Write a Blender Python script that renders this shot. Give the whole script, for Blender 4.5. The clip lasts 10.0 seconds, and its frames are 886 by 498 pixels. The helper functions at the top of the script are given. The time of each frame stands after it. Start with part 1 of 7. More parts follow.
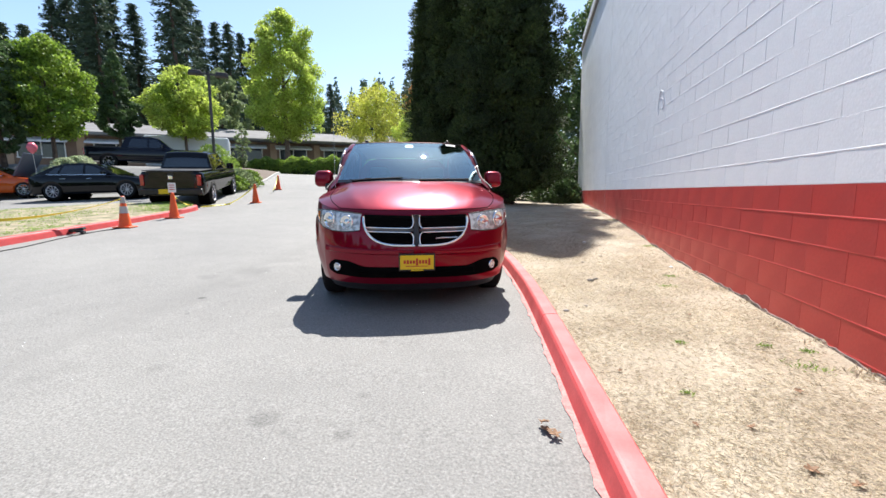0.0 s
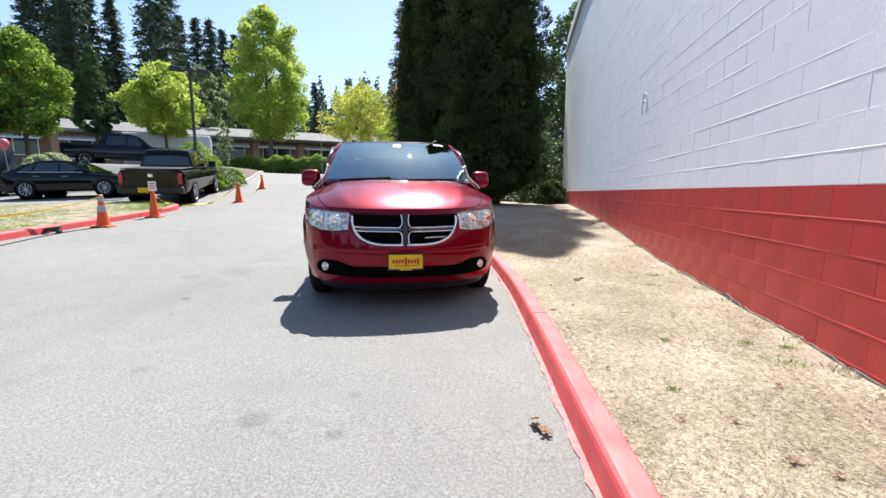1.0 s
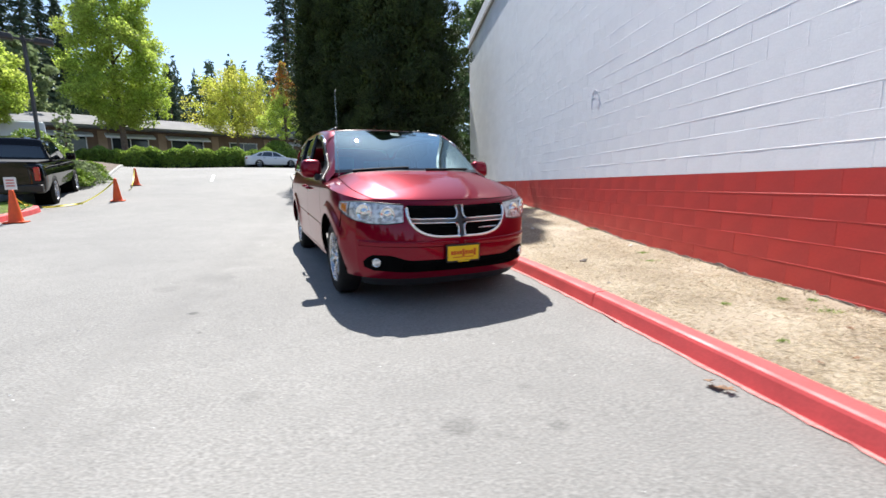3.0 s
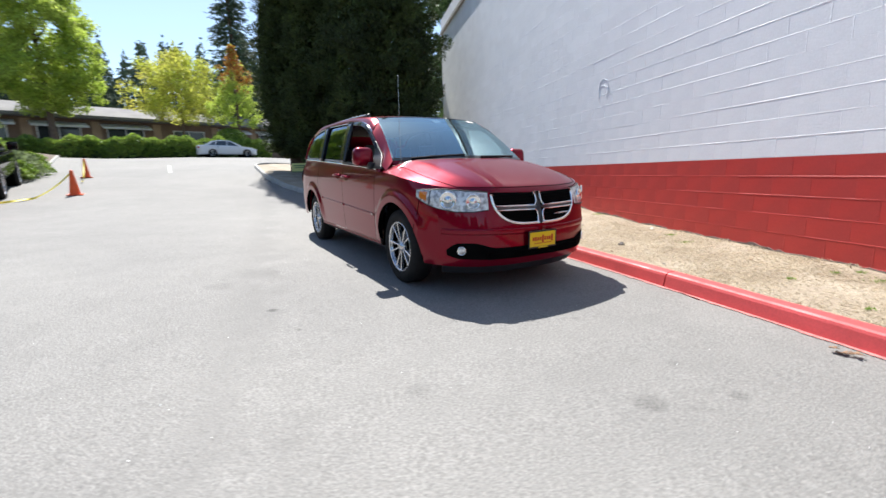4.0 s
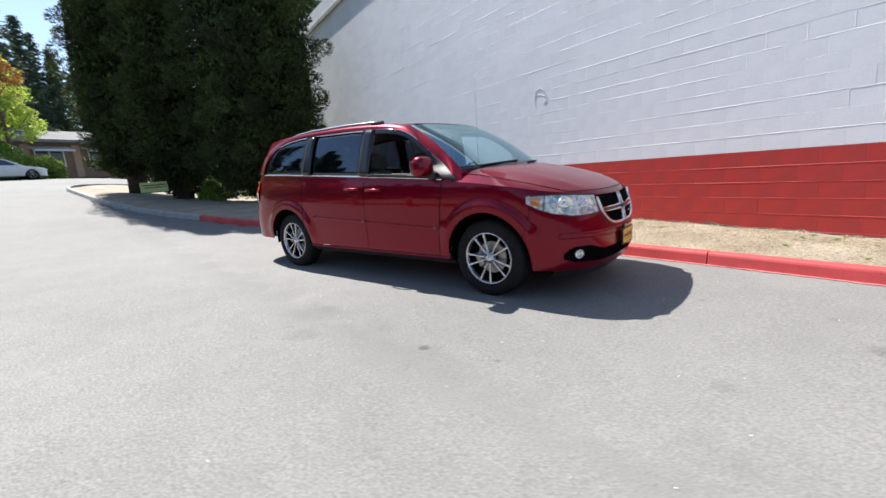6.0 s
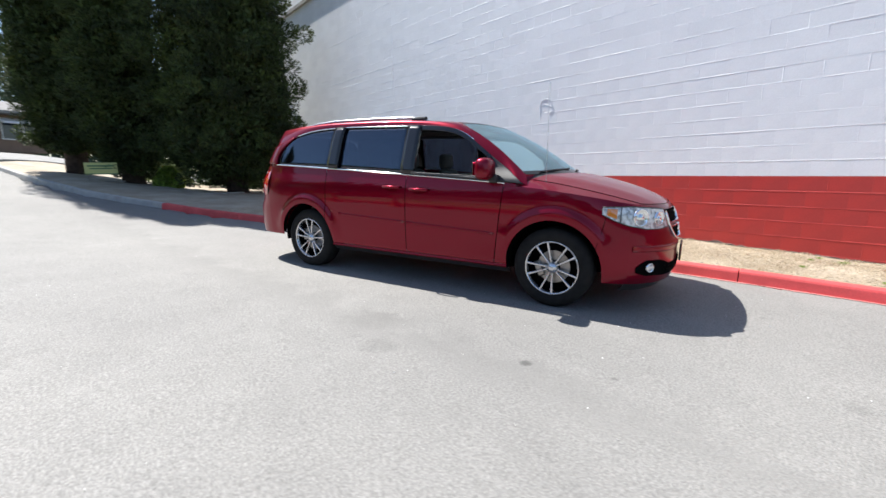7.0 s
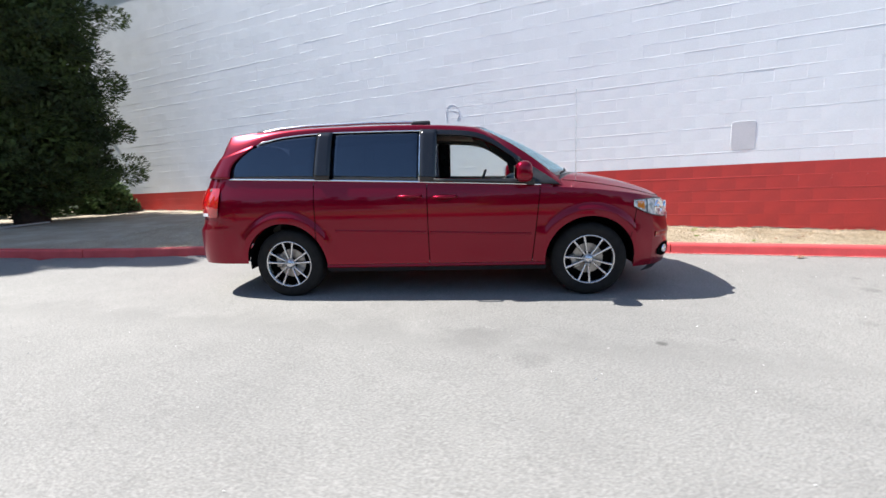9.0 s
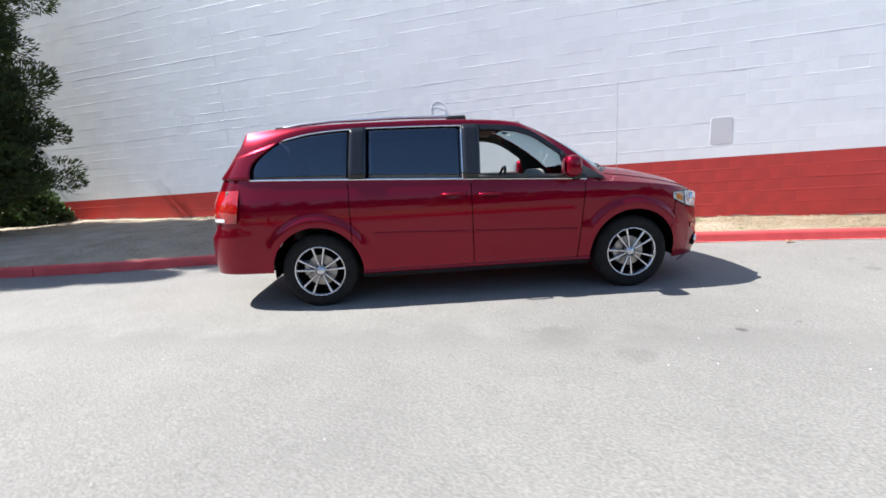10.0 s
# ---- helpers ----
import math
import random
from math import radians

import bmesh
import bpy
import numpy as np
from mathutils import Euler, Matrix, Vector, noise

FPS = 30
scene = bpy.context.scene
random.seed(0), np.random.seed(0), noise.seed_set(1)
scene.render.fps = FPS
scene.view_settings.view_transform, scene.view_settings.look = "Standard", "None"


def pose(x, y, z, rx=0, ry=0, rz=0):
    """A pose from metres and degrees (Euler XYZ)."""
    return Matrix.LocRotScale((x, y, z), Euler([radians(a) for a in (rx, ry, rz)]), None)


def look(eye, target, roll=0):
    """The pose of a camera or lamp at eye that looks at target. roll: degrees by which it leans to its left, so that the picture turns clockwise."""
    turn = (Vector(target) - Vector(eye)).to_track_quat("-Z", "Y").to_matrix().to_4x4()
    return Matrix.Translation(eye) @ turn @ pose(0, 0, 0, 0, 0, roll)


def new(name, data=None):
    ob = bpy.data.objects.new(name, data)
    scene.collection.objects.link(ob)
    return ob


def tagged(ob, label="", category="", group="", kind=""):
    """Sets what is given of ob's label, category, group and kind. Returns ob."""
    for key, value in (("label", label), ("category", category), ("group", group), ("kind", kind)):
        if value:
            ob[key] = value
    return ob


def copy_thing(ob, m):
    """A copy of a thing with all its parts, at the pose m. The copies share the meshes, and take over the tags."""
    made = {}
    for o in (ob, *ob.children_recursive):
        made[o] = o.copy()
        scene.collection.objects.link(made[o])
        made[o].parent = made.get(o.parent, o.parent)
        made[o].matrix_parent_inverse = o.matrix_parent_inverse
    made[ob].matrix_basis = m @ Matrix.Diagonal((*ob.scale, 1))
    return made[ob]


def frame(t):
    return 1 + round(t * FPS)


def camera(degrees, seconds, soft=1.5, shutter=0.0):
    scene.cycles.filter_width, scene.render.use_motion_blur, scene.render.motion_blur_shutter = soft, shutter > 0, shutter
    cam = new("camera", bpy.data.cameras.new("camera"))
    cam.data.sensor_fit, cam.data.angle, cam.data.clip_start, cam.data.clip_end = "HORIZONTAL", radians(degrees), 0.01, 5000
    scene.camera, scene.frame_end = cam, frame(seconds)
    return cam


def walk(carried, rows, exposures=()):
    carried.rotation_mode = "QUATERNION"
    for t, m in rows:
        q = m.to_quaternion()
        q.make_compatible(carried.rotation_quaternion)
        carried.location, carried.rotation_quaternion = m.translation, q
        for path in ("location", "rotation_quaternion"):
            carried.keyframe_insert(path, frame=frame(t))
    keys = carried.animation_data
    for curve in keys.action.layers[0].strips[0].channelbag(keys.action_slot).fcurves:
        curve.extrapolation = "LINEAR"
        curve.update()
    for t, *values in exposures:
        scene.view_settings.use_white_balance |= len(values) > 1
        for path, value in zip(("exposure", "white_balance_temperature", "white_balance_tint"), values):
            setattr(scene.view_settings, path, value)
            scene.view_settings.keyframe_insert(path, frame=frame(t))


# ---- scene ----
cam = camera(92.2, 10.0, shutter=0.5)
METRES, EYE, TILT, LEAN, TURN = 9.356, 1.113, 1.27, -0.28, 12.4
ROWS = [
    (0.0, 0.0, 0.0, 0.0, -0.11, -8.83, 0.68),
    (0.5, -0.0013, -0.0007, -0.0003, -1.23, -9.14, 0.39),
    (1.0, -0.0035, -0.001, -0.0004, -2.07, -8.83, 0.35),
    (1.5, -0.026, -0.0052, -0.0029, -5.03, -8.79, -0.9),
    (2.0, -0.0686, -0.0071, -0.0011, -12.48, -9.72, -0.65),
    (2.5, -0.1144, 0.0116, -0.0023, -16.55, -9.42, 0.4),
    (4.0, -0.275, 0.0764, -0.001, -24.51, -11.54, 1.51),
    (4.5, -0.3327, 0.1061, -0.0003, -31.99, -11.48, 1.77),
    (5.0, -0.3813, 0.1488, 0.0019, -35.81, -13.36, 2.07),
    (5.5, -0.4289, 0.19, 0.0074, -42.86, -10.91, 3.11),
    (6.0, -0.4644, 0.2391, 0.0109, -46.72, -11.6, 3.96),
    (7.5, -0.5469, 0.3914, 0.0134, -60.37, -10.88, -1.01),
    (8.0, -0.5728, 0.4427, 0.0158, -69.61, -11.42, 1.1),
    (8.5, -0.5828, 0.4981, 0.0164, -73.08, -12.15, 1.58),
    (9.0, -0.5957, 0.5532, 0.0163, -78.35, -11.14, 2.17),
    (9.5, -0.595, 0.6094, 0.0171, -82.75, -13.3, 3.38),
    (10.0, -0.5923, 0.6634, 0.0179, -86.56, -11.59, 3.04),
]
walk(cam, [(t, pose(0, 0, EYE, TILT, LEAN, TURN) @ pose(METRES * x, METRES * y, METRES * z, 90 + pitch, roll, yaw)) for t, x, y, z, yaw, pitch, roll in ROWS],
     exposures=[(0.0, 0.74), (2.5, 0.73), (4.0, 0.68), (6.0, 0.63), (7.5, 0.85), (10.0, 0.90)])

# ---- light ----
SUN_TO = Vector((-0.143, 0.99, 1.36)).normalized()
sun_elev = math.asin(SUN_TO.z)
sun_azim = math.atan2(SUN_TO.x, SUN_TO.y)
world = bpy.data.worlds.new("sky")
scene.world = world
world.use_nodes = True
wn = world.node_tree
sky = wn.nodes.new("ShaderNodeTexSky")
sky.sky_type, sky.sun_disc = "NISHITA", False
sky.sun_elevation, sky.sun_rotation = sun_elev, sun_azim
sky.air_density, sky.dust_density, sky.ozone_density = 1.0, 0.45, 2.0
wn.links.new(sky.outputs[0], wn.nodes["Background"].inputs[0])
wn.nodes["Background"].inputs[1].default_value = 0.125
sun = new("sun", bpy.data.lights.new("sun", "SUN"))
sun.data.energy, sun.data.angle, sun.data.color = 6.3, radians(0.53), (1.0, 0.967, 0.925)
sun.matrix_world = look(SUN_TO * 60, (0, 0, 0))


# ---- materials ----
def mat(name, c1, c2=None, rough=0.6, metal=0.0, scale=6.0, fine=0.0, bump=0.0, bump_scale=60.0,
        rough2=None, coat=0.0, spread=(0.35, 0.65), isle=0.0, per_object=0.0, spec=0.5, translucent=0.0):
    """Two colours mixed by a broad noise, a fine grain over it, bump, and gloss that varies."""
    m = bpy.data.materials.new(name)
    m.use_nodes = True
    t = m.node_tree
    b = t.nodes["Principled BSDF"]
    c2 = c2 or c1
    co = t.nodes.new("ShaderNodeTexCoord")
    n1 = t.nodes.new("ShaderNodeTexNoise")
    n1.inputs["Scale"].default_value, n1.inputs["Detail"].default_value = scale, 6.0
    t.links.new(co.outputs["Object"], n1.inputs["Vector"])
    ramp = t.nodes.new("ShaderNodeValToRGB")
    ramp.color_ramp.elements[0].position, ramp.color_ramp.elements[1].position = spread
    ramp.color_ramp.elements[0].color, ramp.color_ramp.elements[1].color = (*c1, 1), (*c2, 1)
    t.links.new(n1.outputs["Fac"], ramp.inputs["Fac"])
    out = ramp.outputs["Color"]
    n2 = None
    if fine or bump:
        n2 = t.nodes.new("ShaderNodeTexNoise")
        n2.inputs["Scale"].default_value, n2.inputs["Detail"].default_value = bump_scale, 4.0
        t.links.new(co.outputs["Object"], n2.inputs["Vector"])
    value = None
    if fine:
        mr = t.nodes.new("ShaderNodeMapRange")
        mr.inputs["From Min"].default_value, mr.inputs["From Max"].default_value = 0.3, 0.7
        mr.inputs["To Min"].default_value, mr.inputs["To Max"].default_value = 1 - fine, 1 + fine
        t.links.new(n2.outputs["Fac"], mr.inputs["Value"])
        value = mr.outputs[0]
    for amount, kind in ((isle, "isle"), (per_object, "object")):
        if amount:
            src = t.nodes.new("ShaderNodeNewGeometry").outputs["Random Per Island"] if kind == "isle" else t.nodes.new("ShaderNodeObjectInfo").outputs["Random"]
            mr = t.nodes.new("ShaderNodeMapRange")
            mr.inputs["To Min"].default_value, mr.inputs["To Max"].default_value = 1 - amount, 1 + amount
            t.links.new(src, mr.inputs["Value"])
            if value is None:
                value = mr.outputs[0]
            else:
                mul = t.nodes.new("ShaderNodeMath")
                mul.operation = "MULTIPLY"
                t.links.new(value, mul.inputs[0]), t.links.new(mr.outputs[0], mul.inputs[1])
                value = mul.outputs[0]
    if value is not None:
        hsv = t.nodes.new("ShaderNodeHueSaturation")
        t.links.new(out, hsv.inputs["Color"]), t.links.new(value, hsv.inputs["Value"])
        out = hsv.outputs["Color"]
    t.links.new(out, b.inputs["Base Color"])
    if bump:
        bp = t.nodes.new("ShaderNodeBump")
        bp.inputs["Strength"].default_value, bp.inputs["Distance"].default_value = bump, 0.01
        t.links.new(n2.outputs["Fac"], bp.inputs["Height"])
        t.links.new(bp.outputs["Normal"], b.inputs["Normal"])
    b.inputs["Roughness"].default_value = rough
    if rough2 is not None:
        mr = t.nodes.new("ShaderNodeMapRange")
        mr.inputs["From Min"].default_value, mr.inputs["From Max"].default_value = 0.3, 0.7
        mr.inputs["To Min"].default_value, mr.inputs["To Max"].default_value = rough, rough2
        t.links.new(n1.outputs["Fac"], mr.inputs["Value"])
        t.links.new(mr.outputs[0], b.inputs["Roughness"])
    b.inputs["Metallic"].default_value = metal
    b.inputs["Coat Weight"].default_value = coat
    b.inputs["Coat Roughness"].default_value = 0.03
    b.inputs["Specular IOR Level"].default_value = spec
    if translucent:
        tr = t.nodes.new("ShaderNodeBsdfTranslucent")
        t.links.new(out, tr.inputs["Color"])
        mix = t.nodes.new("ShaderNodeMixShader")
        mix.inputs[0].default_value = translucent
        t.links.new(b.outputs[0], mix.inputs[1]), t.links.new(tr.outputs[0], mix.inputs[2])
        t.links.new(mix.outputs[0], t.nodes["Material Output"].inputs["Surface"])
    return m


def glass(name, tint, rough=0.0, least=0.05, sheen=(1, 1, 1)):
    m = bpy.data.materials.new(name)
    m.use_nodes = True
    t = m.node_tree
    t.nodes.remove(t.nodes["Principled BSDF"])
    tr, gl, fr, pw, mr, mix = (t.nodes.new("ShaderNode" + k) for k in ("BsdfTransparent", "BsdfGlossy", "LayerWeight", "Math", "MapRange", "MixShader"))
    tr.inputs["Color"].default_value = (*tint, 1)
    gl.inputs["Roughness"].default_value = rough
    gl.inputs["Color"].default_value = (*sheen, 1)
    fr.inputs["Blend"].default_value = 0.5
    pw.operation = "POWER"
    pw.inputs[1].default_value = 5.0
    t.links.new(fr.outputs["Facing"], pw.inputs[0]), t.links.new(pw.outputs[0], mr.inputs["Value"])
    mr.inputs["To Min"].default_value, mr.inputs["To Max"].default_value = least, 1.0
    t.links.new(mr.outputs[0], mix.inputs[0]), t.links.new(tr.outputs[0], mix.inputs[1]), t.links.new(gl.outputs[0], mix.inputs[2])
    t.links.new(mix.outputs[0], t.nodes["Material Output"].inputs["Surface"])
    return m


def asphalt_material():
    """Worn grey asphalt: pale stones in a darker binder, wheel tracks, cracks, spots and a newer strip across the road."""
    m = bpy.data.materials.new("asphalt")
    m.use_nodes = True
    t = m.node_tree
    b = t.nodes["Principled BSDF"]
    pos = t.nodes.new("ShaderNodeTexCoord").outputs["Object"]

    def node(kind, **inputs):
        n = t.nodes.new("ShaderNode" + kind)
        for key, v in inputs.items():
            k = key.replace("_", " ")
            if hasattr(v, "is_output"):
                t.links.new(v, n.inputs[k])
            else:
                n.inputs[k].default_value = v
        return n

    def rng(v, a, c, lo, hi):
        return node("MapRange", Value=v, From_Min=a, From_Max=c, To_Min=lo, To_Max=hi).outputs[0]

    def op(kind, a, c):
        n = t.nodes.new("ShaderNodeMath")
        n.operation = kind
        for i, v in enumerate((a, c)):
            if hasattr(v, "is_output"):
                t.links.new(v, n.inputs[i])
            else:
                n.inputs[i].default_value = v
        return n.outputs[0]

    broad = node("TexNoise", Vector=pos, Scale=0.35, Detail=5.0).outputs["Fac"]
    middle = node("TexNoise", Vector=pos, Scale=2.6, Detail=6.0, Roughness=0.65).outputs["Fac"]
    grain = node("TexNoise", Vector=pos, Scale=75.0, Detail=3.0).outputs["Fac"]
    stones = node("TexVoronoi", Vector=pos, Scale=95.0).outputs["Distance"]
    shade = op("MULTIPLY", rng(broad, 0.3, 0.7, 0.92, 1.06), rng(middle, 0.3, 0.7, 0.93, 1.06))
    shade = op("MULTIPLY", shade, rng(grain, 0.3, 0.7, 0.78, 1.2))
    shade = op("MULTIPLY", shade, rng(stones, 0.0, 0.6, 1.12, 0.88))
    sep = node("SeparateXYZ", Vector=pos)
    x, y = sep.outputs["X"], sep.outputs["Y"]
    # worn lane line: a bent band of broken binder along the middle of the road
    bend = op("ADD", x, rng(middle, 0.2, 0.8, -0.35, 0.35))
    lane = op("ABSOLUTE", op("ADD", bend, op("ADD", op("MULTIPLY", y, 0.16), 2.95)), 0)
    worn = op("MULTIPLY", rng(lane, 0.02, 0.3, 1.0, 0.0), rng(grain, 0.42, 0.6, 0.0, 1.0))
    shade = op("MULTIPLY", shade, rng(worn, 0.0, 1.0, 1.0, 0.84))
    # oil and gum spots
    for sx, sy, r, dark in SPOTS:
        d = op("SQRT", op("ADD", op("POWER", op("SUBTRACT", x, sx), 2.0), op("POWER", op("SUBTRACT", y, sy), 2.0)), 0)
        d = op("ADD", d, rng(middle, 0.3, 0.7, -0.5 * r, 0.5 * r))
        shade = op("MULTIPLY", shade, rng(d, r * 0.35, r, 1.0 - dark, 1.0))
    rgb = t.nodes.new("ShaderNodeValToRGB")
    rgb.color_ramp.elements[0].color = (0.194, 0.191, 0.183, 1)
    rgb.color_ramp.elements[1].color = (0.238, 0.232, 0.215, 1)
    t.links.new(broad, rgb.inputs["Fac"])
    hsv = node("HueSaturation", Color=rgb.outputs["Color"], Value=shade)
    t.links.new(hsv.outputs["Color"], b.inputs["Base Color"])
    bp = node("Bump", Strength=0.4, Distance=0.005, Height=op("ADD", grain, op("MULTIPLY", stones, -0.8)))
    t.links.new(bp.outputs["Normal"], b.inputs["Normal"])
    t.links.new(rng(grain, 0.3, 0.7, 0.95, 0.72), b.inputs["Roughness"])
    return m


SPOTS = [(-1.33, 1.79, 0.085, 0.26), (-0.862, 1.74, 0.06, 0.24), (-0.93, 2.12, 0.05, 0.18), (-3.75, 5.0, 0.34, 0.12), (-3.95, 4.45, 0.16, 0.14),
         (-3.357, 3.667, 0.045, 0.5), (-3.1, 3.2, 0.03, 0.4), (-1.1, 2.9, 0.05, 0.2), (-2.4, 2.2, 0.06, 0.15)]
ASPHALT = asphalt_material()
WHITE_WALL = mat("white_block_paint", (0.865, 0.885, 0.91), (0.815, 0.838, 0.87), rough=0.42, rough2=0.6, scale=1.3, fine=0.03, bump=0.1, bump_scale=55, per_object=0.0, isle=0.03)
RED_WALL = mat("red_block_paint", (0.52, 0.047, 0.04), (0.44, 0.042, 0.037), rough=0.38, rough2=0.55, scale=1.7, fine=0.05, bump=0.07, bump_scale=55, isle=0.02)
CORE_WALL = mat("painted_mortar", (0.82, 0.838, 0.86), (0.76, 0.78, 0.81), rough=0.6, scale=3, bump=0.3)
RED_CORE = mat("red_mortar", (0.42, 0.055, 0.045), (0.48, 0.07, 0.055), rough=0.6, scale=3, bump=0.3)
CONCRETE = mat("concrete", (0.33, 0.32, 0.30), (0.42, 0.41, 0.38), rough=0.85, scale=5, fine=0.12, bump=0.3, bump_scale=90)
FOOTING = mat("dirty_concrete", (0.13, 0.10, 0.09), (0.23, 0.17, 0.15), rough=0.9, scale=9, fine=0.25, bump=0.5)
KERB_RED = mat("red_kerb_paint", (0.62, 0.075, 0.075), (0.52, 0.06, 0.06), rough=0.5, rough2=0.7, scale=4, fine=0.08, bump=0.07, bump_scale=70)
KERB_SPILL = mat("red_overspray", (0.55, 0.22, 0.20), (0.42, 0.16, 0.15), rough=0.8, scale=14, fine=0.2, bump=0.3)
STRAW = mat("dry_grass_soil", (0.295, 0.242, 0.178), (0.395, 0.34, 0.262), rough=0.95, scale=1.9, fine=0.28, bump=0.14, bump_scale=120)
BLADE = mat("straw_blade", (0.44, 0.375, 0.27), (0.56, 0.495, 0.375), rough=0.8, scale=3, isle=0.5, translucent=0.55)
GREEN_BLADE = mat("green_blade", (0.17, 0.29, 0.05), (0.26, 0.37, 0.08), rough=0.7, scale=3, isle=0.3, translucent=0.5)
LAWN = mat("patchy_lawn", (0.155, 0.15, 0.08), (0.33, 0.275, 0.185), rough=0.95, scale=3.4, spread=(0.38, 0.6), fine=0.3, bump=0.9, bump_scale=60)


# ---- building helpers ----
def mesh(name, verts, faces, material, smooth=False, parent=None, label=""):
    """One mesh object out of verts and faces; a part when it has a parent."""
    me = bpy.data.meshes.new(name)
    me.from_pydata([tuple(v) for v in verts], [], [tuple(f) for f in faces])
    if smooth:
        me.polygons.foreach_set("use_smooth", [True] * len(me.polygons))
    me.materials.append(material)
    me.update()
    ob = new(name, me)
    if parent:
        ob.parent = parent
    return tagged(ob, label)


def part(name, bm, material, parent, label="", smooth=False):
    """Links a bmesh as one mesh object under a thing or a part."""
    me = bpy.data.meshes.new(name)
    bmesh.ops.recalc_face_normals(bm, faces=bm.faces)
    bm.to_mesh(me)
    bm.free()
    if smooth:
        me.polygons.foreach_set("use_smooth", [True] * len(me.polygons))
    me.materials.append(material)
    ob = new(name, me)
    ob.parent = parent
    return tagged(ob, label)


def thing(name, label, category, m=None, group=""):
    ob = new(name)
    ob.empty_display_size = 0.2
    if m is not None:
        ob.matrix_basis = m
    return tagged(ob, label, category, group)


def quads(name, q, material, parent=None, label="", smooth=False):
    """A mesh out of an array (n, 4, 3) of loose quads."""
    n = len(q)
    me = bpy.data.meshes.new(name)
    me.vertices.add(4 * n)
    me.vertices.foreach_set("co", np.ascontiguousarray(q, dtype=np.float32).ravel())
    me.loops.add(4 * n)
    me.loops.foreach_set("vertex_index", np.arange(4 * n, dtype=np.int32))
    me.polygons.add(n)
    me.polygons.foreach_set("loop_start", np.arange(0, 4 * n, 4, dtype=np.int32))
    me.update(calc_edges=True)
    me.materials.append(material)
    ob = new(name, me)
    if parent:
        ob.parent = parent
    return tagged(ob, label)


def box(size, at=(0, 0, 0), bevel=0.0, segments=1, taper=None):
    """A bmesh box of that size round at; taper: scale of its top in x and y."""
    bm = bmesh.new()
    bmesh.ops.create_cube(bm, size=1.0)
    for v in bm.verts:
        if taper and v.co.z > 0:
            v.co.x *= taper[0]
            v.co.y *= taper[1]
        v.co = Vector((v.co.x * size[0] + at[0], v.co.y * size[1] + at[1], v.co.z * size[2] + at[2]))
    if bevel:
        bmesh.ops.bevel(bm, geom=bm.edges[:], offset=bevel, segments=segments, affect="EDGES", profile=0.5)
    return bm


def tube(points, radius, sides=8, radii=None):
    """A bmesh tube along points."""
    bm = bmesh.new()
    rings = []
    pts = [Vector(p) for p in points]
    for i, p in enumerate(pts):
        way = (pts[min(i + 1, len(pts) - 1)] - pts[max(i - 1, 0)]).normalized()
        a = way.orthogonal().normalized()
        if rings:
            a = (last - way * last.dot(way)).normalized()
        last = a
        c = way.cross(a)
        r = radii[i] if radii else radius
        rings.append([bm.verts.new(p + (a * math.cos(k * math.tau / sides) + c * math.sin(k * math.tau / sides)) * r) for k in range(sides)])
    for r0, r1 in zip(rings, rings[1:]):
        for k in range(sides):
            bm.faces.new((r0[k], r0[(k + 1) % sides], r1[(k + 1) % sides], r1[k]))
    bm.faces.new(rings[0][::-1]), bm.faces.new(rings[-1])
    return bm


def lathe(profile, sides=32, axis="z"):
    """A bmesh turned from (radius, height) pairs."""
    bm = bmesh.new()
    rings = []
    for r, h in profile:
        ring = []
        for k in range(sides):
            a = k * math.tau / sides
            p = (r * math.cos(a), r * math.sin(a), h)
            if axis == "y":
                p = (r * math.cos(a), h, r * math.sin(a))
            ring.append(bm.verts.new(p))
        rings.append(ring)
    for r0, r1 in zip(rings, rings[1:]):
        for k in range(sides):
            bm.faces.new((r0[k], r0[(k + 1) % sides], r1[(k + 1) % sides], r1[k]))
    bmesh.ops.remove_doubles(bm, verts=bm.verts[:], dist=1e-5)
    return bm


def grid(name, fn, us, vs, material, parent=None, label="", thick=0.0, smooth=True, mirror=False):
    """A patch: fn(u, v) gives a place for each pair; thick gives it a second skin below; mirror adds its twin across y = 0."""
    verts, faces = [], []
    nu, nv = len(us), len(vs)
    for side in ((1, -1) if mirror else (1,)):
        base = len(verts)
        for u in us:
            for v in vs:
                p = fn(u, v)
                verts.append((p[0], p[1] * side, p[2]))
        for i in range(nu - 1):
            for j in range(nv - 1):
                f = (base + i * nv + j, base + (i + 1) * nv + j, base + (i + 1) * nv + j + 1, base + i * nv + j + 1)
                faces.append(f if side > 0 else f[::-1])
    ob = mesh(name, verts, faces, material, smooth, parent, label)
    if thick:
        s = ob.modifiers.new("skin", "SOLIDIFY")
        s.thickness, s.offset = thick, -1
    return ob


def lerp(a, b, t):
    return a + (b - a) * t


def soft(v):
    v = min(max(v, 0.0), 1.0)
    return v * v * (3 - 2 * v)


def plus(v, k=1.0):
    return v if v / k > 50 else math.log1p(math.exp(v / k)) * k


# ---- lie of the land ----
KERB_Y = [-8, 0, 1, 2, 3, 4.5, 6, 8, 10, 12, 13, 14.6, 16, 17, 20.3, 24.7]
KERB_X = [1.3, 0.45, 0.36, 0.23, 0.1, -0.12, -0.43, -0.98, -1.7, -2.6, -3.1, -3.85, -4.7, -5.2, -6.4, -7.65]
WALL_X, WALL_END, WALL_START, ROOF = 1.85, 20.6, -9.0, 7.6


def kerb_x(y):
    return float(np.interp(y, KERB_Y, KERB_X))


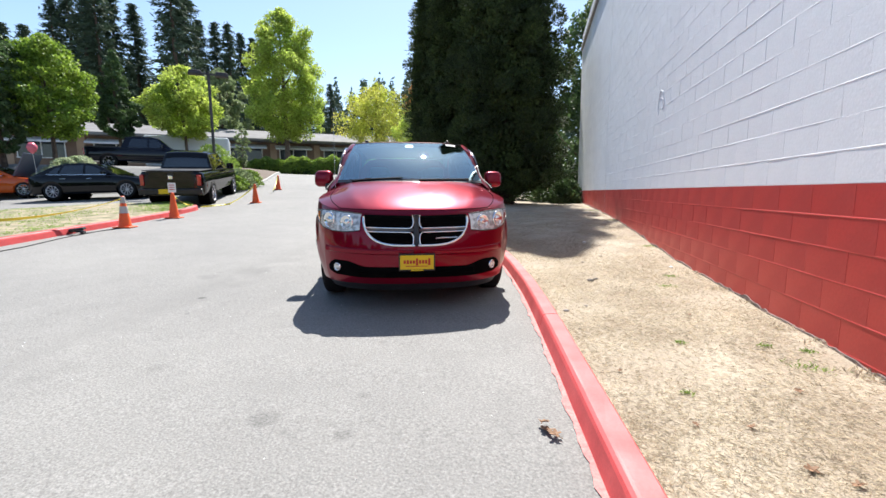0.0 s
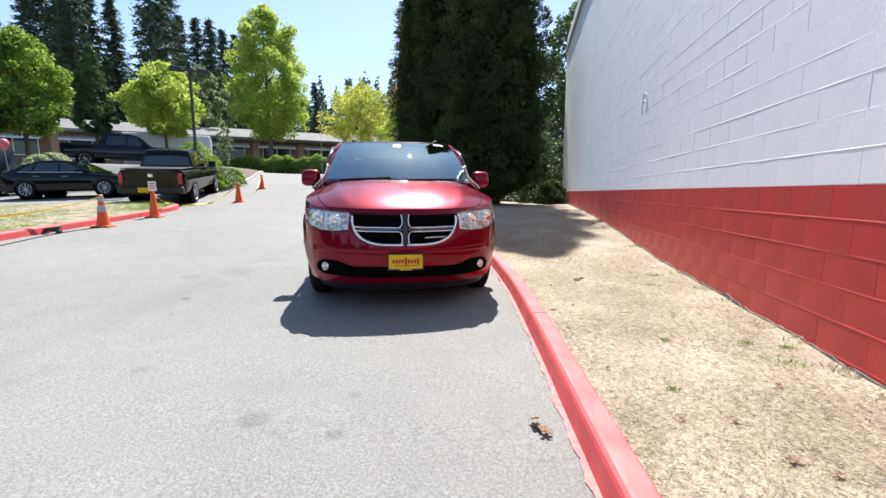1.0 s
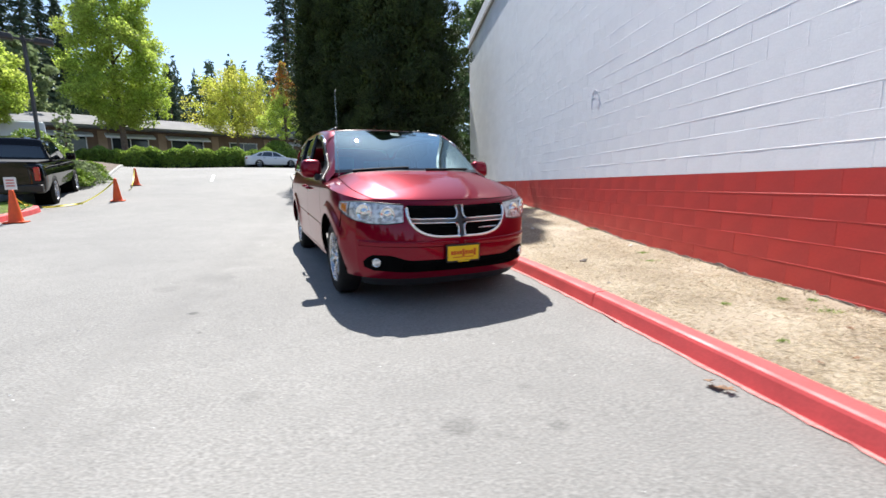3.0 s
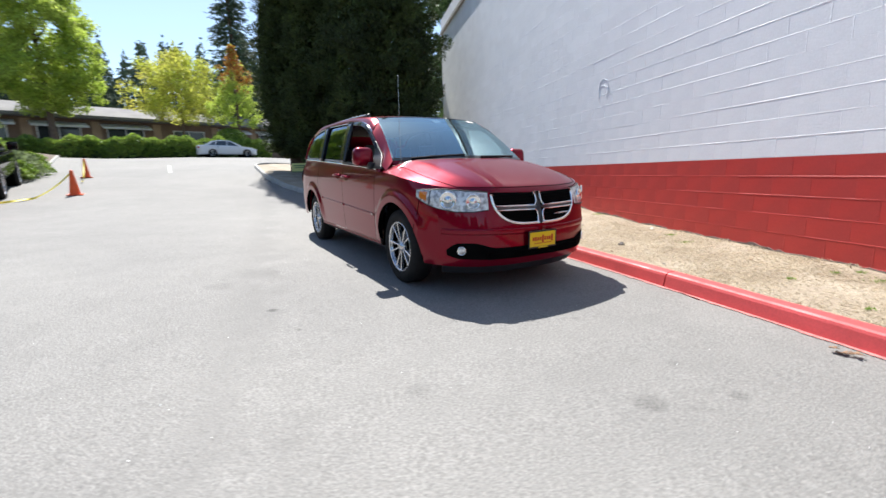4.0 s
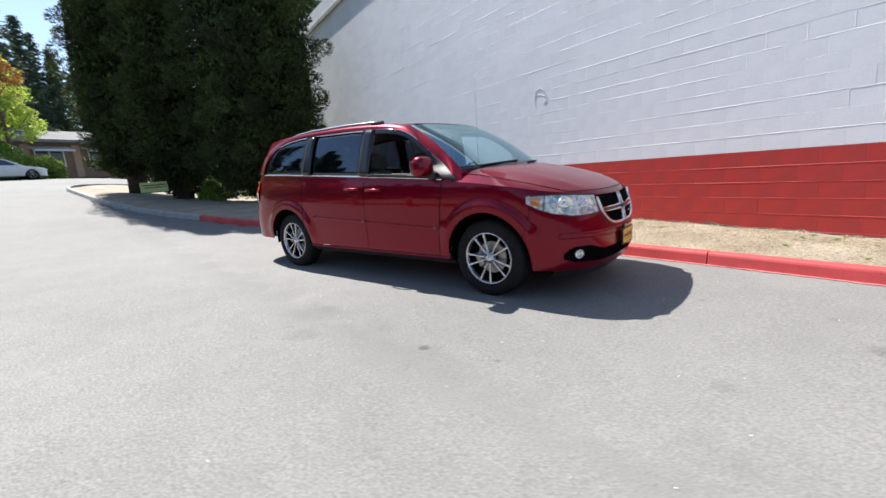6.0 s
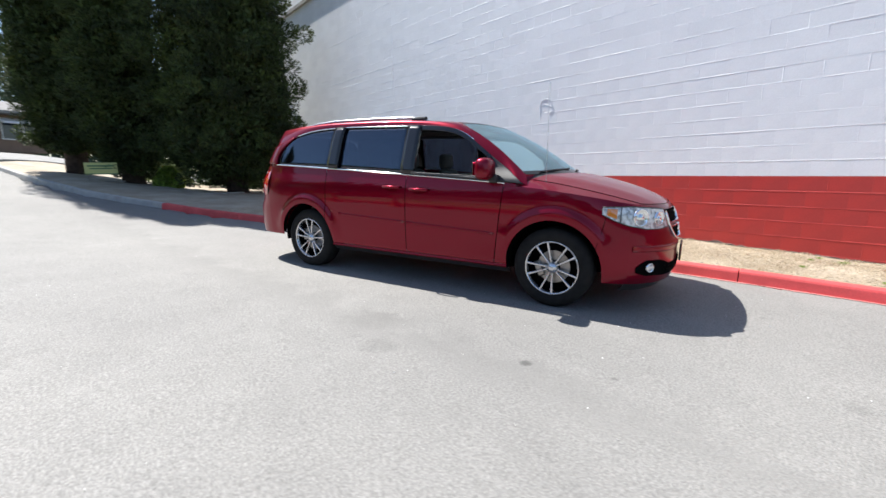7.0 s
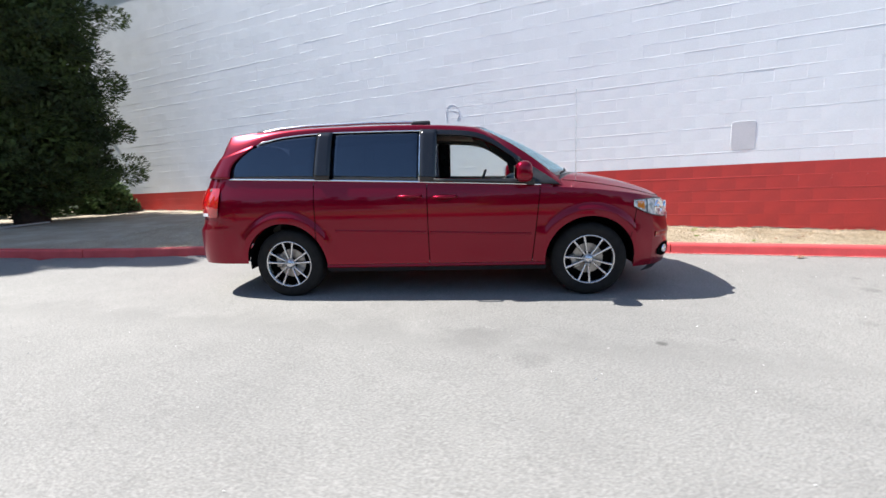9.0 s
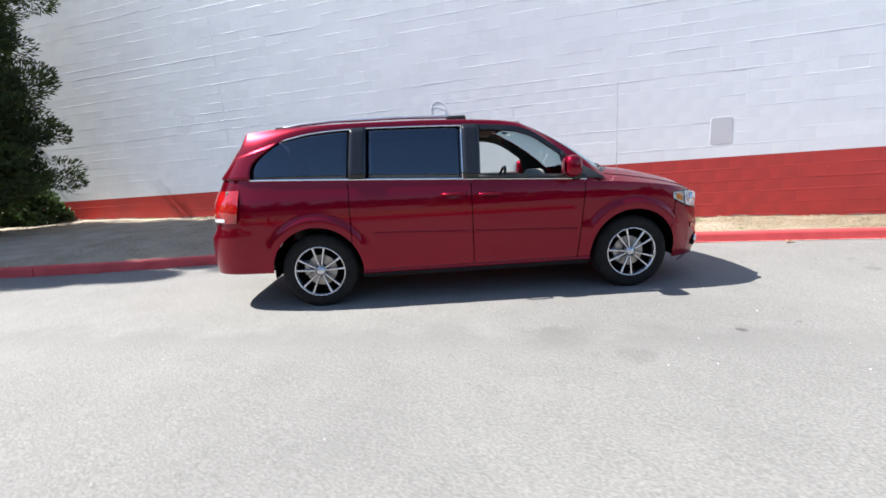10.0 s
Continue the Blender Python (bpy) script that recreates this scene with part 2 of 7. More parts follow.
def land(x, y):
    """Height of the paved ground: a gentle rise, a ramp to the far street, a terrace behind the car park, a gutter by the kerb."""
    w = 1 / (1 + math.exp(min((x + 3.5) / 1.2, 60)))
    r = (0.08 * plus(y - 12, 1.5) - 0.05 * plus(y - 29.5, 1.5) - 0.03 * plus(y - 42, 2)) * w
    b = 0.0227 * min(max(y, -20), 38)
    s = 0.045 * (plus(-x - 5, 1.0) - plus(-x - 13.5, 1.5))
    h = b + r + s - 0.062 * soft((4.6 - (kerb_x(y) - x)) / 2.0) * soft((16 - y) / 5)
    n = -0.58 * x + 0.81 * y
    t = soft((n - 26.2) / 1.8) * soft((-x - 16) / 4.0)
    return lerp(h, max(h, 2.65), t)


def verge(x, y):
    """Height of the dry strip between the kerb and the wall, which swells towards the trees."""
    k = kerb_x(y)
    d = soft((x - k - 0.15) / 1.2)
    f = min(max((x - k) / (WALL_X - k), 0), 1)
    lump = 0.02 * noise.noise((x * 1.7, y * 1.7, 0)) + 0.004 * noise.noise((x * 5, y * 5, 3))
    return lerp(land(k, y), 0.0227 * y + 0.1 * soft((y - 6) / 7), soft(f * 1.4)) + 0.128 - 0.075 * soft((9.5 - y) / 4) + lump * d

# ---- ground, kerbs, verge ----
def ground_sheet():
    xs = np.concatenate([[-500, -250, -140, -90, -65, -50], np.arange(-42, -8, 1.0), np.arange(-8, 3, 0.35), np.arange(3, 12, 1.5), [16, 25, 45, 90, 200, 500]])
    ys = np.concatenate([[-400, -200, -90, -45, -25], np.arange(-15, -3, 1.0), np.arange(-3, 18, 0.4), np.arange(18, 52, 1.0), [56, 64, 80, 110, 170, 300, 600]])
    verts = [(x, y, land(x, y) - (0.25 if (kerb_x(y) + 0.3 < x and -9 < y < 24) else 0)) for x in xs for y in ys]
    ny = len(ys)
    faces = [(i * ny + j, (i + 1) * ny + j, (i + 1) * ny + j + 1, i * ny + j + 1) for i in range(len(xs) - 1) for j in range(ny - 1)]
    tagged(mesh("road", verts, faces, ASPHALT, True), "worn grey asphalt road and car park, sloping up", "road", kind="structure")


ground_sheet()

# the kerb's line: along the strip, round the tip and back along the far street
KERB_LINE = [(kerb_x(y), y) for y in np.arange(-8, 24.6, 0.35)]
KERB_LINE += [(-7.75, 25.2), (-7.7, 25.7), (-7.45, 26.2), (-7.0, 26.6), (-6.3, 26.95), (-5.0, 27.3), (-3.0, 27.6), (0.0, 28.0), (4.0, 28.4), (9.0, 28.8)]


def smooth_line(line, rounds=2):
    for _ in range(rounds):
        line = [line[0]] + [tuple((np.array(a) + 2 * np.array(b) + np.array(c)) / 4) for a, b, c in zip(line, line[1:], line[2:])] + [line[-1]]
    return line


def kerb_run(name, line, z_of, material, parent, lift=0.13, depth=0.15, label="", uneven=0.004):
    """One length of kerb: battered face, rounded nose, flat top, along line; the inside lies to the right of its way."""
    prof = [(-0.005, -0.12), (0.0, 0.0), (0.022, lift - 0.03), (0.03, lift - 0.012), (0.045, lift - 0.002), (0.06, lift), (depth - 0.012, lift + 0.002), (depth, lift - 0.01), (depth, -0.12)]
    verts, faces = [], []
    n = len(line)
    for i, (x, y) in enumerate(line):
        a, b = line[max(i - 1, 0)], line[min(i + 1, n - 1)]
        way = Vector((b[0] - a[0], b[1] - a[1], 0)).normalized()
        inside = Vector((way.y, -way.x, 0))
        z = z_of(x, y)
        for d, h in prof:
            k = uneven * noise.noise((x * 2, y * 2, d * 30 + h * 10))
            verts.append((x + inside.x * (d + k), y + inside.y * (d + k), z + h + k))
    m = len(prof)
    for i in range(n - 1):
        for j in range(m - 1):
            faces.append((i * m + j, (i + 1) * m + j, (i + 1) * m + j + 1, i * m + j + 1))
    faces.append(tuple(range(m))[::-1])
    faces.append(tuple((n - 1) * m + j for j in range(m)))
    ob = mesh(name, verts, faces, material, False, parent, label)
    return ob


def kerb(line, cuts, colours, root, z_of):
    """Cuts the line into lengths at the joints, leaving 8 mm between them."""
    stretch, marks, k = [line[0]], list(cuts), 0
    total = 0.0
    for a, b in zip(line, line[1:]):
        seg = math.dist(a, b)
        while marks and total + seg >= marks[0]:
            f = (marks[0] - total) / seg
            p = (lerp(a[0], b[0], f), lerp(a[1], b[1], f))
            u = ((b[0] - a[0]) / seg, (b[1] - a[1]) / seg)
            stretch.append((p[0] - u[0] * 0.006, p[1] - u[1] * 0.006))
            kerb_run("kerb_stone", stretch, z_of, colours(k), root)
            stretch = [(p[0] + u[0] * 0.006, p[1] + u[1] * 0.006)]
            marks.pop(0)
            k += 1
        stretch.append(b)
        total += seg
    kerb_run("kerb_stone", stretch, z_of, colours(k), root)


right_kerb = tagged(thing("kerb", "red painted concrete kerb along a dry strip, bare grey further on", "kerb"), kind="structure")
LINE = smooth_line(KERB_LINE)
run = np.concatenate([[0], np.cumsum([math.dist(a, b) for a, b in zip(LINE, LINE[1:])])])


def along(y):
    return float(np.interp(y, [p[1] for p in LINE[:94]], run[:94]))


JOINTS = [along(y) for y in (-2.7, 0.35, 3.4, 6.4, 9.4, 12.2, 14.45, 17.5, 20.5, 23.4)] + [run[-1] - 14, run[-1] - 10, run[-1] - 6, run[-1] - 3]
kerb(LINE, JOINTS, lambda k: KERB_RED if k < 7 else CONCRETE, right_kerb, land)

# paint that ran over onto the asphalt at the kerb's foot
spill = []
for y in np.arange(-4, 9, 0.05):
    w0 = 0.02 + 0.045 * max(0, noise.noise((y * 3, 1, 0)) + 0.25) + 0.02 * noise.noise((y * 14, 2, 0))
    w1 = 0.02 + 0.045 * max(0, noise.noise(((y + 0.05) * 3, 1, 0)) + 0.25) + 0.02 * noise.noise(((y + 0.05) * 14, 2, 0))
    x0, x1 = float(np.interp(y, [p[1] for p in LINE[:94]], [p[0] for p in LINE[:94]])), float(np.interp(y + 0.05, [p[1] for p in LINE[:94]], [p[0] for p in LINE[:94]]))
    spill.append([(x0 - max(w0, 0.004), y, land(x0 - w0, y) + 0.006), (x0 + 0.01, y, land(x0, y) + 0.006), (x1 + 0.01, y + 0.05, land(x1, y + 0.05) + 0.006), (x1 - max(w1, 0.004), y + 0.05, land(x1 - w1, y + 0.05) + 0.006)])
spill_in = []
for y in np.arange(-2, 8, 0.03):
    x0 = float(np.interp(y, [p[1] for p in LINE[:94]], [p[0] for p in LINE[:94]])) + 0.148
    w = 0.055 * max(0.0, noise.noise((y * 5, 3, 0)) + 0.35 * noise.noise((y * 21, 4, 0)) + 0.12)
    if w > 0.006:
        spill_in.append([(x0, y, verge(x0, y) + 0.011), (x0 + w, y + 0.004, verge(x0 + w, y) + 0.009), (x0 + w * 0.8, y + 0.031, verge(x0 + w, y) + 0.009), (x0, y + 0.03, verge(x0, y) + 0.011)])
tagged(quads("paint_overspray", np.array(spill_in), KERB_RED), "flakes of red kerb paint on the soil", "paint", kind="structure")
tagged(quads("paint_spill", np.array(spill), KERB_SPILL), "thin red overspray on asphalt along the kerb", "paint", kind="structure")


def verge_sheet():
    verts, faces = [], []
    ys = np.concatenate([np.arange(-8, 16, 0.2), np.arange(16, 27.8, 0.3)])
    n = 34
    for y in ys:
        x0 = float(np.interp(y, [p[1] for p in LINE[:94]], [p[0] for p in LINE[:94]])) + 0.14 if y < 24.4 else -7.5 + (y - 24.4) * 0.55
        x1 = WALL_X + 0.12 if y < WALL_END else 9.0
        for k in range(n):
            f = k / (n - 1)
            x = lerp(x0, x1, f)
            verts.append((x, y, verge(x, y) - 0.012 * (k == 0)))
    for i in range(len(ys) - 1):
        for k in range(n - 1):
            faces.append((i * n + k, i * n + k + 1, (i + 1) * n + k + 1, (i + 1) * n + k))
    tagged(mesh("verge", verts, faces, STRAW, True), "strip of dry straw-coloured grass and soil", "ground", kind="structure")


verge_sheet()

# ---- block building ----
PANEL = mat("grey_metal_panel", (0.66, 0.66, 0.69), (0.60, 0.60, 0.63), rough=0.5, scale=3, fine=0.04)
COPING = mat("coping_metal", (0.20, 0.20, 0.21), (0.26, 0.26, 0.27), rough=0.5)
building = tagged(thing("block_building", "large concrete block building painted white over a red base", "building"), kind="structure")
part("wall_west", box((0.2, WALL_END - WALL_START, ROOF + 0.6 - 1.15), (WALL_X + 0.0845, (WALL_END + WALL_START) / 2, (ROOF + 1.15 - 0.6) / 2 + 0.3)), CORE_WALL, building)
part("wall_base", box((0.2, WALL_END - WALL_START, 2.0), (WALL_X + 0.0845, (WALL_END + WALL_START) / 2, 0.148)), RED_CORE, building)
part("wall_north", box((14, 0.2, ROOF + 0.6), (WALL_X + 7.2, WALL_END - 0.1, ROOF / 2 - 0.3)), CORE_WALL, building)
part("wall_south", box((14, 0.2, ROOF + 0.6), (WALL_X + 7.2, WALL_START + 0.1, ROOF / 2 - 0.3)), CORE_WALL, building)
part("wall_east", box((0.2, WALL_END - WALL_START, ROOF + 0.6), (WALL_X + 14.1, (WALL_END + WALL_START) / 2, ROOF / 2 - 0.3)), CORE_WALL, building)
part("roof", box((14.4, WALL_END - WALL_START, 0.12), (WALL_X + 7.1, (WALL_END + WALL_START) / 2, ROOF - 0.3)), CONCRETE, building)
part("coping", box((0.22, WALL_END - WALL_START + 0.02, 0.03), (WALL_X + 0.094, (WALL_END + WALL_START) / 2, ROOF + 0.315), 0.006), COPING, building, "thin grey metal coping along the roof edge")

# ---- minivan ----
def car_paint(name, c1, c2, flake=0.35, gloss=1.0):
    return mat(name, c1, c2, rough=0.3, metal=flake, scale=0.8, coat=gloss, spec=0.0, fine=0.05, bump_scale=900)


VAN_RED = car_paint("deep_cherry_paint", (0.205, 0.001, 0.015), (0.19, 0.001, 0.014), 0.66, 0.58)
# Darker copy of the van paint, for shade in the handle recesses.
SHADE_RED = car_paint("shaded_cherry_recess", (0.12, 0.001, 0.008), (0.11, 0.001, 0.007), 0.3, 0.6)
BLACK_TRIM = mat("black_plastic", (0.012, 0.012, 0.013), (0.02, 0.02, 0.021), rough=0.45, scale=20, bump=0.05)
GLOSS_BLACK = mat("gloss_black", (0.01, 0.01, 0.012), (0.014, 0.014, 0.016), rough=0.12, scale=4)
CHROME = mat("chrome", (0.86, 0.87, 0.88), (0.8, 0.81, 0.82), rough=0.07, metal=1.0, scale=5)
ALLOY = mat("machined_alloy", (0.66, 0.66, 0.68), (0.56, 0.56, 0.58), rough=0.2, rough2=0.32, metal=0.9, scale=12)
DARK_ALLOY = mat("grey_rim_pocket", (0.10, 0.10, 0.105), (0.14, 0.14, 0.145), rough=0.4, metal=0.6)
RUBBER = mat("tyre_rubber", (0.009, 0.009, 0.0095), (0.016, 0.0155, 0.015), rough=0.8, spec=0.2, scale=14, bump=0.15)
STEEL = mat("brake_steel", (0.36, 0.35, 0.34), (0.28, 0.27, 0.26), rough=0.35, metal=1.0, scale=30)
SILVER = mat("silver_plastic", (0.62, 0.63, 0.65), (0.55, 0.56, 0.58), rough=0.22, metal=0.8)
# Pale and grey blotches painted in for a reflector's broken glints.
PAINTED_GLINT = mat("painted_reflector_glints", (0.88, 0.86, 0.82), (0.36, 0.35, 0.34), rough=0.18, metal=0.3, scale=26, spread=(0.42, 0.58), bump=0.8, bump_scale=34)
AMBER = mat("amber_lens", (0.75, 0.22, 0.02), (0.7, 0.18, 0.02), rough=0.12, coat=1.0)
RED_LENS = mat("red_lens", (0.48, 0.008, 0.010), (0.34, 0.006, 0.008), rough=0.1, coat=1.0, scale=25)
WHITE_LENS = mat("frosted_lens", (0.75, 0.76, 0.78), (0.6, 0.61, 0.63), rough=0.12, scale=40, coat=1.0)
CLOTH = mat("dark_seat_cloth", (0.10, 0.097, 0.093), (0.13, 0.126, 0.12), rough=0.9, scale=40, bump=0.2)
TAN_TRIM = mat("pale_headliner", (0.34, 0.32, 0.29), (0.30, 0.28, 0.26), rough=0.9, scale=20, bump=0.1)
# Almost black: shade deep in wheel arches and rims is put into this colour.
LINER = mat("underbody_black_and_shade", (0.003, 0.003, 0.003), (0.005, 0.005, 0.005), rough=0.95, spec=0.02)
PLATE_YELLOW = mat("yellow_plate", (0.85, 0.58, 0.01), (0.8, 0.54, 0.01), rough=0.35)
PLATE_RED = mat("red_plate_print", (0.55, 0.04, 0.01), (0.5, 0.03, 0.01), rough=0.4)
PAPER = mat("white_paper", (0.78, 0.78, 0.76), (0.7, 0.7, 0.68), rough=0.8)
CLEAR = glass("clear_glass", (0.90, 0.94, 0.92))
SCREEN = glass("windscreen_glass", (0.60, 0.78, 0.82), 0.0, 0.34, (0.66, 0.92, 1.0))
PRIVACY = glass("dark_privacy_glass", (0.19, 0.21, 0.25), 0.0, 0.098, (0.72, 0.84, 1.0))
LENS = glass("clear_lens", (0.95, 0.96, 0.97))

def curve(points, n=7):
    """A finer table through the same points, bent smoothly and without overshoot."""
    x, y = (np.array([p[k] for p in points], float) for k in (0, 1))
    d = np.diff(y) / np.diff(x)
    m = np.concatenate([[d[0]], np.where(d[1:] * d[:-1] > 0, 2 * d[1:] * d[:-1] / (d[1:] + d[:-1] + 1e-12), 0.0), [d[-1]]])
    out = []
    for k in range(len(d)):
        h = x[k + 1] - x[k]
        for q in range(n):
            t = q / n
            out.append((x[k] + h * t, (2 * t ** 3 - 3 * t ** 2 + 1) * y[k] + (t ** 3 - 2 * t ** 2 + t) * h * m[k] + (3 * t ** 2 - 2 * t ** 3) * y[k + 1] + (t ** 3 - t ** 2) * h * m[k + 1]))
    return out + [(x[-1], y[-1])]


HALF_W = curve([(0.16, 0.90), (0.24, 0.93), (0.34, 0.957), (0.48, 0.973), (0.62, 0.982), (0.76, 0.987), (0.88, 0.988), (0.96, 0.986), (1.03, 0.979), (1.09, 0.966), (1.15, 0.949), (1.26, 0.924), (1.4, 0.888), (1.54, 0.848), (1.645, 0.810), (1.71, 0.775), (1.78, 0.68)])
NOSE_U = curve([(0.16, -0.86), (0.22, -0.90), (0.30, -0.935), (0.42, -0.955), (0.55, -0.952), (0.7, -0.93), (0.8, -0.905), (0.9, -0.865), (0.96, -0.80), (1.02, -0.72)])
TAIL_U = curve([(0.2, 4.13), (0.3, 4.19), (0.5, 4.22), (0.72, 4.215), (0.80, 4.16), (0.95, 4.14), (1.1, 4.11), (1.3, 4.03), (1.5, 3.91), (1.62, 3.81), (1.7, 3.72), (1.8, 3.62)])
TOP_W = curve([(-0.95, 0.905), (-0.62, 0.955), (-0.3, 1.012), (0.0, 1.052), (0.25, 1.075), (0.42, 1.083), (0.8, 1.106), (1.6, 1.146), (2.57, 1.194), (3.63, 1.24), (4.2, 1.26)])
DLO_TOP = curve([(0.25, 1.085), (0.3, 1.11), (0.489, 1.238), (0.643, 1.35), (0.8, 1.468), (0.95, 1.568), (1.08, 1.62), (1.2, 1.642), (1.34, 1.655), (1.463, 1.662), (1.63, 1.669), (2.1, 1.682), (2.55, 1.688), (2.8, 1.683), (3.07, 1.662), (3.25, 1.628), (3.42, 1.58), (3.6, 1.525), (3.9, 1.44)])
ROOF_W = curve([(0.9, 1.697), (1.0, 1.714), (1.25, 1.742), (1.6, 1.763), (2.1, 1.78), (2.8, 1.782), (3.3, 1.766), (3.7, 1.732), (3.9, 1.70)])
ARCH_R, ARCH_W, NOSE_N = 0.428, 0.37, 2.8


def ip(table, x):
    return float(np.interp(x, [p[0] for p in table], [p[1] for p in table]))


def side_v(u, w, lip=True):
    """Half width of the shell at length u and height w."""
    hw = ip(HALF_W, w)
    v = hw
    if u < 0:
        q = min(u / ip(NOSE_U, w), 0.9999)
        v = hw * (1 - q ** NOSE_N) ** (1 / NOSE_N)
    elif u > 3.2:
        q = min((u - 3.2) / (ip(TAIL_U, w) - 3.2), 0.9999)
        v = hw * (1 - q ** 4.5) ** (1 / 4.5)
    if w > 1.14 and u < 1.2:
        v *= 1 - 0.10 * (max(1.2 - u, 0) / 0.9) ** 1.2 * soft((w - 1.12) / 0.16)
    if lip and w < 1.0:
        for c in (0.0, 3.078):
            d = math.hypot(u - c, w - ARCH_W)
            v += 0.024 * soft((0.56 - d) / 0.075) * soft((w - 0.30) / 0.25)
    return v


def front_u(v, w):
    return ip(NOSE_U, w) * (1 - min(abs(v) / ip(HALF_W, w), 0.999) ** NOSE_N) ** (1 / NOSE_N)


def rear_u(v, w):
    hw = ip(HALF_W, w)
    return 3.2 + (ip(TAIL_U, w) - 3.2) * (1 - min(abs(v) / hw, 0.9995) ** 4.5) ** (1 / 4.5)


def skin(s, w, out=0.0):
    """Shell point: s 0 to 1 across the nose from its middle, 1 to 2 along the side."""
    if s <= 1:
        v = s * side_v(-0.62, w, False)
        u = front_u(v, w)
        e = 0.01
        n = Vector((-2 * e, (front_u(v + e, w) - front_u(v - e, w)), 0)).normalized()
        return (u + n.x * out, v + n.y * out, w)
    u = lerp(-0.62, 3.75, s - 1)
    return (u, side_v(u, w) + out, w)


def side_s(u):
    return 1 + (u + 0.62) / 4.37


def sill_w(u):
    """Lower edge of the side: wheel arches, sill, bumper ends."""
    low = 0.275 if u < 0.1 else (0.355 if u < 3.0 else 0.38)
    for c in (0.0, 3.078):
        if abs(u - c) < ARCH_R:
            low = max(low, ARCH_W + math.sqrt(ARCH_R ** 2 - (u - c) ** 2))
    return low


def steps(a, b, n):
    return [lerp(a, b, k / n) for k in range(n + 1)]


def arch_steps(a, b):
    """Lengths from a to b, close together over the wheel arches."""
    us = set(round(x, 4) for x in steps(a, b, max(2, int((b - a) / 0.06))))
    for c in (0.0, 3.078):
        for k in range(-18, 19):
            us.add(round(c + ARCH_R * math.sin(math.radians(k * 5)), 4))
        us.add(round(c - ARCH_R - 1e-4, 4)), us.add(round(c + ARCH_R + 1e-4, 4))
    return sorted(x for x in us if a <= x <= b)


def tyre_and_rim(wheel, sign, steel=True, spokes=10, dark=True, R=0.362, rim_r=0.222, width=0.225, alloy=None, pairs=False):
    """Parts of a wheel whose axle is y and whose outer face looks to sign * y."""
    alloy = alloy or ALLOY
    h = width / 2
    prof = [(rim_r - 0.012, -h * 0.8), (rim_r + 0.01, -h * 0.92), (rim_r + 0.05, -h), (R - 0.045, -h * 0.98), (R - 0.012, -h * 0.82), (R, -h * 0.6), (R + 0.001, 0), (R, h * 0.6), (R - 0.012, h * 0.82), (R - 0.045, h * 0.98), (rim_r + 0.05, h), (rim_r + 0.01, h * 0.92), (rim_r - 0.012, h * 0.8)]
    part("tyre", lathe(prof, 48, "y"), RUBBER, wheel, smooth=True)
    o = sign
    part("rim_lip", lathe([(rim_r - 0.004, o * h * 0.5), (rim_r + 0.006, o * h * 0.86), (rim_r + 0.003, o * h * 0.93), (rim_r - 0.007, o * h * 0.9), (rim_r - 0.012, o * h * 0.5)], 48, "y"), alloy, wheel, smooth=True)
    part("rim_barrel", lathe([(rim_r - 0.01, -h * 0.8), (rim_r - 0.02, o * h * 0.6)], 40, "y"), LINER, wheel, smooth=True)
    part("rim_disc", lathe([(0.0, o * h * 0.02), (rim_r * 0.7, o * h * 0.0), (rim_r - 0.015, o * h * 0.05)], 32, "y"), LINER, wheel)
    if steel:
        part("brake_disc", lathe([(0.06, o * h * 0.2), (0.15, o * h * 0.2), (0.15, o * h * 0.12)], 32, "y"), STEEL, wheel)
        part("brake_caliper", box((0.07, 0.04, 0.15), (0.13, o * h * 0.25, 0.03), 0.012), STEEL, wheel)
    part("hub_cap", lathe([(0.0, o * h * 0.86), (0.028, o * h * 0.85), (0.034, o * h * 0.78), (0.05, o * h * 0.7), (0.052, o * h * 0.4)], 24, "y"), alloy, wheel, smooth=True)
    form = None
    for k in range(spokes):
        a = k * math.tau / spokes
        if pairs:
            a = (k // 2) * math.tau / (spokes // 2) + radians(13.5) * (1 if k % 2 else -1)
        if form is None:
            bm = bmesh.new()
            pts = [(0.045, 0.0085, 0.70), (0.12, 0.0075, 0.78), (rim_r - 0.006, 0.0105, 0.86)]
            ring = []
            for r, hw, d in pts:
                ring.append([bm.verts.new((sx * hw, o * h * dd, r)) for sx, dd in ((-1, d - 0.28), (-1, d - 0.03), (-0.6, d), (0.6, d), (1, d - 0.03), (1, d - 0.28))])
            for r0, r1 in zip(ring, ring[1:]):
                for j in range(6):
                    bm.faces.new((r0[j], r0[(j + 1) % 6], r1[(j + 1) % 6], r1[j]))
            form = part("spoke", bm, alloy, wheel)
            form.matrix_basis = Matrix.Rotation(a, 4, "Y")
        else:
            ob = new("spoke", form.data)
            ob.parent, ob.matrix_basis = wheel, Matrix.Rotation(a, 4, "Y")


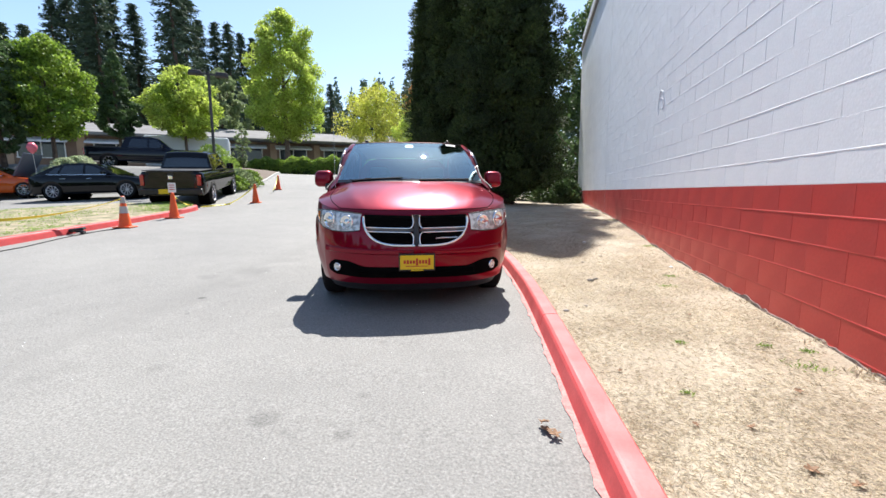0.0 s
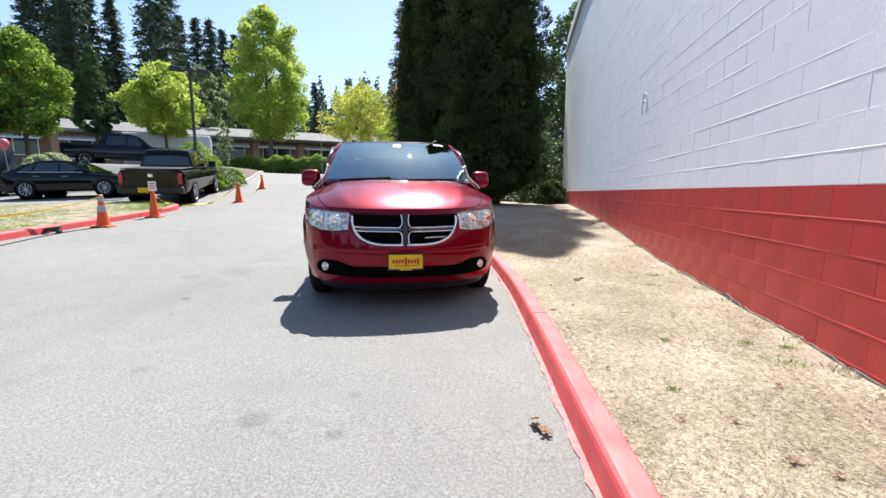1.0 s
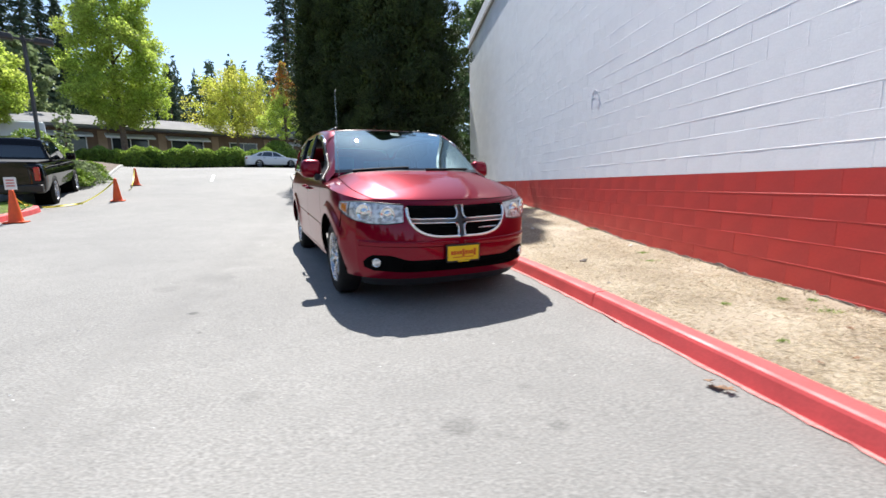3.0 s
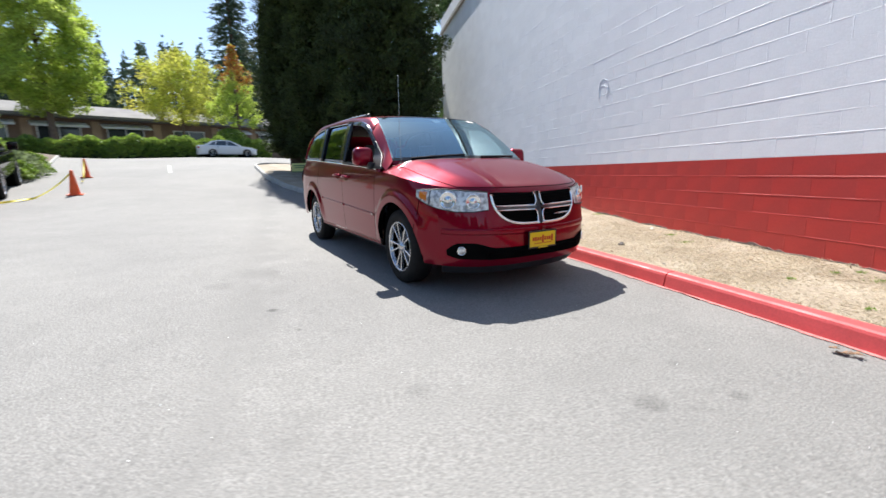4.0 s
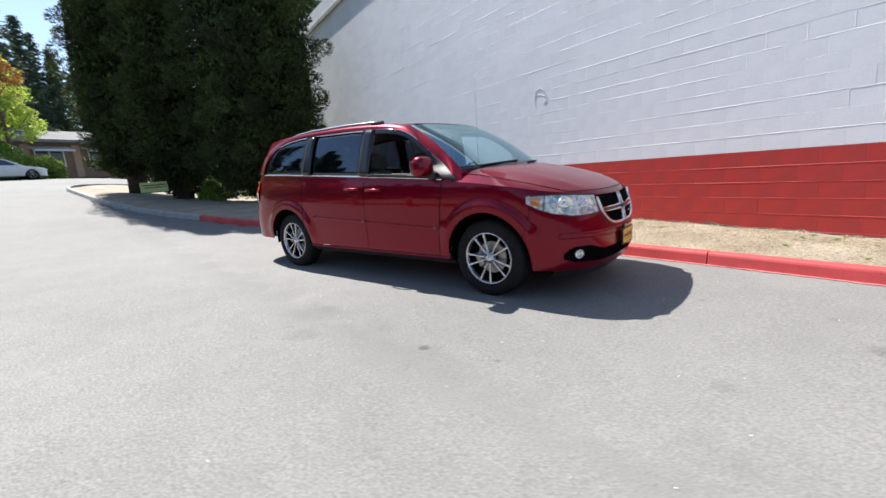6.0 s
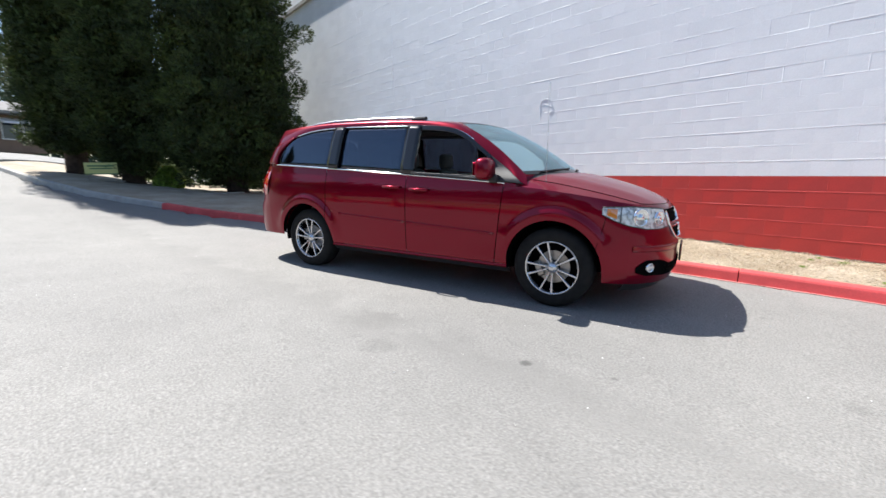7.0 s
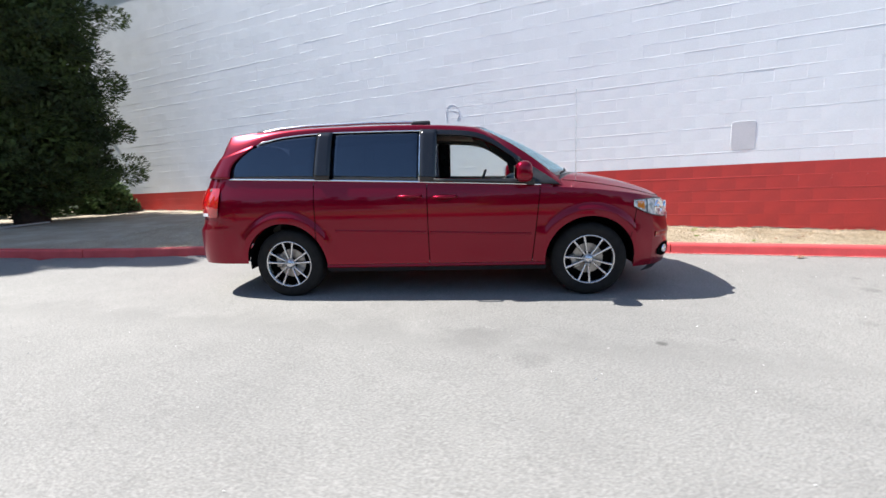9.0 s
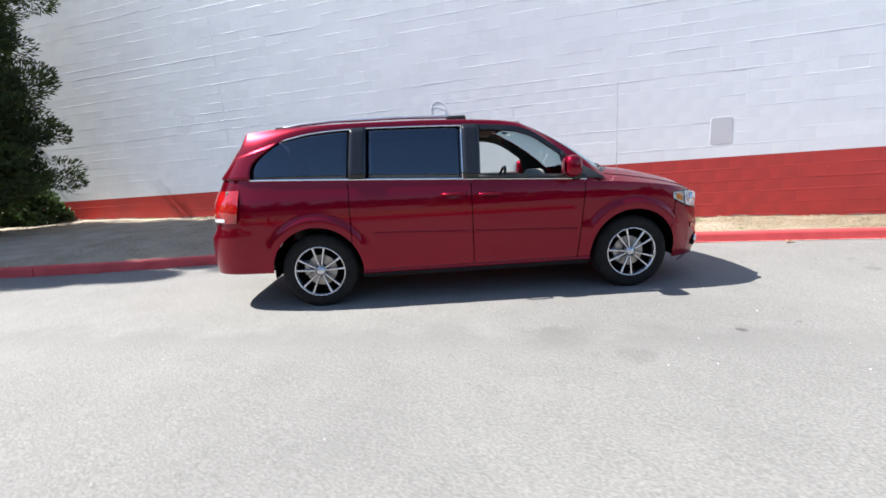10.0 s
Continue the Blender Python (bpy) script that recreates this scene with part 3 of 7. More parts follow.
def ribbon(points, width, out, material, name, parent, label=""):
    """A raised strip along skin points (s, w); width across, out proud of the shell."""
    verts, faces = [], []
    n = len(points)
    for i, (s, w) in enumerate(points):
        s0, w0 = points[max(i - 1, 0)]
        s1, w1 = points[min(i + 1, n - 1)]
        a, b = Vector(skin(s0, w0)), Vector(skin(s1, w1))
        way = (b - a).normalized()
        p = Vector(skin(s, w))
        q = Vector(skin(s, w, 1.0)) - p
        across = way.cross(q).normalized()
        for f, d in ((-0.5, -0.004), (-0.5, out * 0.7), (-0.3, out), (0.3, out), (0.5, out * 0.7), (0.5, -0.004)):
            verts.append(p + across * f * width + q * d)
    for i in range(n - 1):
        for j in range(5):
            faces.append((i * 6 + j, i * 6 + j + 1, (i + 1) * 6 + j + 1, (i + 1) * 6 + j))
    faces += [tuple(range(6)), tuple((n - 1) * 6 + j for j in range(6))[::-1]]
    return mesh(name, verts, faces, material, True, parent, label)


def flipped(ob, sign):
    if sign < 0:
        ob.scale.y = -1
    return ob


def minivan(m):
    van = thing("minivan", "cherry red minivan with chrome trim, parked, one window open", "minivan", m)
    # painted shell
    def panel(name, a, b, sign, top=None, low=None):
        us = arch_steps(a, b)

        def fn(u, f):
            lo, hi = (low or sill_w)(u), (top(u) if top else ip(TOP_W, u))
            w = lerp(lo, hi, f)
            # the front door's leading edge leans back towards its foot
            near = math.exp(-((u - 0.48) / 0.3) ** 2) if u > 0.48 else soft((u - 0.43) / 0.05)
            x = u + 0.075 * near * (1.04 - w) / 0.69
            return (x, sign * side_v(x, w), w)
        return grid(name, fn, us, steps(0, 1, 40), VAN_RED, van)

    for sign in (1, -1):
        panel("fender", -0.62, 0.476, sign)
        door = panel("front_door", 0.484, 1.572, sign)
        slide = panel("sliding_door", 1.580, 2.731, sign)
        panel("quarter_panel", 2.739, 3.75, sign)
        for ob, u, w in ((door, 1.40, 1.018), (slide, 1.748, 1.034)):
            v = side_v(u, w)
            part("door_handle", tube([(u - 0.115, sign * (v - 0.004), w), (u - 0.10, sign * (v + 0.03), w + 0.002), (u, sign * (v + 0.038), w + 0.004), (u + 0.10, sign * (v + 0.03), w + 0.002), (u + 0.115, sign * (v - 0.004), w)], 0.015, 10), VAN_RED, ob, smooth=True)
            rim = [(0.085 * math.cos(k * math.tau / 20), 0.036 * math.sin(k * math.tau / 20)) for k in range(20)]
            # Flat oval; the hollow's shade is painted in its darker red.
            mesh("handle_cup", [(u, sign * (side_v(u, w - 0.012) + 0.0012), w - 0.012)] + [(u + a, sign * (side_v(u + a, w - 0.012 + b) + 0.002), w - 0.012 + b) for a, b in rim], [(0, k + 1, (k + 1) % 20 + 1) for k in range(20)], SHADE_RED, True, ob)
        grid("inner_shell", lambda u, f: (u, sign * (side_v(u, lerp(max(sill_w(u), 0.24) + 0.02, ip(TOP_W, u) - 0.03, f), False) - 0.03), lerp(max(sill_w(u), 0.24) + 0.02, ip(TOP_W, u) - 0.03, f)), arch_steps(-0.5, 3.7), steps(0, 1, 5), LINER, van)
        # sill
        grid("rocker", lambda u, f: (u, sign * (side_v(u, lerp(0.305, 0.35, f), False) + 0.012 * math.sin(math.pi * min(f * 1.15, 1)) - 0.03 * (1 - f) ** 3), lerp(0.305, 0.35, f)), steps(0.425, 2.655, 40), steps(0, 1, 8), VAN_RED, van)
        grid("sill", lambda u, f: (u, sign * lerp(side_v(u, 0.30, False) - 0.026, 0.80, f), lerp(0.306, 0.24, math.sqrt(f))), steps(0.41, 2.67, 12), steps(0, 1, 4), BLACK_TRIM, van)
        for c in (0.0, 3.078):
            bm = bmesh.new()
            rings = []
            for k in range(25):
                a = math.radians(-8 + k * 196 / 24)
                ring = [bm.verts.new((c + r * math.cos(a), sign * v, ARCH_W + r * math.sin(a))) for r, v in ((ARCH_R + 0.006, 0.925), (ARCH_R + 0.012, 0.7), (ARCH_R + 0.012, 0.5))]
                rings.append(ring)
            for r0, r1 in zip(rings, rings[1:]):
                for j in range(2):
                    bm.faces.new((r0[j], r0[j + 1], r1[j + 1], r1[j]))
            part("wheel_well", bm, LINER, van, smooth=True)
        # glasshouse
        def dlo(u):
            return ip(DLO_TOP, u)

        def belt(u):
            return ip(TOP_W, u) + 0.028

        def pane(name, ul, ur, material, out=-0.006, lo=None, hi=None, n=14, thick=0.005, parent=None, label=""):
            def fn(a, b):
                u = lerp(ul(b), ur(b), a)
                w = lerp((lo or belt)(u), (hi or dlo)(u), b)
                return (u, sign * (side_v(u, w) + out), w)
            return grid(name, fn, steps(0, 1, n), steps(0, 1, 10), material, parent or van, label, thick=thick * (1 if sign > 0 else -1))

        pane("belt_strip_panel", lambda b: 0.36, lambda b: 3.80, VAN_RED, -0.004, lambda u: ip(TOP_W, u) - 0.002, lambda u: belt(u) + 0.002, n=50)
        pane("corner_panel", lambda b: 0.30, lambda b: lerp(0.62, 0.72, b), BLACK_TRIM, -0.003, thick=0.02, label="black corner panel behind the mirror")
        pane("window_frame", lambda b: 0.66, lambda b: 1.50, GLOSS_BLACK, -0.002, lambda u: dlo(u) - 0.045, n=12, thick=0.03)
        pane("window_seal", lambda b: 0.61, lambda b: 1.50, BLACK_TRIM, -0.002, belt, lambda u: belt(u) + 0.02, n=8, thick=0.05)
        pane("centre_pillar", lambda b: lerp(1.487, 1.467, b), lambda b: lerp(1.645, 1.632, b), GLOSS_BLACK, -0.001, n=4, thick=0.04)
        pane("side_window", lambda b: lerp(1.652, 1.638, b), lambda b: lerp(2.565, 2.54, b), PRIVACY, -0.004, label="dark tinted sliding door glass")
        pane("rear_pillar", lambda b: lerp(2.565, 2.54, b), lambda b: lerp(2.725, 2.695, b), GLOSS_BLACK, -0.002, n=4, thick=0.03)
        pane("quarter_window", lambda b: lerp(2.725, 2.695, b), lambda b: lerp(3.64, 3.36, b ** 4), PRIVACY, -0.004, label="dark tinted rear quarter glass")
        pane("tail_pillar", lambda b: lerp(3.637, 3.357, b ** 4), lambda b: lerp(3.98, 3.775, b), VAN_RED, -0.002, thick=0.02)
        if sign < 0:
            pane("driver_window", lambda b: 0.68, lambda b: 1.50, CLEAR, -0.012, thick=0.004)
        # bright strips
        strips = [((0.47, 3.64), belt, 0.017, "belt_moulding")]
        for (a, b), wf, width, nm in strips:
            verts, faces = [], []
            us = steps(a, b, 60)
            for u in us:
                w = wf(u) - 0.004
                for dw, out in ((-0.5, -0.003), (-0.45, 0.006), (0, 0.009), (0.45, 0.006), (0.5, -0.003)):
                    verts.append((u, sign * (side_v(u, w + dw * width) + out), w + dw * width))
            for i in range(len(us) - 1):
                for j in range(4):
                    faces.append((i * 5 + j, i * 5 + j + 1, (i + 1) * 5 + j + 1, (i + 1) * 5 + j))
            mesh(nm, verts, faces, CHROME, True, van, "bright chrome moulding under the windows")
        top = [(u, sign * (side_v(u, dlo(u)) + 0.004), dlo(u) + 0.004) for u in steps(0.86, 3.33, 50)]
        part("window_moulding", tube(top, 0.007, 6), CHROME, van, "chrome moulding over the windows", True)
        part("pillar_moulding", tube([(lerp(1.65, 1.636, f), sign * (side_v(1.645, lerp(belt(1.645), dlo(1.645), f)) + 0.002), lerp(belt(1.645), dlo(1.645), f)) for f in steps(0, 1, 8)], 0.008, 6), CHROME, van, "chrome strip", True)
        # roof side
        def rail(a, b):
            u = lerp(0.86, 3.775, a)
            w0 = dlo(u) - 0.002
            p0 = Vector((u, side_v(u, w0) - 0.002, w0))
            p1 = Vector((min(u, 3.70), roof_edge(u), ip(ROOF_W, min(u, 3.70)) - 0.03)) if u > 1.07 else Vector(screen_point(1.0, lerp(0.86, 1.0, (u - 0.86) / 0.21)))
            p = p0.lerp(p1, b)
            p.z += 0.022 * math.sin(math.pi * b) * lerp(0.4, 1, soft((u - 0.9) / 0.4)) * (1 - 0.8 * soft((u - 3.0) / 0.6))
            p.y += 0.012 * math.sin(math.pi * b)
            return (p.x, sign * p.y, p.z)
        grid("roof_side", rail, steps(0, 1, 60), steps(0, 1, 8), VAN_RED, van)
        grid("roof_lining", lambda a, b: tuple(np.array(rail(a, b)) + np.array((0.01, -0.03 * sign, -0.025))), steps(0.02, 0.96, 24), steps(0, 1, 4), CLOTH, van)
        # screen pillar
        def apillar(a, b):
            u = lerp(0.25, 0.87, a)
            w = dlo(u)
            p0 = Vector((u, side_v(u, max(w, 1.146)) - 0.002, w))
            p1 = Vector(screen_point(1.0, lerp(0.0, 0.865, a)))
            p = p0.lerp(p1, b)
            p.y += 0.005 * math.sin(math.pi * b)
            return (p.x, sign * p.y, p.z)
        grid("screen_pillar", apillar, steps(0, 1, 24), steps(0, 1, 5), VAN_RED, van)
        grid("pillar_trim", lambda a, b: tuple(np.array(apillar(a, b)) + np.array((0.02, -0.03 * sign, -0.015))), steps(0, 1, 12), steps(0, 1, 3), BLACK_TRIM, van)
        # roof rack
        bar = [(u, sign * 0.58, ip(ROOF_W, u) + z) for u, z in ((1.56, -0.02), (1.64, 0.004), (1.75, 0.014), (2.2, 0.016), (2.9, 0.014), (3.2, 0.006), (3.4, -0.012), (3.5, -0.04))]
        rack = part("roof_rail", tube(bar, 0.016, 8), SILVER, van, "silver roof rail", True)
        for u, d in ((1.66, 0.0), (3.36, -0.026)):
            part("rail_foot", box((0.2, 0.045, 0.055), (u, sign * 0.58, ip(ROOF_W, u) + d), 0.018, 2), BLACK_TRIM, rack, "black rail foot")
        # mirror
        mv = side_v(0.6, 1.15)
        stalk = part("mirror", box((0.165, 0.225, 0.195), (0.637, sign * 1.04, 1.238), 0.06, 4, (0.86, 0.94)), VAN_RED, van, "red door mirror on a black arm", True)
        part("mirror_arm", box((0.09, 0.13, 0.075), (0.57, sign * (mv + 0.01), 1.145), 0.02, 2), BLACK_TRIM, stalk)
        glass_ob = part("mirror_glass", box((0.006, 0.15, 0.12), (0, 0, 0), 0.002), CHROME, stalk)
        glass_ob.matrix_basis = Matrix.Translation((0.706, sign * 1.04, 1.236)) @ Matrix.Rotation(radians(-20 * sign), 4, "Z")
        # lamps
        def lamp(a, b, out):
            """Headlamp face: a from its inner end round the corner to its tip on the fender, b upwards."""
            lo = ip([(0, 0.762), (0.25, 0.748), (0.5, 0.752), (0.7, 0.778), (0.85, 0.815), (1, 0.868)], a)
            hi = ip([(0, 0.908), (0.3, 0.922), (0.7, 0.938), (1, 0.932)], a)
            w = lerp(lo, hi, b)
            if a < 0.68:
                p = skin(lerp(0.595, 1.0, a / 0.68), w, out)
            else:
                u = lerp(-0.62, -0.40, (a - 0.68) / 0.32)
                p = (u - out * 0.5, side_v(u, w) + out * 0.8, w)
            return (p[0], sign * p[1], p[2])
        head = grid("headlamp", lambda a, b: lamp(a, b, 0.006), steps(0, 1, 20), steps(0, 1, 10), PAINTED_GLINT, van, "clear headlamp with chrome reflector")
        grid("lens", lambda a, b: lamp(a, b, 0.009 + 0.012 * math.sin(math.pi * a) * math.sin(math.pi * b)), steps(0, 1, 20), steps(0, 1, 8), LENS, head).visible_shadow = False
        grid("indicator", lambda a, b: lamp(lerp(0.84, 0.95, a), lerp(0.2, 0.85, b), 0.0085), steps(0, 1, 6), steps(0, 1, 6), AMBER, head, "amber indicator lens")
        for a0, r in ((0.24, 0.064), (0.58, 0.074)):
            c, o = Vector(lamp(a0, 0.5, 0.0)), Vector(lamp(a0, 0.5, 1.0))
            n = (o - c).normalized()
            turn = n.to_track_quat("Z", "Y").to_matrix().to_4x4()
            bowl = part("reflector", lathe([(r, 0.004), (r * 0.97, 0.02), (r * 0.9, 0.021), (r * 0.8, 0.012), (r * 0.5, 0.0075), (r * 0.36, 0.0078), (r * 0.33, 0.02), (r * 0.2, 0.024), (0.0, 0.025)], 28), CHROME, head, "", True)
            bowl.matrix_basis = Matrix.Translation(c + n * 0.0) @ turn
        for points in ([lamp(a, 1.0, 0.01) for a in steps(0, 1, 16)], [lamp(a, 0.0, 0.01) for a in steps(0, 1, 16)]):
            part("lamp_edge", tube(points, 0.004, 6), BLACK_TRIM, head, "", True)
        part("lamp_divider", tube([lamp(0.80, b, 0.010) for b in steps(0.03, 0.97, 6)], 0.005, 6), DARK_ALLOY, head, "", True)
        # body-coloured moulding along the doors
        for a, b in ((0.56, 1.56), (1.592, 2.53)):
            flipped(ribbon([(side_s(u), 0.612 + 0.0375 * u) for u in steps(a, b, 14)], 0.026, 0.007, VAN_RED, "door_moulding", van), sign)
        # tail lamp wraps the rear corner
        def tl(a, b, out):
            w = lerp(0.875, 1.178, b)
            if a < 0.55:
                u = lerp(3.755 + 0.045 * (1 - b) ** 2, 3.95, a / 0.55)
                return (u, sign * (side_v(u, w) + out), w)
            k = (a - 0.55) / 0.45
            u0 = 3.95
            v = lerp(side_v(u0, w), side_v(u0, w) - 0.17, k)
            return (rear_u(v, w) + out, sign * (v + out * 0.6), w)
        tail_ob = grid("tail_lamp", lambda a, b: tl(a, b, 0.006 + 0.012 * math.sin(math.pi * b)), steps(0, 1, 14), steps(0, 1, 14), RED_LENS, van, "red tail lamp with a clear lower segment")
        grid("reversing_lens", lambda a, b: tl(lerp(0.45, 0.95, a), lerp(0.04, 0.15, b), 0.014), steps(0, 1, 8), steps(0, 1, 3), WHITE_LENS, tail_ob)
        # fog lamp
        c = Vector(skin(0.847, 0.42, 0.004))
        n = (Vector(skin(0.847, 0.42, 0.5)) - c).normalized()
        fog = part("fog_lamp", lathe([(0.039, -0.02), (0.039, 0.010), (0.034, 0.013), (0.031, 0.005), (0.02, 0.0), (0.0, 0.004)], 24), CHROME, van, "round fog lamp", True)
        fog.matrix_basis = Matrix.Translation((c.x, sign * c.y, c.z)) @ Vector((n.x, sign * n.y, n.z)).to_track_quat("Z", "Y").to_matrix().to_4x4()
        part("fog_lens", lathe([(0.0, 0.011), (0.022, 0.010), (0.032, 0.005)], 20), PAINTED_GLINT, fog, "", True)
        # wiper
        wp = [screen_point(k, b, 0.012) for k, b in (((0.80, 0.02), (0.55, 0.035), (0.12, 0.055)) if sign > 0 else ((-0.1, 0.02), (-0.4, 0.03), (-0.8, 0.05)))]
        part("wiper", tube(wp, 0.009, 6), BLACK_TRIM, van, "black wiper blade")

    # nose
    nose = steps(-1, 1, 40)
    def front(k, f):
        s = abs(k)
        sg = 1 if k >= 0 else -1
        lo = 0.275
        hi = ip(TOP_W, -0.62) + hood_crown(0, s)
        w = lerp(lo, hi, f)
        p = skin(s, w)
        return (p[0], sg * p[1], p[2])
    grid("front_bumper", front, nose, steps(0, 1, 34), VAN_RED, van)
    # grille
    def lip(a):
        """Lower edge of the grille at a, 0 in the middle to 1 at its end."""
        return 0.63 + 0.262 * (1 - math.sqrt(max(1 - a ** 4, 0.0)))

    def outline(a, f):
        """Grille opening: a across -1 to 1, f from its lower edge up."""
        p = skin(abs(a) * 0.565, lerp(lip(abs(a)), 0.892 + 0.012 * abs(a), f), 0.006)
        return (p[0], math.copysign(p[1], a), p[2])
    grille = grid("grille", outline, [math.sin(k * math.pi / 2) for k in steps(-1, 1, 40)], steps(0, 1, 8), LINER, van, "black mesh grille with a bright crossbar surround")

    def bow(points, width, out, name="grille_bar", label="chrome grille bar", material=CHROME):
        for sg in (1, -1):
            flipped(ribbon(points, width, out, material, name, grille, label), sg)
    bow([(0.562 * math.sin(k * math.pi / 2), lip(math.sin(k * math.pi / 2))) for k in steps(0.02, 0.995, 34)], 0.024, 0.02, "grille_surround", "chrome grille surround")
    bow([(0.03, 0.766), (0.2, 0.768), (0.4, 0.772), (0.527, 0.776)], 0.026, 0.014, "bar_core", "", DARK_ALLOY)
    for w in (0.783, 0.748):
        bow([(0.062, w), (0.2, w + 0.002), (0.4, w + 0.005), (0.532 - 0.012 * (w < 0.76), w + 0.008)], 0.013, 0.022)
    bow([(0.0, 0.625), (0.0, 0.70), (0.0, 0.80), (0.0, 0.90)], 0.05, 0.014, "bar_core", "", DARK_ALLOY)
    bow([(0.045, 0.632), (0.034, 0.66), (0.032, 0.70), (0.04, 0.728), (0.062, 0.748)], 0.013, 0.024)
    bow([(0.062, 0.783), (0.04, 0.805), (0.032, 0.83), (0.034, 0.865), (0.042, 0.90)], 0.013, 0.024)
    for w in (0.655, 0.68, 0.705, 0.73, 0.805, 0.83, 0.855, 0.88):
        end = 0.53 if w > 0.74 else 0.565 * math.sqrt(max(1 - ((0.63 + 0.262 - w) / 0.262) ** 6, 0.05)) - 0.09
        bow([(0.05, w), (0.2, w), (end * 0.8, w), (end, w)], 0.007, 0.012, "grille_slat", "", LINER)
    badge = ribbon([(0.20, 0.695), (0.43, 0.70)], 0.014, 0.018, SILVER, "badge", grille, "small silver badge bar")
    badge.scale.y = -1
    # lower intake
    def intake(a, f):
        s = abs(a) * 0.955
        lo = 0.335 + 0.012 * soft((abs(a) - 0.6) / 0.3) + 0.03 * soft((abs(a) - 0.92) / 0.08)
        hi = 0.437 + 0.048 * soft((abs(a) - 0.55) / 0.24) - 0.06 * soft((abs(a) - 0.93) / 0.07)
        p = skin(s, lerp(lo, hi, f), 0.005)
        return (p[0], math.copysign(p[1], a), p[2])
    lower = grid("lower_intake", intake, steps(-1, 1, 48), steps(0, 1, 5), LINER, van, "black lower air intake")
    for w in (0.36, 0.385, 0.41):
        for sg in (1, -1):
            flipped(ribbon([(0.02, w), (0.3, w), (0.62, w)], 0.01, 0.014, LINER, "intake_slat", lower), sg)
    grid("front_valance", lambda k, f: tuple(np.array((lerp(skin(abs(k), 0.275)[0] + 0.012, skin(abs(k), 0.275)[0] + 0.08, f), math.copysign(skin(abs(k), 0.275)[1], k) * (1 - 0.04 * f), lerp(0.278, 0.20, f)))), nose, steps(0, 1, 3), BLACK_TRIM, van)
    # crease across the bumper
    for sg in (1, -1):
        flipped(ribbon([(k, 0.565 + 0.02 * k) for k in steps(0.03, 0.98, 16)], 0.05, 0.006, VAN_RED, "bumper_crease", van), sg)
    # plate
    pu = front_u(0, 0.48) - 0.028
    plate = part("number_plate", box((0.012, 0.32, 0.155), (pu, 0, 0.484), 0.004), PLATE_YELLOW, van, "yellow dealer plate with red script bars")
    for z, h in ((0.484 + 0.071, 0.014), (0.484 - 0.071, 0.014)):
        part("plate_frame", box((0.016, 0.325, h), (pu - 0.001, 0, z), 0.003), BLACK_TRIM, plate)
    for sg in (1, -1):
        part("plate_frame", box((0.016, 0.012, 0.13), (pu - 0.001, sg * 0.157, 0.484), 0.003), BLACK_TRIM, plate)
    pen = random.Random(3)
    for k in range(9):
        y = -0.11 + k * 0.0275
        part("print_bar", box((0.003, 0.02, 0.03 + 0.03 * (k in (0, 4)) + 0.006 * pen.random()), (pu - 0.0075, y, 0.488), 0.001), PLATE_RED, plate)
    part("print_line", box((0.003, 0.2, 0.006), (pu - 0.0075, 0, 0.449), 0.001), PLATE_RED, plate)
    part("print_line", box((0.003, 0.11, 0.012), (pu - 0.011, 0, 0.413), 0.001), PLATE_YELLOW, plate)
    # bonnet, screen, roof
    bonnet = grid("bonnet", hood_point, steps(0, 1, 34), steps(-1, 1, 40), VAN_RED, van)

    def cowl(a, k):
        return tuple(np.array(hood_point(1.0, k)) * (1 - a) + np.array(screen_point(k, 0.012)) * a + np.array((0, 0, -0.004 * math.sin(math.pi * a))))
    grid("scuttle", cowl, steps(0, 1, 3), steps(-0.86, 0.86, 30), BLACK_TRIM, van)
    for sg in (1, -1):
        grid("fender_top", lambda a, k: cowl(a, sg * k), steps(0, 1, 6), steps(0.86, 1.0, 6), VAN_RED, van)

        def on_hood(l, k):
            p = hood_point(l, sg * k)
            return (p[0], p[1], p[2] + 0.001)
        part("bonnet_seam", tube([on_hood(0.035, k) for k in steps(0.0, 0.86, 20)] + [on_hood(lerp(0.035, 0.97, f), 0.86) for f in steps(0.05, 1, 20)], 0.0032, 5), LINER, bonnet, "", True)
        part("bumper_seam", tube([(u, sg * (side_v(u, w) + 0.0005), w) for u, w in ((-0.43, 0.85), (-0.425, 0.8), (-0.41, 0.72), (-0.385, 0.62), (-0.37, 0.57))], 0.003, 5), LINER, van, "", True)
    screen = grid("windscreen", lambda k, b: screen_point(k, b), steps(-1, 1, 30), steps(0, 1, 16), SCREEN, van, "tinted windscreen with a paper label in a corner")
    screen.visible_shadow = False
    grid("screen_border", lambda k, b: screen_point(k, lerp(0.975, 1.0, b), 0.002), steps(-1, 1, 30), steps(0, 1, 3), GLOSS_BLACK, screen)
    grid("screen_border", lambda k, b: screen_point(k, lerp(0.0, 0.05, b), 0.002), steps(-1, 1, 30), steps(0, 1, 3), GLOSS_BLACK, screen)
    grid("windscreen_label", lambda a, b: screen_point(lerp(-0.86, -0.68, a), lerp(0.9, 0.955, b), 0.004), steps(0, 1, 3), steps(0, 1, 2), PAPER, screen, "white paper label")
    grid("mirror_mount", lambda a, b: screen_point(lerp(-0.07, 0.07, a), lerp(0.84, 0.94, b), -0.01), steps(0, 1, 3), steps(0, 1, 3), BLACK_TRIM, screen)

    def roof(a, k):
        u = lerp(0.97 + 0.10 * abs(k) ** 2, 3.73 - 0.04 * abs(k) ** 2, a)
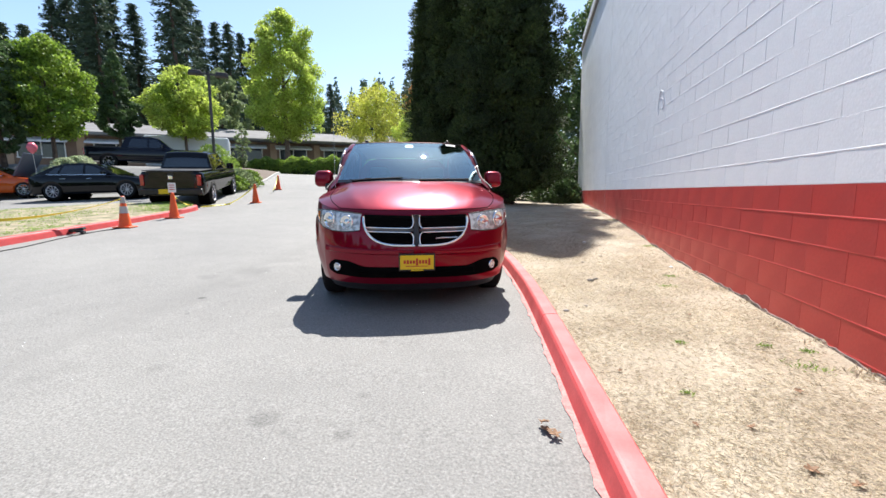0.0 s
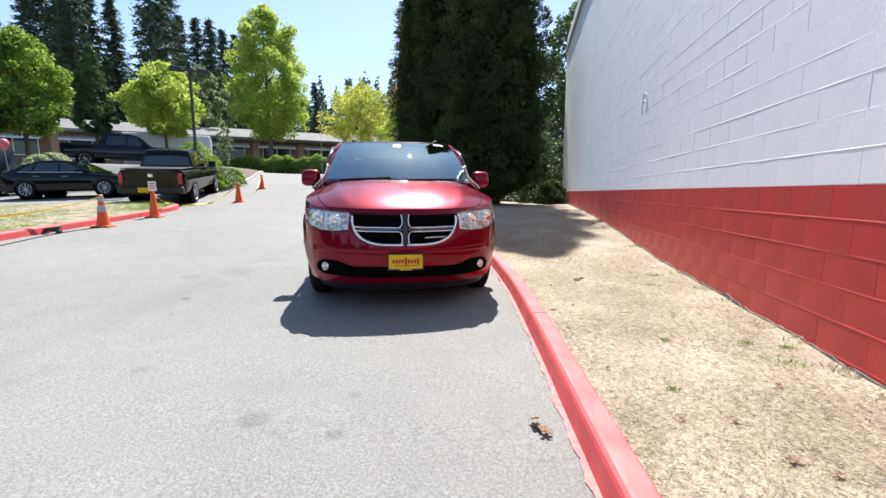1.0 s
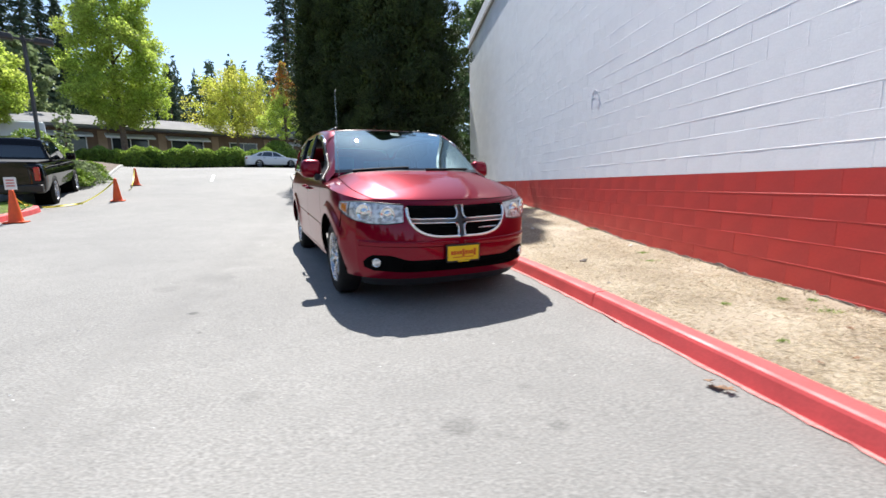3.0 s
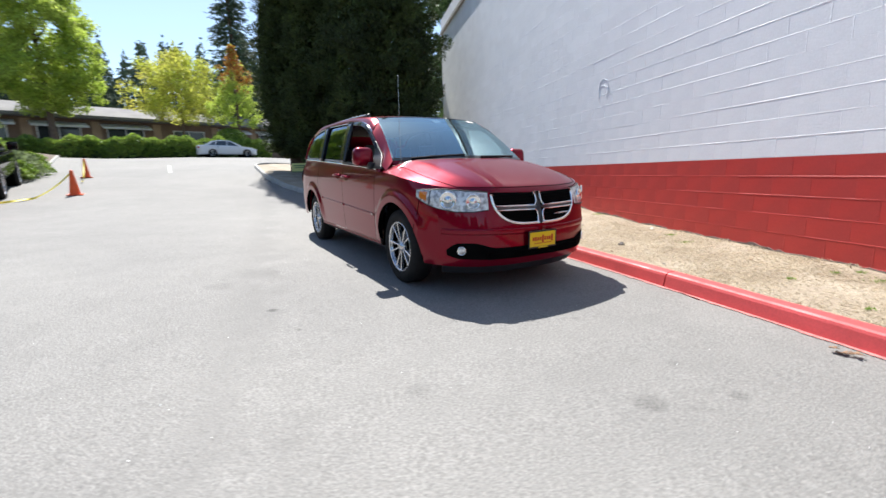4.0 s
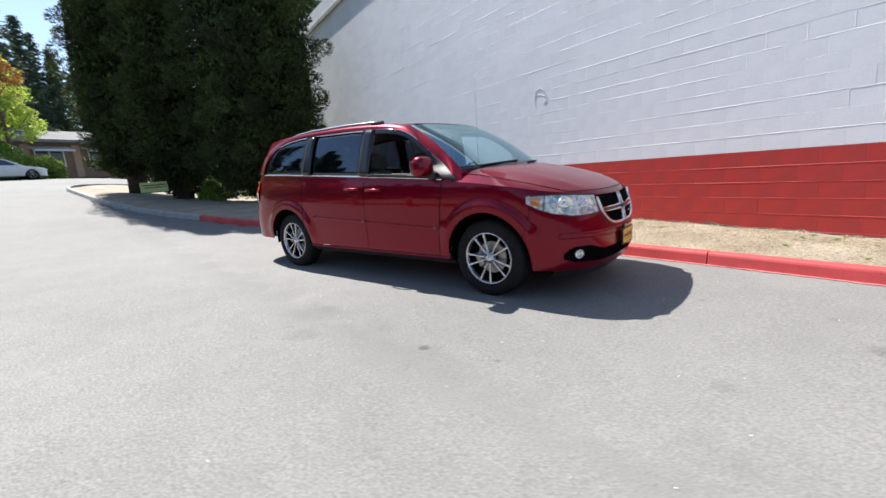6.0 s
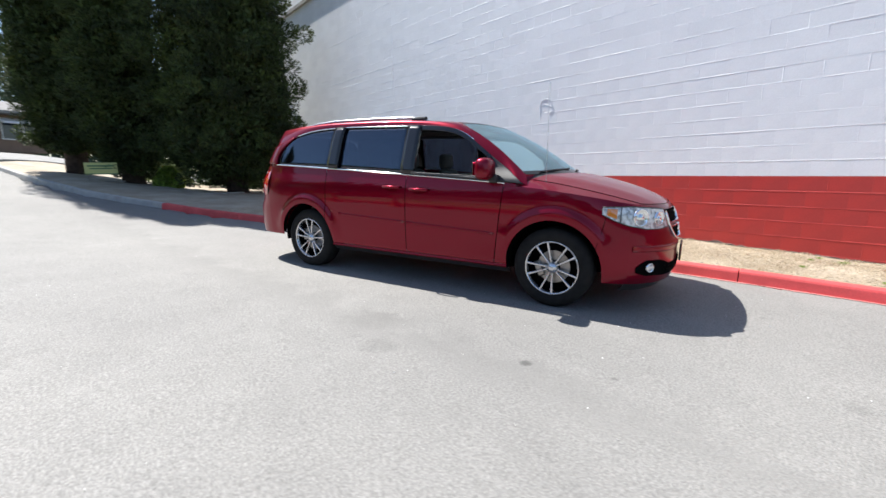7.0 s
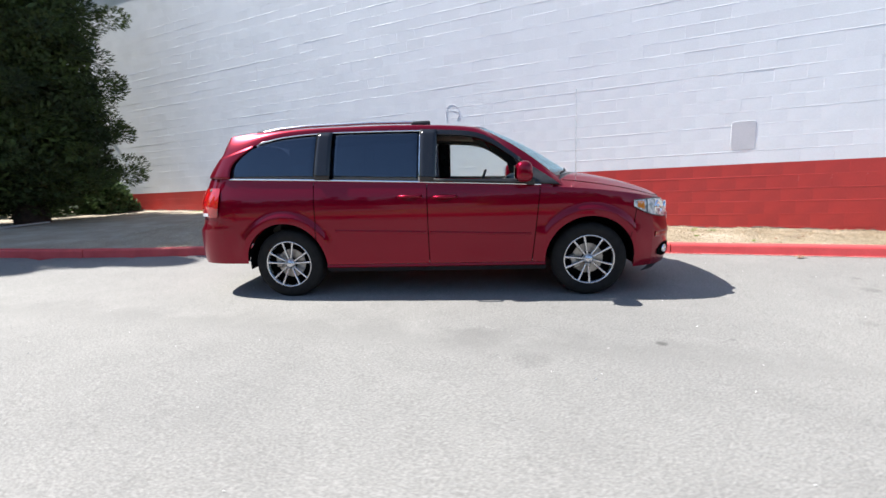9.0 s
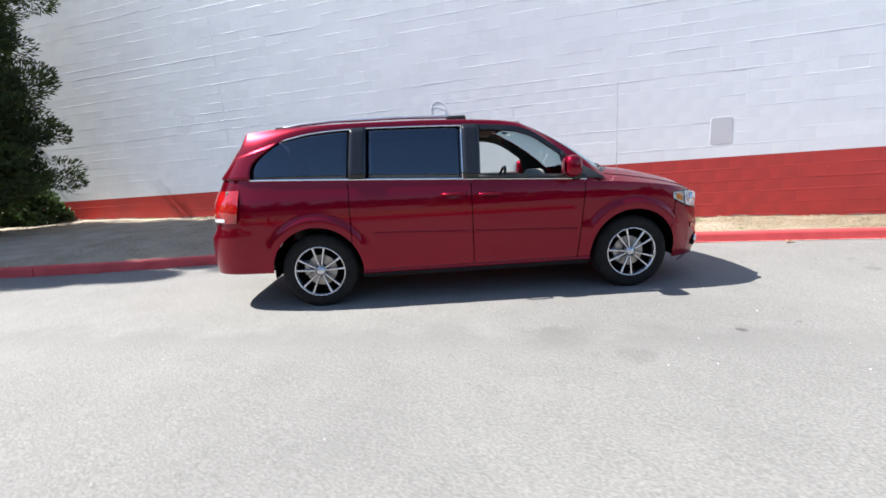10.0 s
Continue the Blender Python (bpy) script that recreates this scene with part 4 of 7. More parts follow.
        return (u, k * roof_edge(u), ip(ROOF_W, u) - 0.03 * abs(k) ** 3)
    grid("roof", roof, steps(0, 1, 46), steps(-1, 1, 30), VAN_RED, van)
    grid("headliner", lambda a, k: (lerp(1.15, 3.7, a), k * 0.72, ip(ROOF_W, lerp(1.15, 3.7, a)) - 0.06 - 0.03 * k * k), steps(0, 1, 12), steps(-1, 1, 8), TAN_TRIM, van)
    grid("spoiler", lambda a, k: (lerp(3.66, 3.745, a) - 0.04 * k * k, k * lerp(0.69, 0.66, a), ip(ROOF_W, lerp(3.66, 3.745, a)) + 0.004 - 0.03 * abs(k) ** 3 - 0.05 * a * a), steps(0, 1, 6), steps(-1, 1, 20), VAN_RED, van)
    # tail
    def back(k, f):
        w = lerp(0.38, 1.66, f)
        v = k * side_v(3.75, w)
        return (rear_u(v, w), v, w)
    grid("tailgate", back, [math.copysign(1 - (1 - abs(k)) ** 1.8, k) for k in steps(-1, 1, 44)], steps(0, 1, 30), VAN_RED, van)
    # antenna mast on the fender, exhaust pipe
    mast = part("antenna", tube([(0.12, 0.84, 1.07), (0.125, 0.841, 1.5), (0.13, 0.84, 1.97)], 0.002, 8, [0.0028, 0.002, 0.0015]), SILVER, van, "thin steel antenna mast")
    part("antenna_tip", lathe([(0.0, 0.007), (0.004, 0.005), (0.005, 0.0), (0.0035, -0.006), (0.0, -0.008)], 10), SILVER, mast).matrix_basis = Matrix.Translation((0.13, 0.84, 1.975))
    part("antenna_base", lathe([(0.0, 0.05), (0.007, 0.05), (0.009, 0.02), (0.02, 0.008), (0.022, -0.02)], 14), BLACK_TRIM, mast, "black rubber antenna base").matrix_basis = Matrix.Translation((0.12, 0.84, 1.065))
    part("exhaust", tube([(3.7, -0.5, 0.37), (4.08, -0.5, 0.37)], 0.03, 8), STEEL, van)
    # inside
    part("floor_pan", box((4.3, 1.5, 0.05), (1.62, 0, 0.43), 0.0), LINER, van)
    part("engine_bay", box((0.8, 1.3, 0.5), (-0.2, 0, 0.55), 0.05), LINER, van)
    part("firewall", box((0.06, 1.7, 0.7), (0.45, 0, 0.65)), LINER, van)
    dash = part("dashboard", box((0.5, 1.62, 0.34), (0.64, 0, 0.98), 0.08, 4, (0.7, 0.98)), BLACK_TRIM, van, "", True)
    # Pale trim here stands in for sun falling on the hood.
    part("instrument_hood", box((0.26, 0.38, 0.12), (0.62, -0.4, 1.15), 0.05, 4, (0.7, 0.75)), TAN_TRIM, dash, "instrument hood, sunlight put into its pale colour", True)
    ret = [(1.1 + 0 * a, -0.4 + 0.185 * math.cos(a), 1.07 + 0.185 * math.sin(a)) for a in [k * math.tau / 24 for k in range(25)]]
    wheel_ob = part("steering_wheel", tube([(1.06 - 0.35 * (z - 1.07), y, z) for _, y, z in ret], 0.017, 8), BLACK_TRIM, van, "", True)
    part("wheel_hub", box((0.06, 0.16, 0.1), (1.04, -0.4, 1.06), 0.02, 2), BLACK_TRIM, wheel_ob)
    part("wheel_spoke", box((0.03, 0.36, 0.035), (1.055, -0.4, 1.065), 0.01), BLACK_TRIM, wheel_ob)
    for u, sides in ((1.65, (-0.42, 0.42)), (2.45, (-0.42, 0.42)), (3.25, (-0.4, 0.4))):
        for y in sides:
            seat = part("seat", box((0.52, 0.5, 0.16), (u - 0.2, y, 0.6), 0.06, 3), CLOTH, van, "", True)
            bk = part("seat_back", box((0.14, 0.48, 0.62), (0, 0, 0), 0.06, 3, (0.8, 0.85)), CLOTH, seat, "", True)
            bk.matrix_basis = pose(u + 0.14, y, 0.93, 0, 14, 0)
            part("headrest", box((0.1, 0.26, 0.19), (u + 0.24, y, 1.33), 0.045, 3), CLOTH, seat, "", True)
    for sign in (1, -1):
        part("door_card", box((1.0, 0.05, 0.62), (1.1, sign * 0.885, 0.82), 0.02), CLOTH, van)
        part("side_card", box((2.2, 0.05, 0.36), (2.8, sign * 0.87, 1.0), 0.02), CLOTH, van)
    # wheels
    for u in (0.0, 3.078):
        for sign in (1, -1):
            wheel = new("wheel")
            wheel.parent = van
            wheel.matrix_basis = Matrix.Translation((u, sign * 0.845, 0.362)) @ Matrix.Rotation(0.0 if u else 0.44, 4, "Y")
            tagged(wheel, "black tyre on a ten-spoke bright alloy rim")
            tyre_and_rim(wheel, sign, rim_r=0.24, pairs=True)
    return van


def hood_crown(l, k):
    return lerp(-0.055, 0.122, l ** 0.5) * (1 - k ** lerp(2.6, 4.6, l)) + 0.007 * math.exp(-((k - 0.60 - 0.1 * l) / 0.07) ** 2) * min(l * 4, 1)


def hood_point(l, k):
    s, sg = abs(k), (1 if k >= 0 else -1)
    ue = lerp(-0.62, 0.42, l)
    we = ip(TOP_W, ue)
    ve = side_v(ue, we)
    w_front = ip(TOP_W, -0.62) + hood_crown(0, s)
    uf = skin(s, w_front)[0]
    uc = 0.03 + 0.39 * s ** 3
    v = s * ve
    return (lerp(uf, uc, l), sg * v, we + hood_crown(l, s))


def roof_edge(u):
    """Half width of the roof panel."""
    return lerp(0.695, 0.74, soft((u - 1.05) / 0.6)) - 0.05 * soft((u - 3.2) / 0.7)


def screen_point(k, b, out=0.0):
    """Windscreen: k across from -1 to 1, b from the scuttle up."""
    s = abs(k)
    p0 = Vector((0.06 + 0.25 * s ** 2, k * 0.845, 1.205 - 0.018 * s ** 2))
    u1 = 0.97 + 0.10 * s ** 2
    p1 = Vector((u1, k * roof_edge(u1), ip(ROOF_W, u1) - 0.03 * s ** 3))
    p = p0.lerp(p1, b)
    n = Vector((-0.5, 0, 0.86))
    return tuple(p + n * (0.035 * math.sin(math.pi * b) + out))


VAN_AT = Matrix.Translation((-1.355, 4.572, 0.031)) @ pose(0, 0, 0, 0, 0, 108.6) @ pose(0, 0, 0, 0.4, -1.17, 0)
minivan(VAN_AT)

# ---- other parked cars ----
CAR_BLACK = car_paint("black_car_paint", (0.0035, 0.0035, 0.005), (0.005, 0.005, 0.006), 0.0, 0.7)
CAR_NAVY = car_paint("dark_blue_paint", (0.006, 0.007, 0.016), (0.008, 0.009, 0.018), 0.0, 0.7)
CAR_WHITE = car_paint("white_car_paint", (0.72, 0.73, 0.74), (0.68, 0.69, 0.7), 0.0)
CAR_ORANGE = car_paint("orange_car_paint", (0.62, 0.10, 0.01), (0.58, 0.09, 0.01), 0.0)
CAR_GREYBLUE = car_paint("blue_grey_paint", (0.16, 0.18, 0.24), (0.14, 0.16, 0.22), 0.2)
CAR_GLASS = glass("car_glass", (0.16, 0.19, 0.21), 0.0, 0.10)

SEDAN = dict(front=-0.95, rear=3.85, base=2.75, W=0.92, R=0.335, low=0.22,
             deck=[(-0.95, 0.62), (-0.85, 0.70), (-0.4, 0.80), (0.2, 0.88), (0.5, 0.92), (2.9, 0.98), (3.3, 1.0), (3.75, 0.97), (3.85, 0.9)],
             roof=[(0.35, 0.92), (0.9, 1.22), (1.25, 1.38), (1.7, 1.45), (2.2, 1.44), (2.7, 1.34), (3.2, 1.10), (3.45, 1.0)],
             windows=[((0.62, 0.95), (1.22, 1.30), (1.52, 1.36), (1.52, 0.965)), ((1.6, 0.967), (1.6, 1.365), (2.3, 1.345), (2.5, 0.99)), ((2.57, 0.995), (2.4, 1.32), (2.62, 1.26), (2.95, 1.03))])
PICKUP = dict(front=-1.05, rear=4.75, base=3.57, W=1.0, R=0.40, low=0.42,
              deck=[(-1.05, 0.98), (-0.95, 1.08), (-0.5, 1.13), (0.3, 1.16), (0.6, 1.18), (4.7, 1.2), (4.75, 1.18)],
              roof=[(0.42, 1.18), (0.9, 1.6), (1.15, 1.8), (1.5, 1.88), (2.3, 1.88), (2.75, 1.82), (2.95, 1.2)],
              windows=[((0.72, 1.22), (1.12, 1.68), (1.55, 1.74), (1.55, 1.22)), ((1.63, 1.22), (1.63, 1.74), (2.45, 1.73), (2.6, 1.22))])


def car(kind, m, paint, label, category, cabin=True, truck=False, rim=None):
    """A parked car from its side lines: body with wheel arches, cabin with panes, lamps, bumpers, wheels."""
    root = thing("pickup_truck" if truck else "car", label, category, m)
    W, low, R, base = kind["W"], kind["low"], kind["R"], kind["base"]
    ra = R + 0.055

    def under(u):
        v = low
        for c in (0.0, base):
            if abs(u - c) < ra:
                v = max(v, R + math.sqrt(ra ** 2 - (u - c) ** 2))
        return v

    def half(u, w):
        q = 1.0
        a, b = kind["front"], kind["rear"]
        n = 5.0 if truck else 3.4
        if u < 0.1:
            q = (1 - min((0.1 - u) / (0.1 - a + 0.004), 0.999) ** n) ** (1 / n)
        if u > base + 0.1:
            nb = 9.0 if truck else n
            q *= (1 - min((u - base - 0.1) / (b - base - 0.1 + 0.004), 0.999) ** nb) ** (1 / nb)
        d = ip(kind["deck"], u)
        f = (w - low) / max(d - low, 0.1)
        return W * q * (0.94 + 0.06 * math.sin(math.pi * min(max(f, 0), 1)) ** 0.6 - 0.03 * max(f, 0) ** 6)

    us = set(round(x, 3) for x in steps(kind["front"], kind["rear"], 60))
    for c in (0.0, base):
        us |= {round(c + ra * math.sin(math.radians(k * 9)), 3) for k in range(-10, 11)}
    us |= {kind["front"] + 0.01, kind["front"] + 0.03, kind["rear"] - 0.01, kind["rear"] - 0.03}
    us = sorted(u for u in us if kind["front"] <= u <= kind["rear"])
    fs = [-2, -1.6] + steps(0, 1, 12) + [1.12, 1.4, 1.75, 2.0]

    def skin_point(u, f):
        d = ip(kind["deck"], u)
        if f < 0:
            return (u, half(u, low) * (0.2 if f == -2 else 0.8), low if f > -2 else low - 0.02)
        if f <= 1:
            w = lerp(under(u), d, f)
            return (u, half(u, w), w)
        k = f - 1
        return (u, half(u, d) * (1 - k), d + 0.05 * (1 - (1 - k) ** 2))
    grid("body", skin_point, us, fs, paint, root, mirror=True)
    for end in (kind["front"] + 0.005, kind["rear"] - 0.005):
        d = ip(kind["deck"], end)
        grid("end_panel", lambda k, f: (end, k * half(end, lerp(low, d, f)), lerp(low, d + 0.05, f)), steps(-1, 1, 8), steps(0, 1, 6), paint, root)
    # cabin
    r0, r1 = kind["roof"][0][0], kind["roof"][-1][0]

    def cab(u, f):
        top = ip(kind["roof"], u)
        d = ip(kind["deck"], u)
        lean = 0.30 * (top - d)
        v0 = half(u, d) * 0.97
        if f <= 1:
            return (u, v0 - lean * f, lerp(d - 0.02, top, f))
        k = f - 1
        return (u, (v0 - lean) * (1 - k), top + 0.035 * (1 - (1 - k) ** 2) * min(1, (top - d) * 3))
    if cabin:
        cabin_ob = grid("cabin", cab, steps(r0, r1, 40), steps(0, 1, 8) + [1.1, 1.3, 1.6, 2.0], paint, root, mirror=True)
        for sgn in (1, -1):
            for poly in kind["windows"]:
                n = 8
                a, b, c, d = poly
                def pt(s, t):
                    u = lerp(lerp(a[0], d[0], s), lerp(b[0], c[0], s), t)
                    w = lerp(lerp(a[1], d[1], s), lerp(b[1], c[1], s), t)
                    top, dk = ip(kind["roof"], u), ip(kind["deck"], u)
                    f = (w - dk) / max(top - dk, 0.05)
                    return (u, sgn * (half(u, dk) * 0.97 - 0.30 * (top - dk) * f + 0.006), w)
                grid("side_window", pt, steps(0, 1, n), steps(0, 1, 4), CAR_GLASS, cabin_ob)
            us_b = steps(kind["windows"][0][0][0] - 0.05, kind["windows"][-1][3][0], 20)
            part("window_trim", tube([(u, sgn * (half(u, ip(kind["deck"], u)) * 0.965), ip(kind["deck"], u) + 0.03) for u in us_b], 0.009, 5), CHROME if not truck else BLACK_TRIM, cabin_ob)
        for a, b in ((r0 + 0.1, r0 + (0.86 if not truck else 0.72)), (r1 - (0.72 if not truck else 0.13), r1 - 0.1 if not truck else r1 - 0.03)):
            def scr(k, t):
                u = lerp(a, b, t)
                p = cab(u, 1 + (1 - abs(k) * 0.9))
                return (u - (0.012 if a < 1 else -0.012), math.copysign(p[1], k), p[2] + 0.012)
            grid("windscreen" if a < 1 else "rear_window", scr, steps(-1, 1, 16), steps(0, 1, 8), CAR_GLASS, cabin_ob)
    # lamps, bumpers, trims
    for sgn in (1, -1):
        f, r = kind["front"], kind["rear"]
        hd = ip(kind["deck"], f + 0.1)
        u_l = f + 0.14
        part("headlamp", box((0.22, 0.30, 0.13), (u_l, sgn * (half(u_l, hd - 0.1) - 0.12), hd - 0.08), 0.04, 2), WHITE_LENS, root)
        u_r = r - 0.04
        dr = ip(kind["deck"], u_r)
        if truck:
            part("tail_lamp", box((0.10, 0.12, 0.36), (r - 0.03, sgn * (half(r - 0.06, 1.0) - 0.045), dr - 0.26), 0.02, 2), RED_LENS, root)
        else:
            part("tail_lamp", box((0.20, 0.34, 0.13), (r - 0.12, sgn * (half(r - 0.12, 0.85) - 0.13), dr - 0.12), 0.04, 2), RED_LENS, root)
        mu = kind["windows"][0][0][0] + 0.12
        mw = kind["windows"][0][0][1] + 0.08
        part("mirror", box((0.14, 0.2 if not truck else 0.26, 0.13 if not truck else 0.24), (mu, sgn * (W + 0.07), mw), 0.04, 2), paint, root)
        for u in [w[3][0] - 0.08 for w in kind["windows"][:2]]:
            dk = ip(kind["deck"], u)
            part("door_handle", box((0.2, 0.025, 0.03), (u - 0.1, sgn * (half(u, dk - 0.14) + 0.012), dk - 0.14), 0.008), CHROME if not truck else paint, root)
    if truck:
        part("rear_bumper", box((0.16, 1.9, 0.2), (kind["rear"] + 0.06, 0, 0.56), 0.03, 2), BLACK_TRIM, root)
        part("number_plate", box((0.012, 0.31, 0.16), (kind["rear"] + 0.145, -0.2, 0.57), 0.003), PLATE_YELLOW, root)
        part("front_bumper", box((0.2, 1.9, 0.26), (kind["front"] - 0.02, 0, 0.6), 0.05, 2), CHROME, root)
        part("bed_cover", box((1.7, 1.72, 0.03), (3.83, 0, 1.245), 0.01), BLACK_TRIM, root)
        part("tailgate_badge", box((0.012, 0.13, 0.12), (kind["rear"] + 0.004, 0, 1.03), 0.02, 2), CHROME, root)
        part("tailgate_handle", box((0.012, 0.2, 0.08), (kind["rear"] + 0.004, 0, 1.14), 0.01), BLACK_TRIM, root)
    else:
        part("front_grille", box((0.05, 0.8, 0.16), (kind["front"] + 0.03, 0, 0.5), 0.02), BLACK_TRIM, root)
    for u in (0.0, base):
        for sgn in (1, -1):
            wheel = new("wheel")
            wheel.parent = root
            wheel.matrix_basis = Matrix.Translation((u, sgn * (W - 0.12), R))
            tyre_and_rim(wheel, sgn, steel=False, spokes=10 if not truck else 8, R=R, rim_r=R * 0.68, width=0.23 if not truck else 0.28, alloy=rim)
            part("arch_liner", lathe([(ra + 0.01, sgn * 0.06), (ra + 0.01, -sgn * 0.3), (0.0, -sgn * 0.3)], 24, "y"), LINER, wheel)
    return root


def parked(x, y, heading):
    """A pose on the ground with the nose towards heading (degrees left of the wall's line), level with the slope; x, y: middle of the front axle."""
    a = radians(heading)
    d = Vector((math.sin(a), -math.cos(a), 0))
    z0, z1 = land(x, y), land(x + d.x * 3, y + d.y * 3)
    rise = math.degrees(math.atan2(z1 - z0, 3))
    return Matrix.Translation((x, y, z0)) @ pose(0, 0, 0, 0, 0, heading - 90) @ pose(0, 0, 0, 0, -rise, 0)

# ---- plants ----
BARK = mat("bark", (0.09, 0.06, 0.045), (0.16, 0.115, 0.085), rough=0.95, scale=9, fine=0.2, bump=0.8, bump_scale=30)
# Darker copy of the bark, with the shade under the conifers put in.
SHADED_BARK = mat("shaded_bark", (0.035, 0.024, 0.018), (0.07, 0.05, 0.038), rough=0.95, scale=9, fine=0.2, bump=0.8, bump_scale=30)
SEQUOIA = mat("dark_conifer_foliage", (0.020, 0.035, 0.008), (0.066, 0.098, 0.020), rough=0.75, scale=0.9, isle=0.45, translucent=0.10)
FIR = mat("fir_foliage", (0.05, 0.082, 0.05), (0.095, 0.14, 0.08), rough=0.8, scale=0.2, isle=0.35, translucent=0.08)
LIME = mat("lime_leaves", (0.34, 0.46, 0.07), (0.50, 0.58, 0.115), rough=0.6, scale=0.5, isle=0.35, translucent=0.6)
YELLOW = mat("yellowing_leaves", (0.46, 0.53, 0.075), (0.58, 0.55, 0.11), rough=0.6, scale=0.5, isle=0.3, translucent=0.55)
MIDGREEN = mat("green_leaves", (0.15, 0.26, 0.03), (0.29, 0.40, 0.055), rough=0.6, scale=0.5, isle=0.45, translucent=0.45)
DARKGREEN = mat("dark_green_leaves", (0.06, 0.115, 0.04), (0.115, 0.18, 0.06), rough=0.6, scale=0.6, isle=0.4, translucent=0.3)
OLIVE = mat("olive_leaves", (0.19, 0.25, 0.11), (0.28, 0.34, 0.16), rough=0.7, scale=0.4, isle=0.3, translucent=0.35)
AUTUMN = mat("orange_leaves", (0.42, 0.16, 0.03), (0.52, 0.24, 0.05), rough=0.6, scale=0.6, isle=0.3, translucent=0.35)
HEDGE = mat("hedge_leaves", (0.17, 0.27, 0.04), (0.29, 0.40, 0.07), rough=0.55, scale=0.6, isle=0.4, translucent=0.35)


def unit(a):
    return a / np.maximum(np.linalg.norm(a, axis=-1, keepdims=True), 1e-9)


def leaf_quads(centres, ways, length, width, rng):
    """Pointed leaves: each a kite along its way, turned at random about it."""
    n = len(centres)
    side = unit(np.cross(ways, rng.normal(size=(n, 3))))
    length = np.broadcast_to(length, (n,))[:, None] * rng.uniform(0.7, 1.3, (n, 1))
    width = np.broadcast_to(width, (n,))[:, None] * rng.uniform(0.7, 1.3, (n, 1))
    tip, foot = centres + ways * length * 0.55, centres - ways * length * 0.45
    mid = centres + ways * length * 0.02
    lift = unit(np.cross(ways, side)) * width * 0.25
    return np.stack([foot, mid + side * width * 0.5 + lift, tip, mid - side * width * 0.5 + lift], axis=1)


def limbs(base, height, spread, count, trunk_r, rng, first=0.25):
    """A tapered trunk with a slight bend and limbs that rise from it, as one bmesh."""
    bend = rng.normal(size=2) * 0.03 * height
    def axis(f):
        return Vector((base[0] + bend[0] * f * f, base[1] + bend[1] * f * f, base[2] + height * f))
    bm = tube([axis(f) + Vector((0, 0, -0.15 if f == 0 else 0)) for f in np.linspace(0, 0.93, 9)], trunk_r, 9, [trunk_r * (1.25 if f == 0 else 1) * (1 - 0.86 * f) for f in np.linspace(0, 0.93, 9)])
    for k in range(count):
        f = first + (0.85 - first) * k / max(count - 1, 1)
        a = k * 2.4 + rng.uniform(-0.4, 0.4)
        reach = spread * (1.05 - 0.55 * f) * rng.uniform(0.7, 1.0)
        p = axis(f)
        pts = [p + Vector((math.cos(a) * reach * q, math.sin(a) * reach * q, reach * (0.75 * q + 0.25 * q * q))) for q in (0, 0.35, 0.7, 1.0)]
        limb = tube(pts, 0.05, 6, [trunk_r * 0.42 * (1 - f * 0.6) * (1 - 0.8 * q) for q in (0, 0.35, 0.7, 1.0)])
        me = bpy.data.meshes.new("limb")
        limb.to_mesh(me)
        limb.free()
        bm.from_mesh(me)
        bpy.data.meshes.remove(me)
    return bm


CROWNS = {
    "round": [(0, 0.45), (0.15, 0.85), (0.4, 1.0), (0.65, 0.93), (0.85, 0.66), (0.97, 0.3), (1, 0.1)],
    "egg": [(0, 0.5), (0.15, 0.9), (0.4, 1.0), (0.6, 0.93), (0.8, 0.68), (0.93, 0.36), (1, 0.06)],
    "oval": [(0, 0.5), (0.2, 0.9), (0.6, 1.0), (0.85, 0.7), (1, 0.15)],
    "drop": [(0, 0.5), (0.12, 0.95), (0.3, 1.0), (0.6, 0.72), (0.85, 0.34), (1, 0.04)],
    "cone": [(0, 0.6), (0.1, 0.95), (0.25, 1.0), (0.6, 0.62), (0.85, 0.26), (1, 0.03)],
}


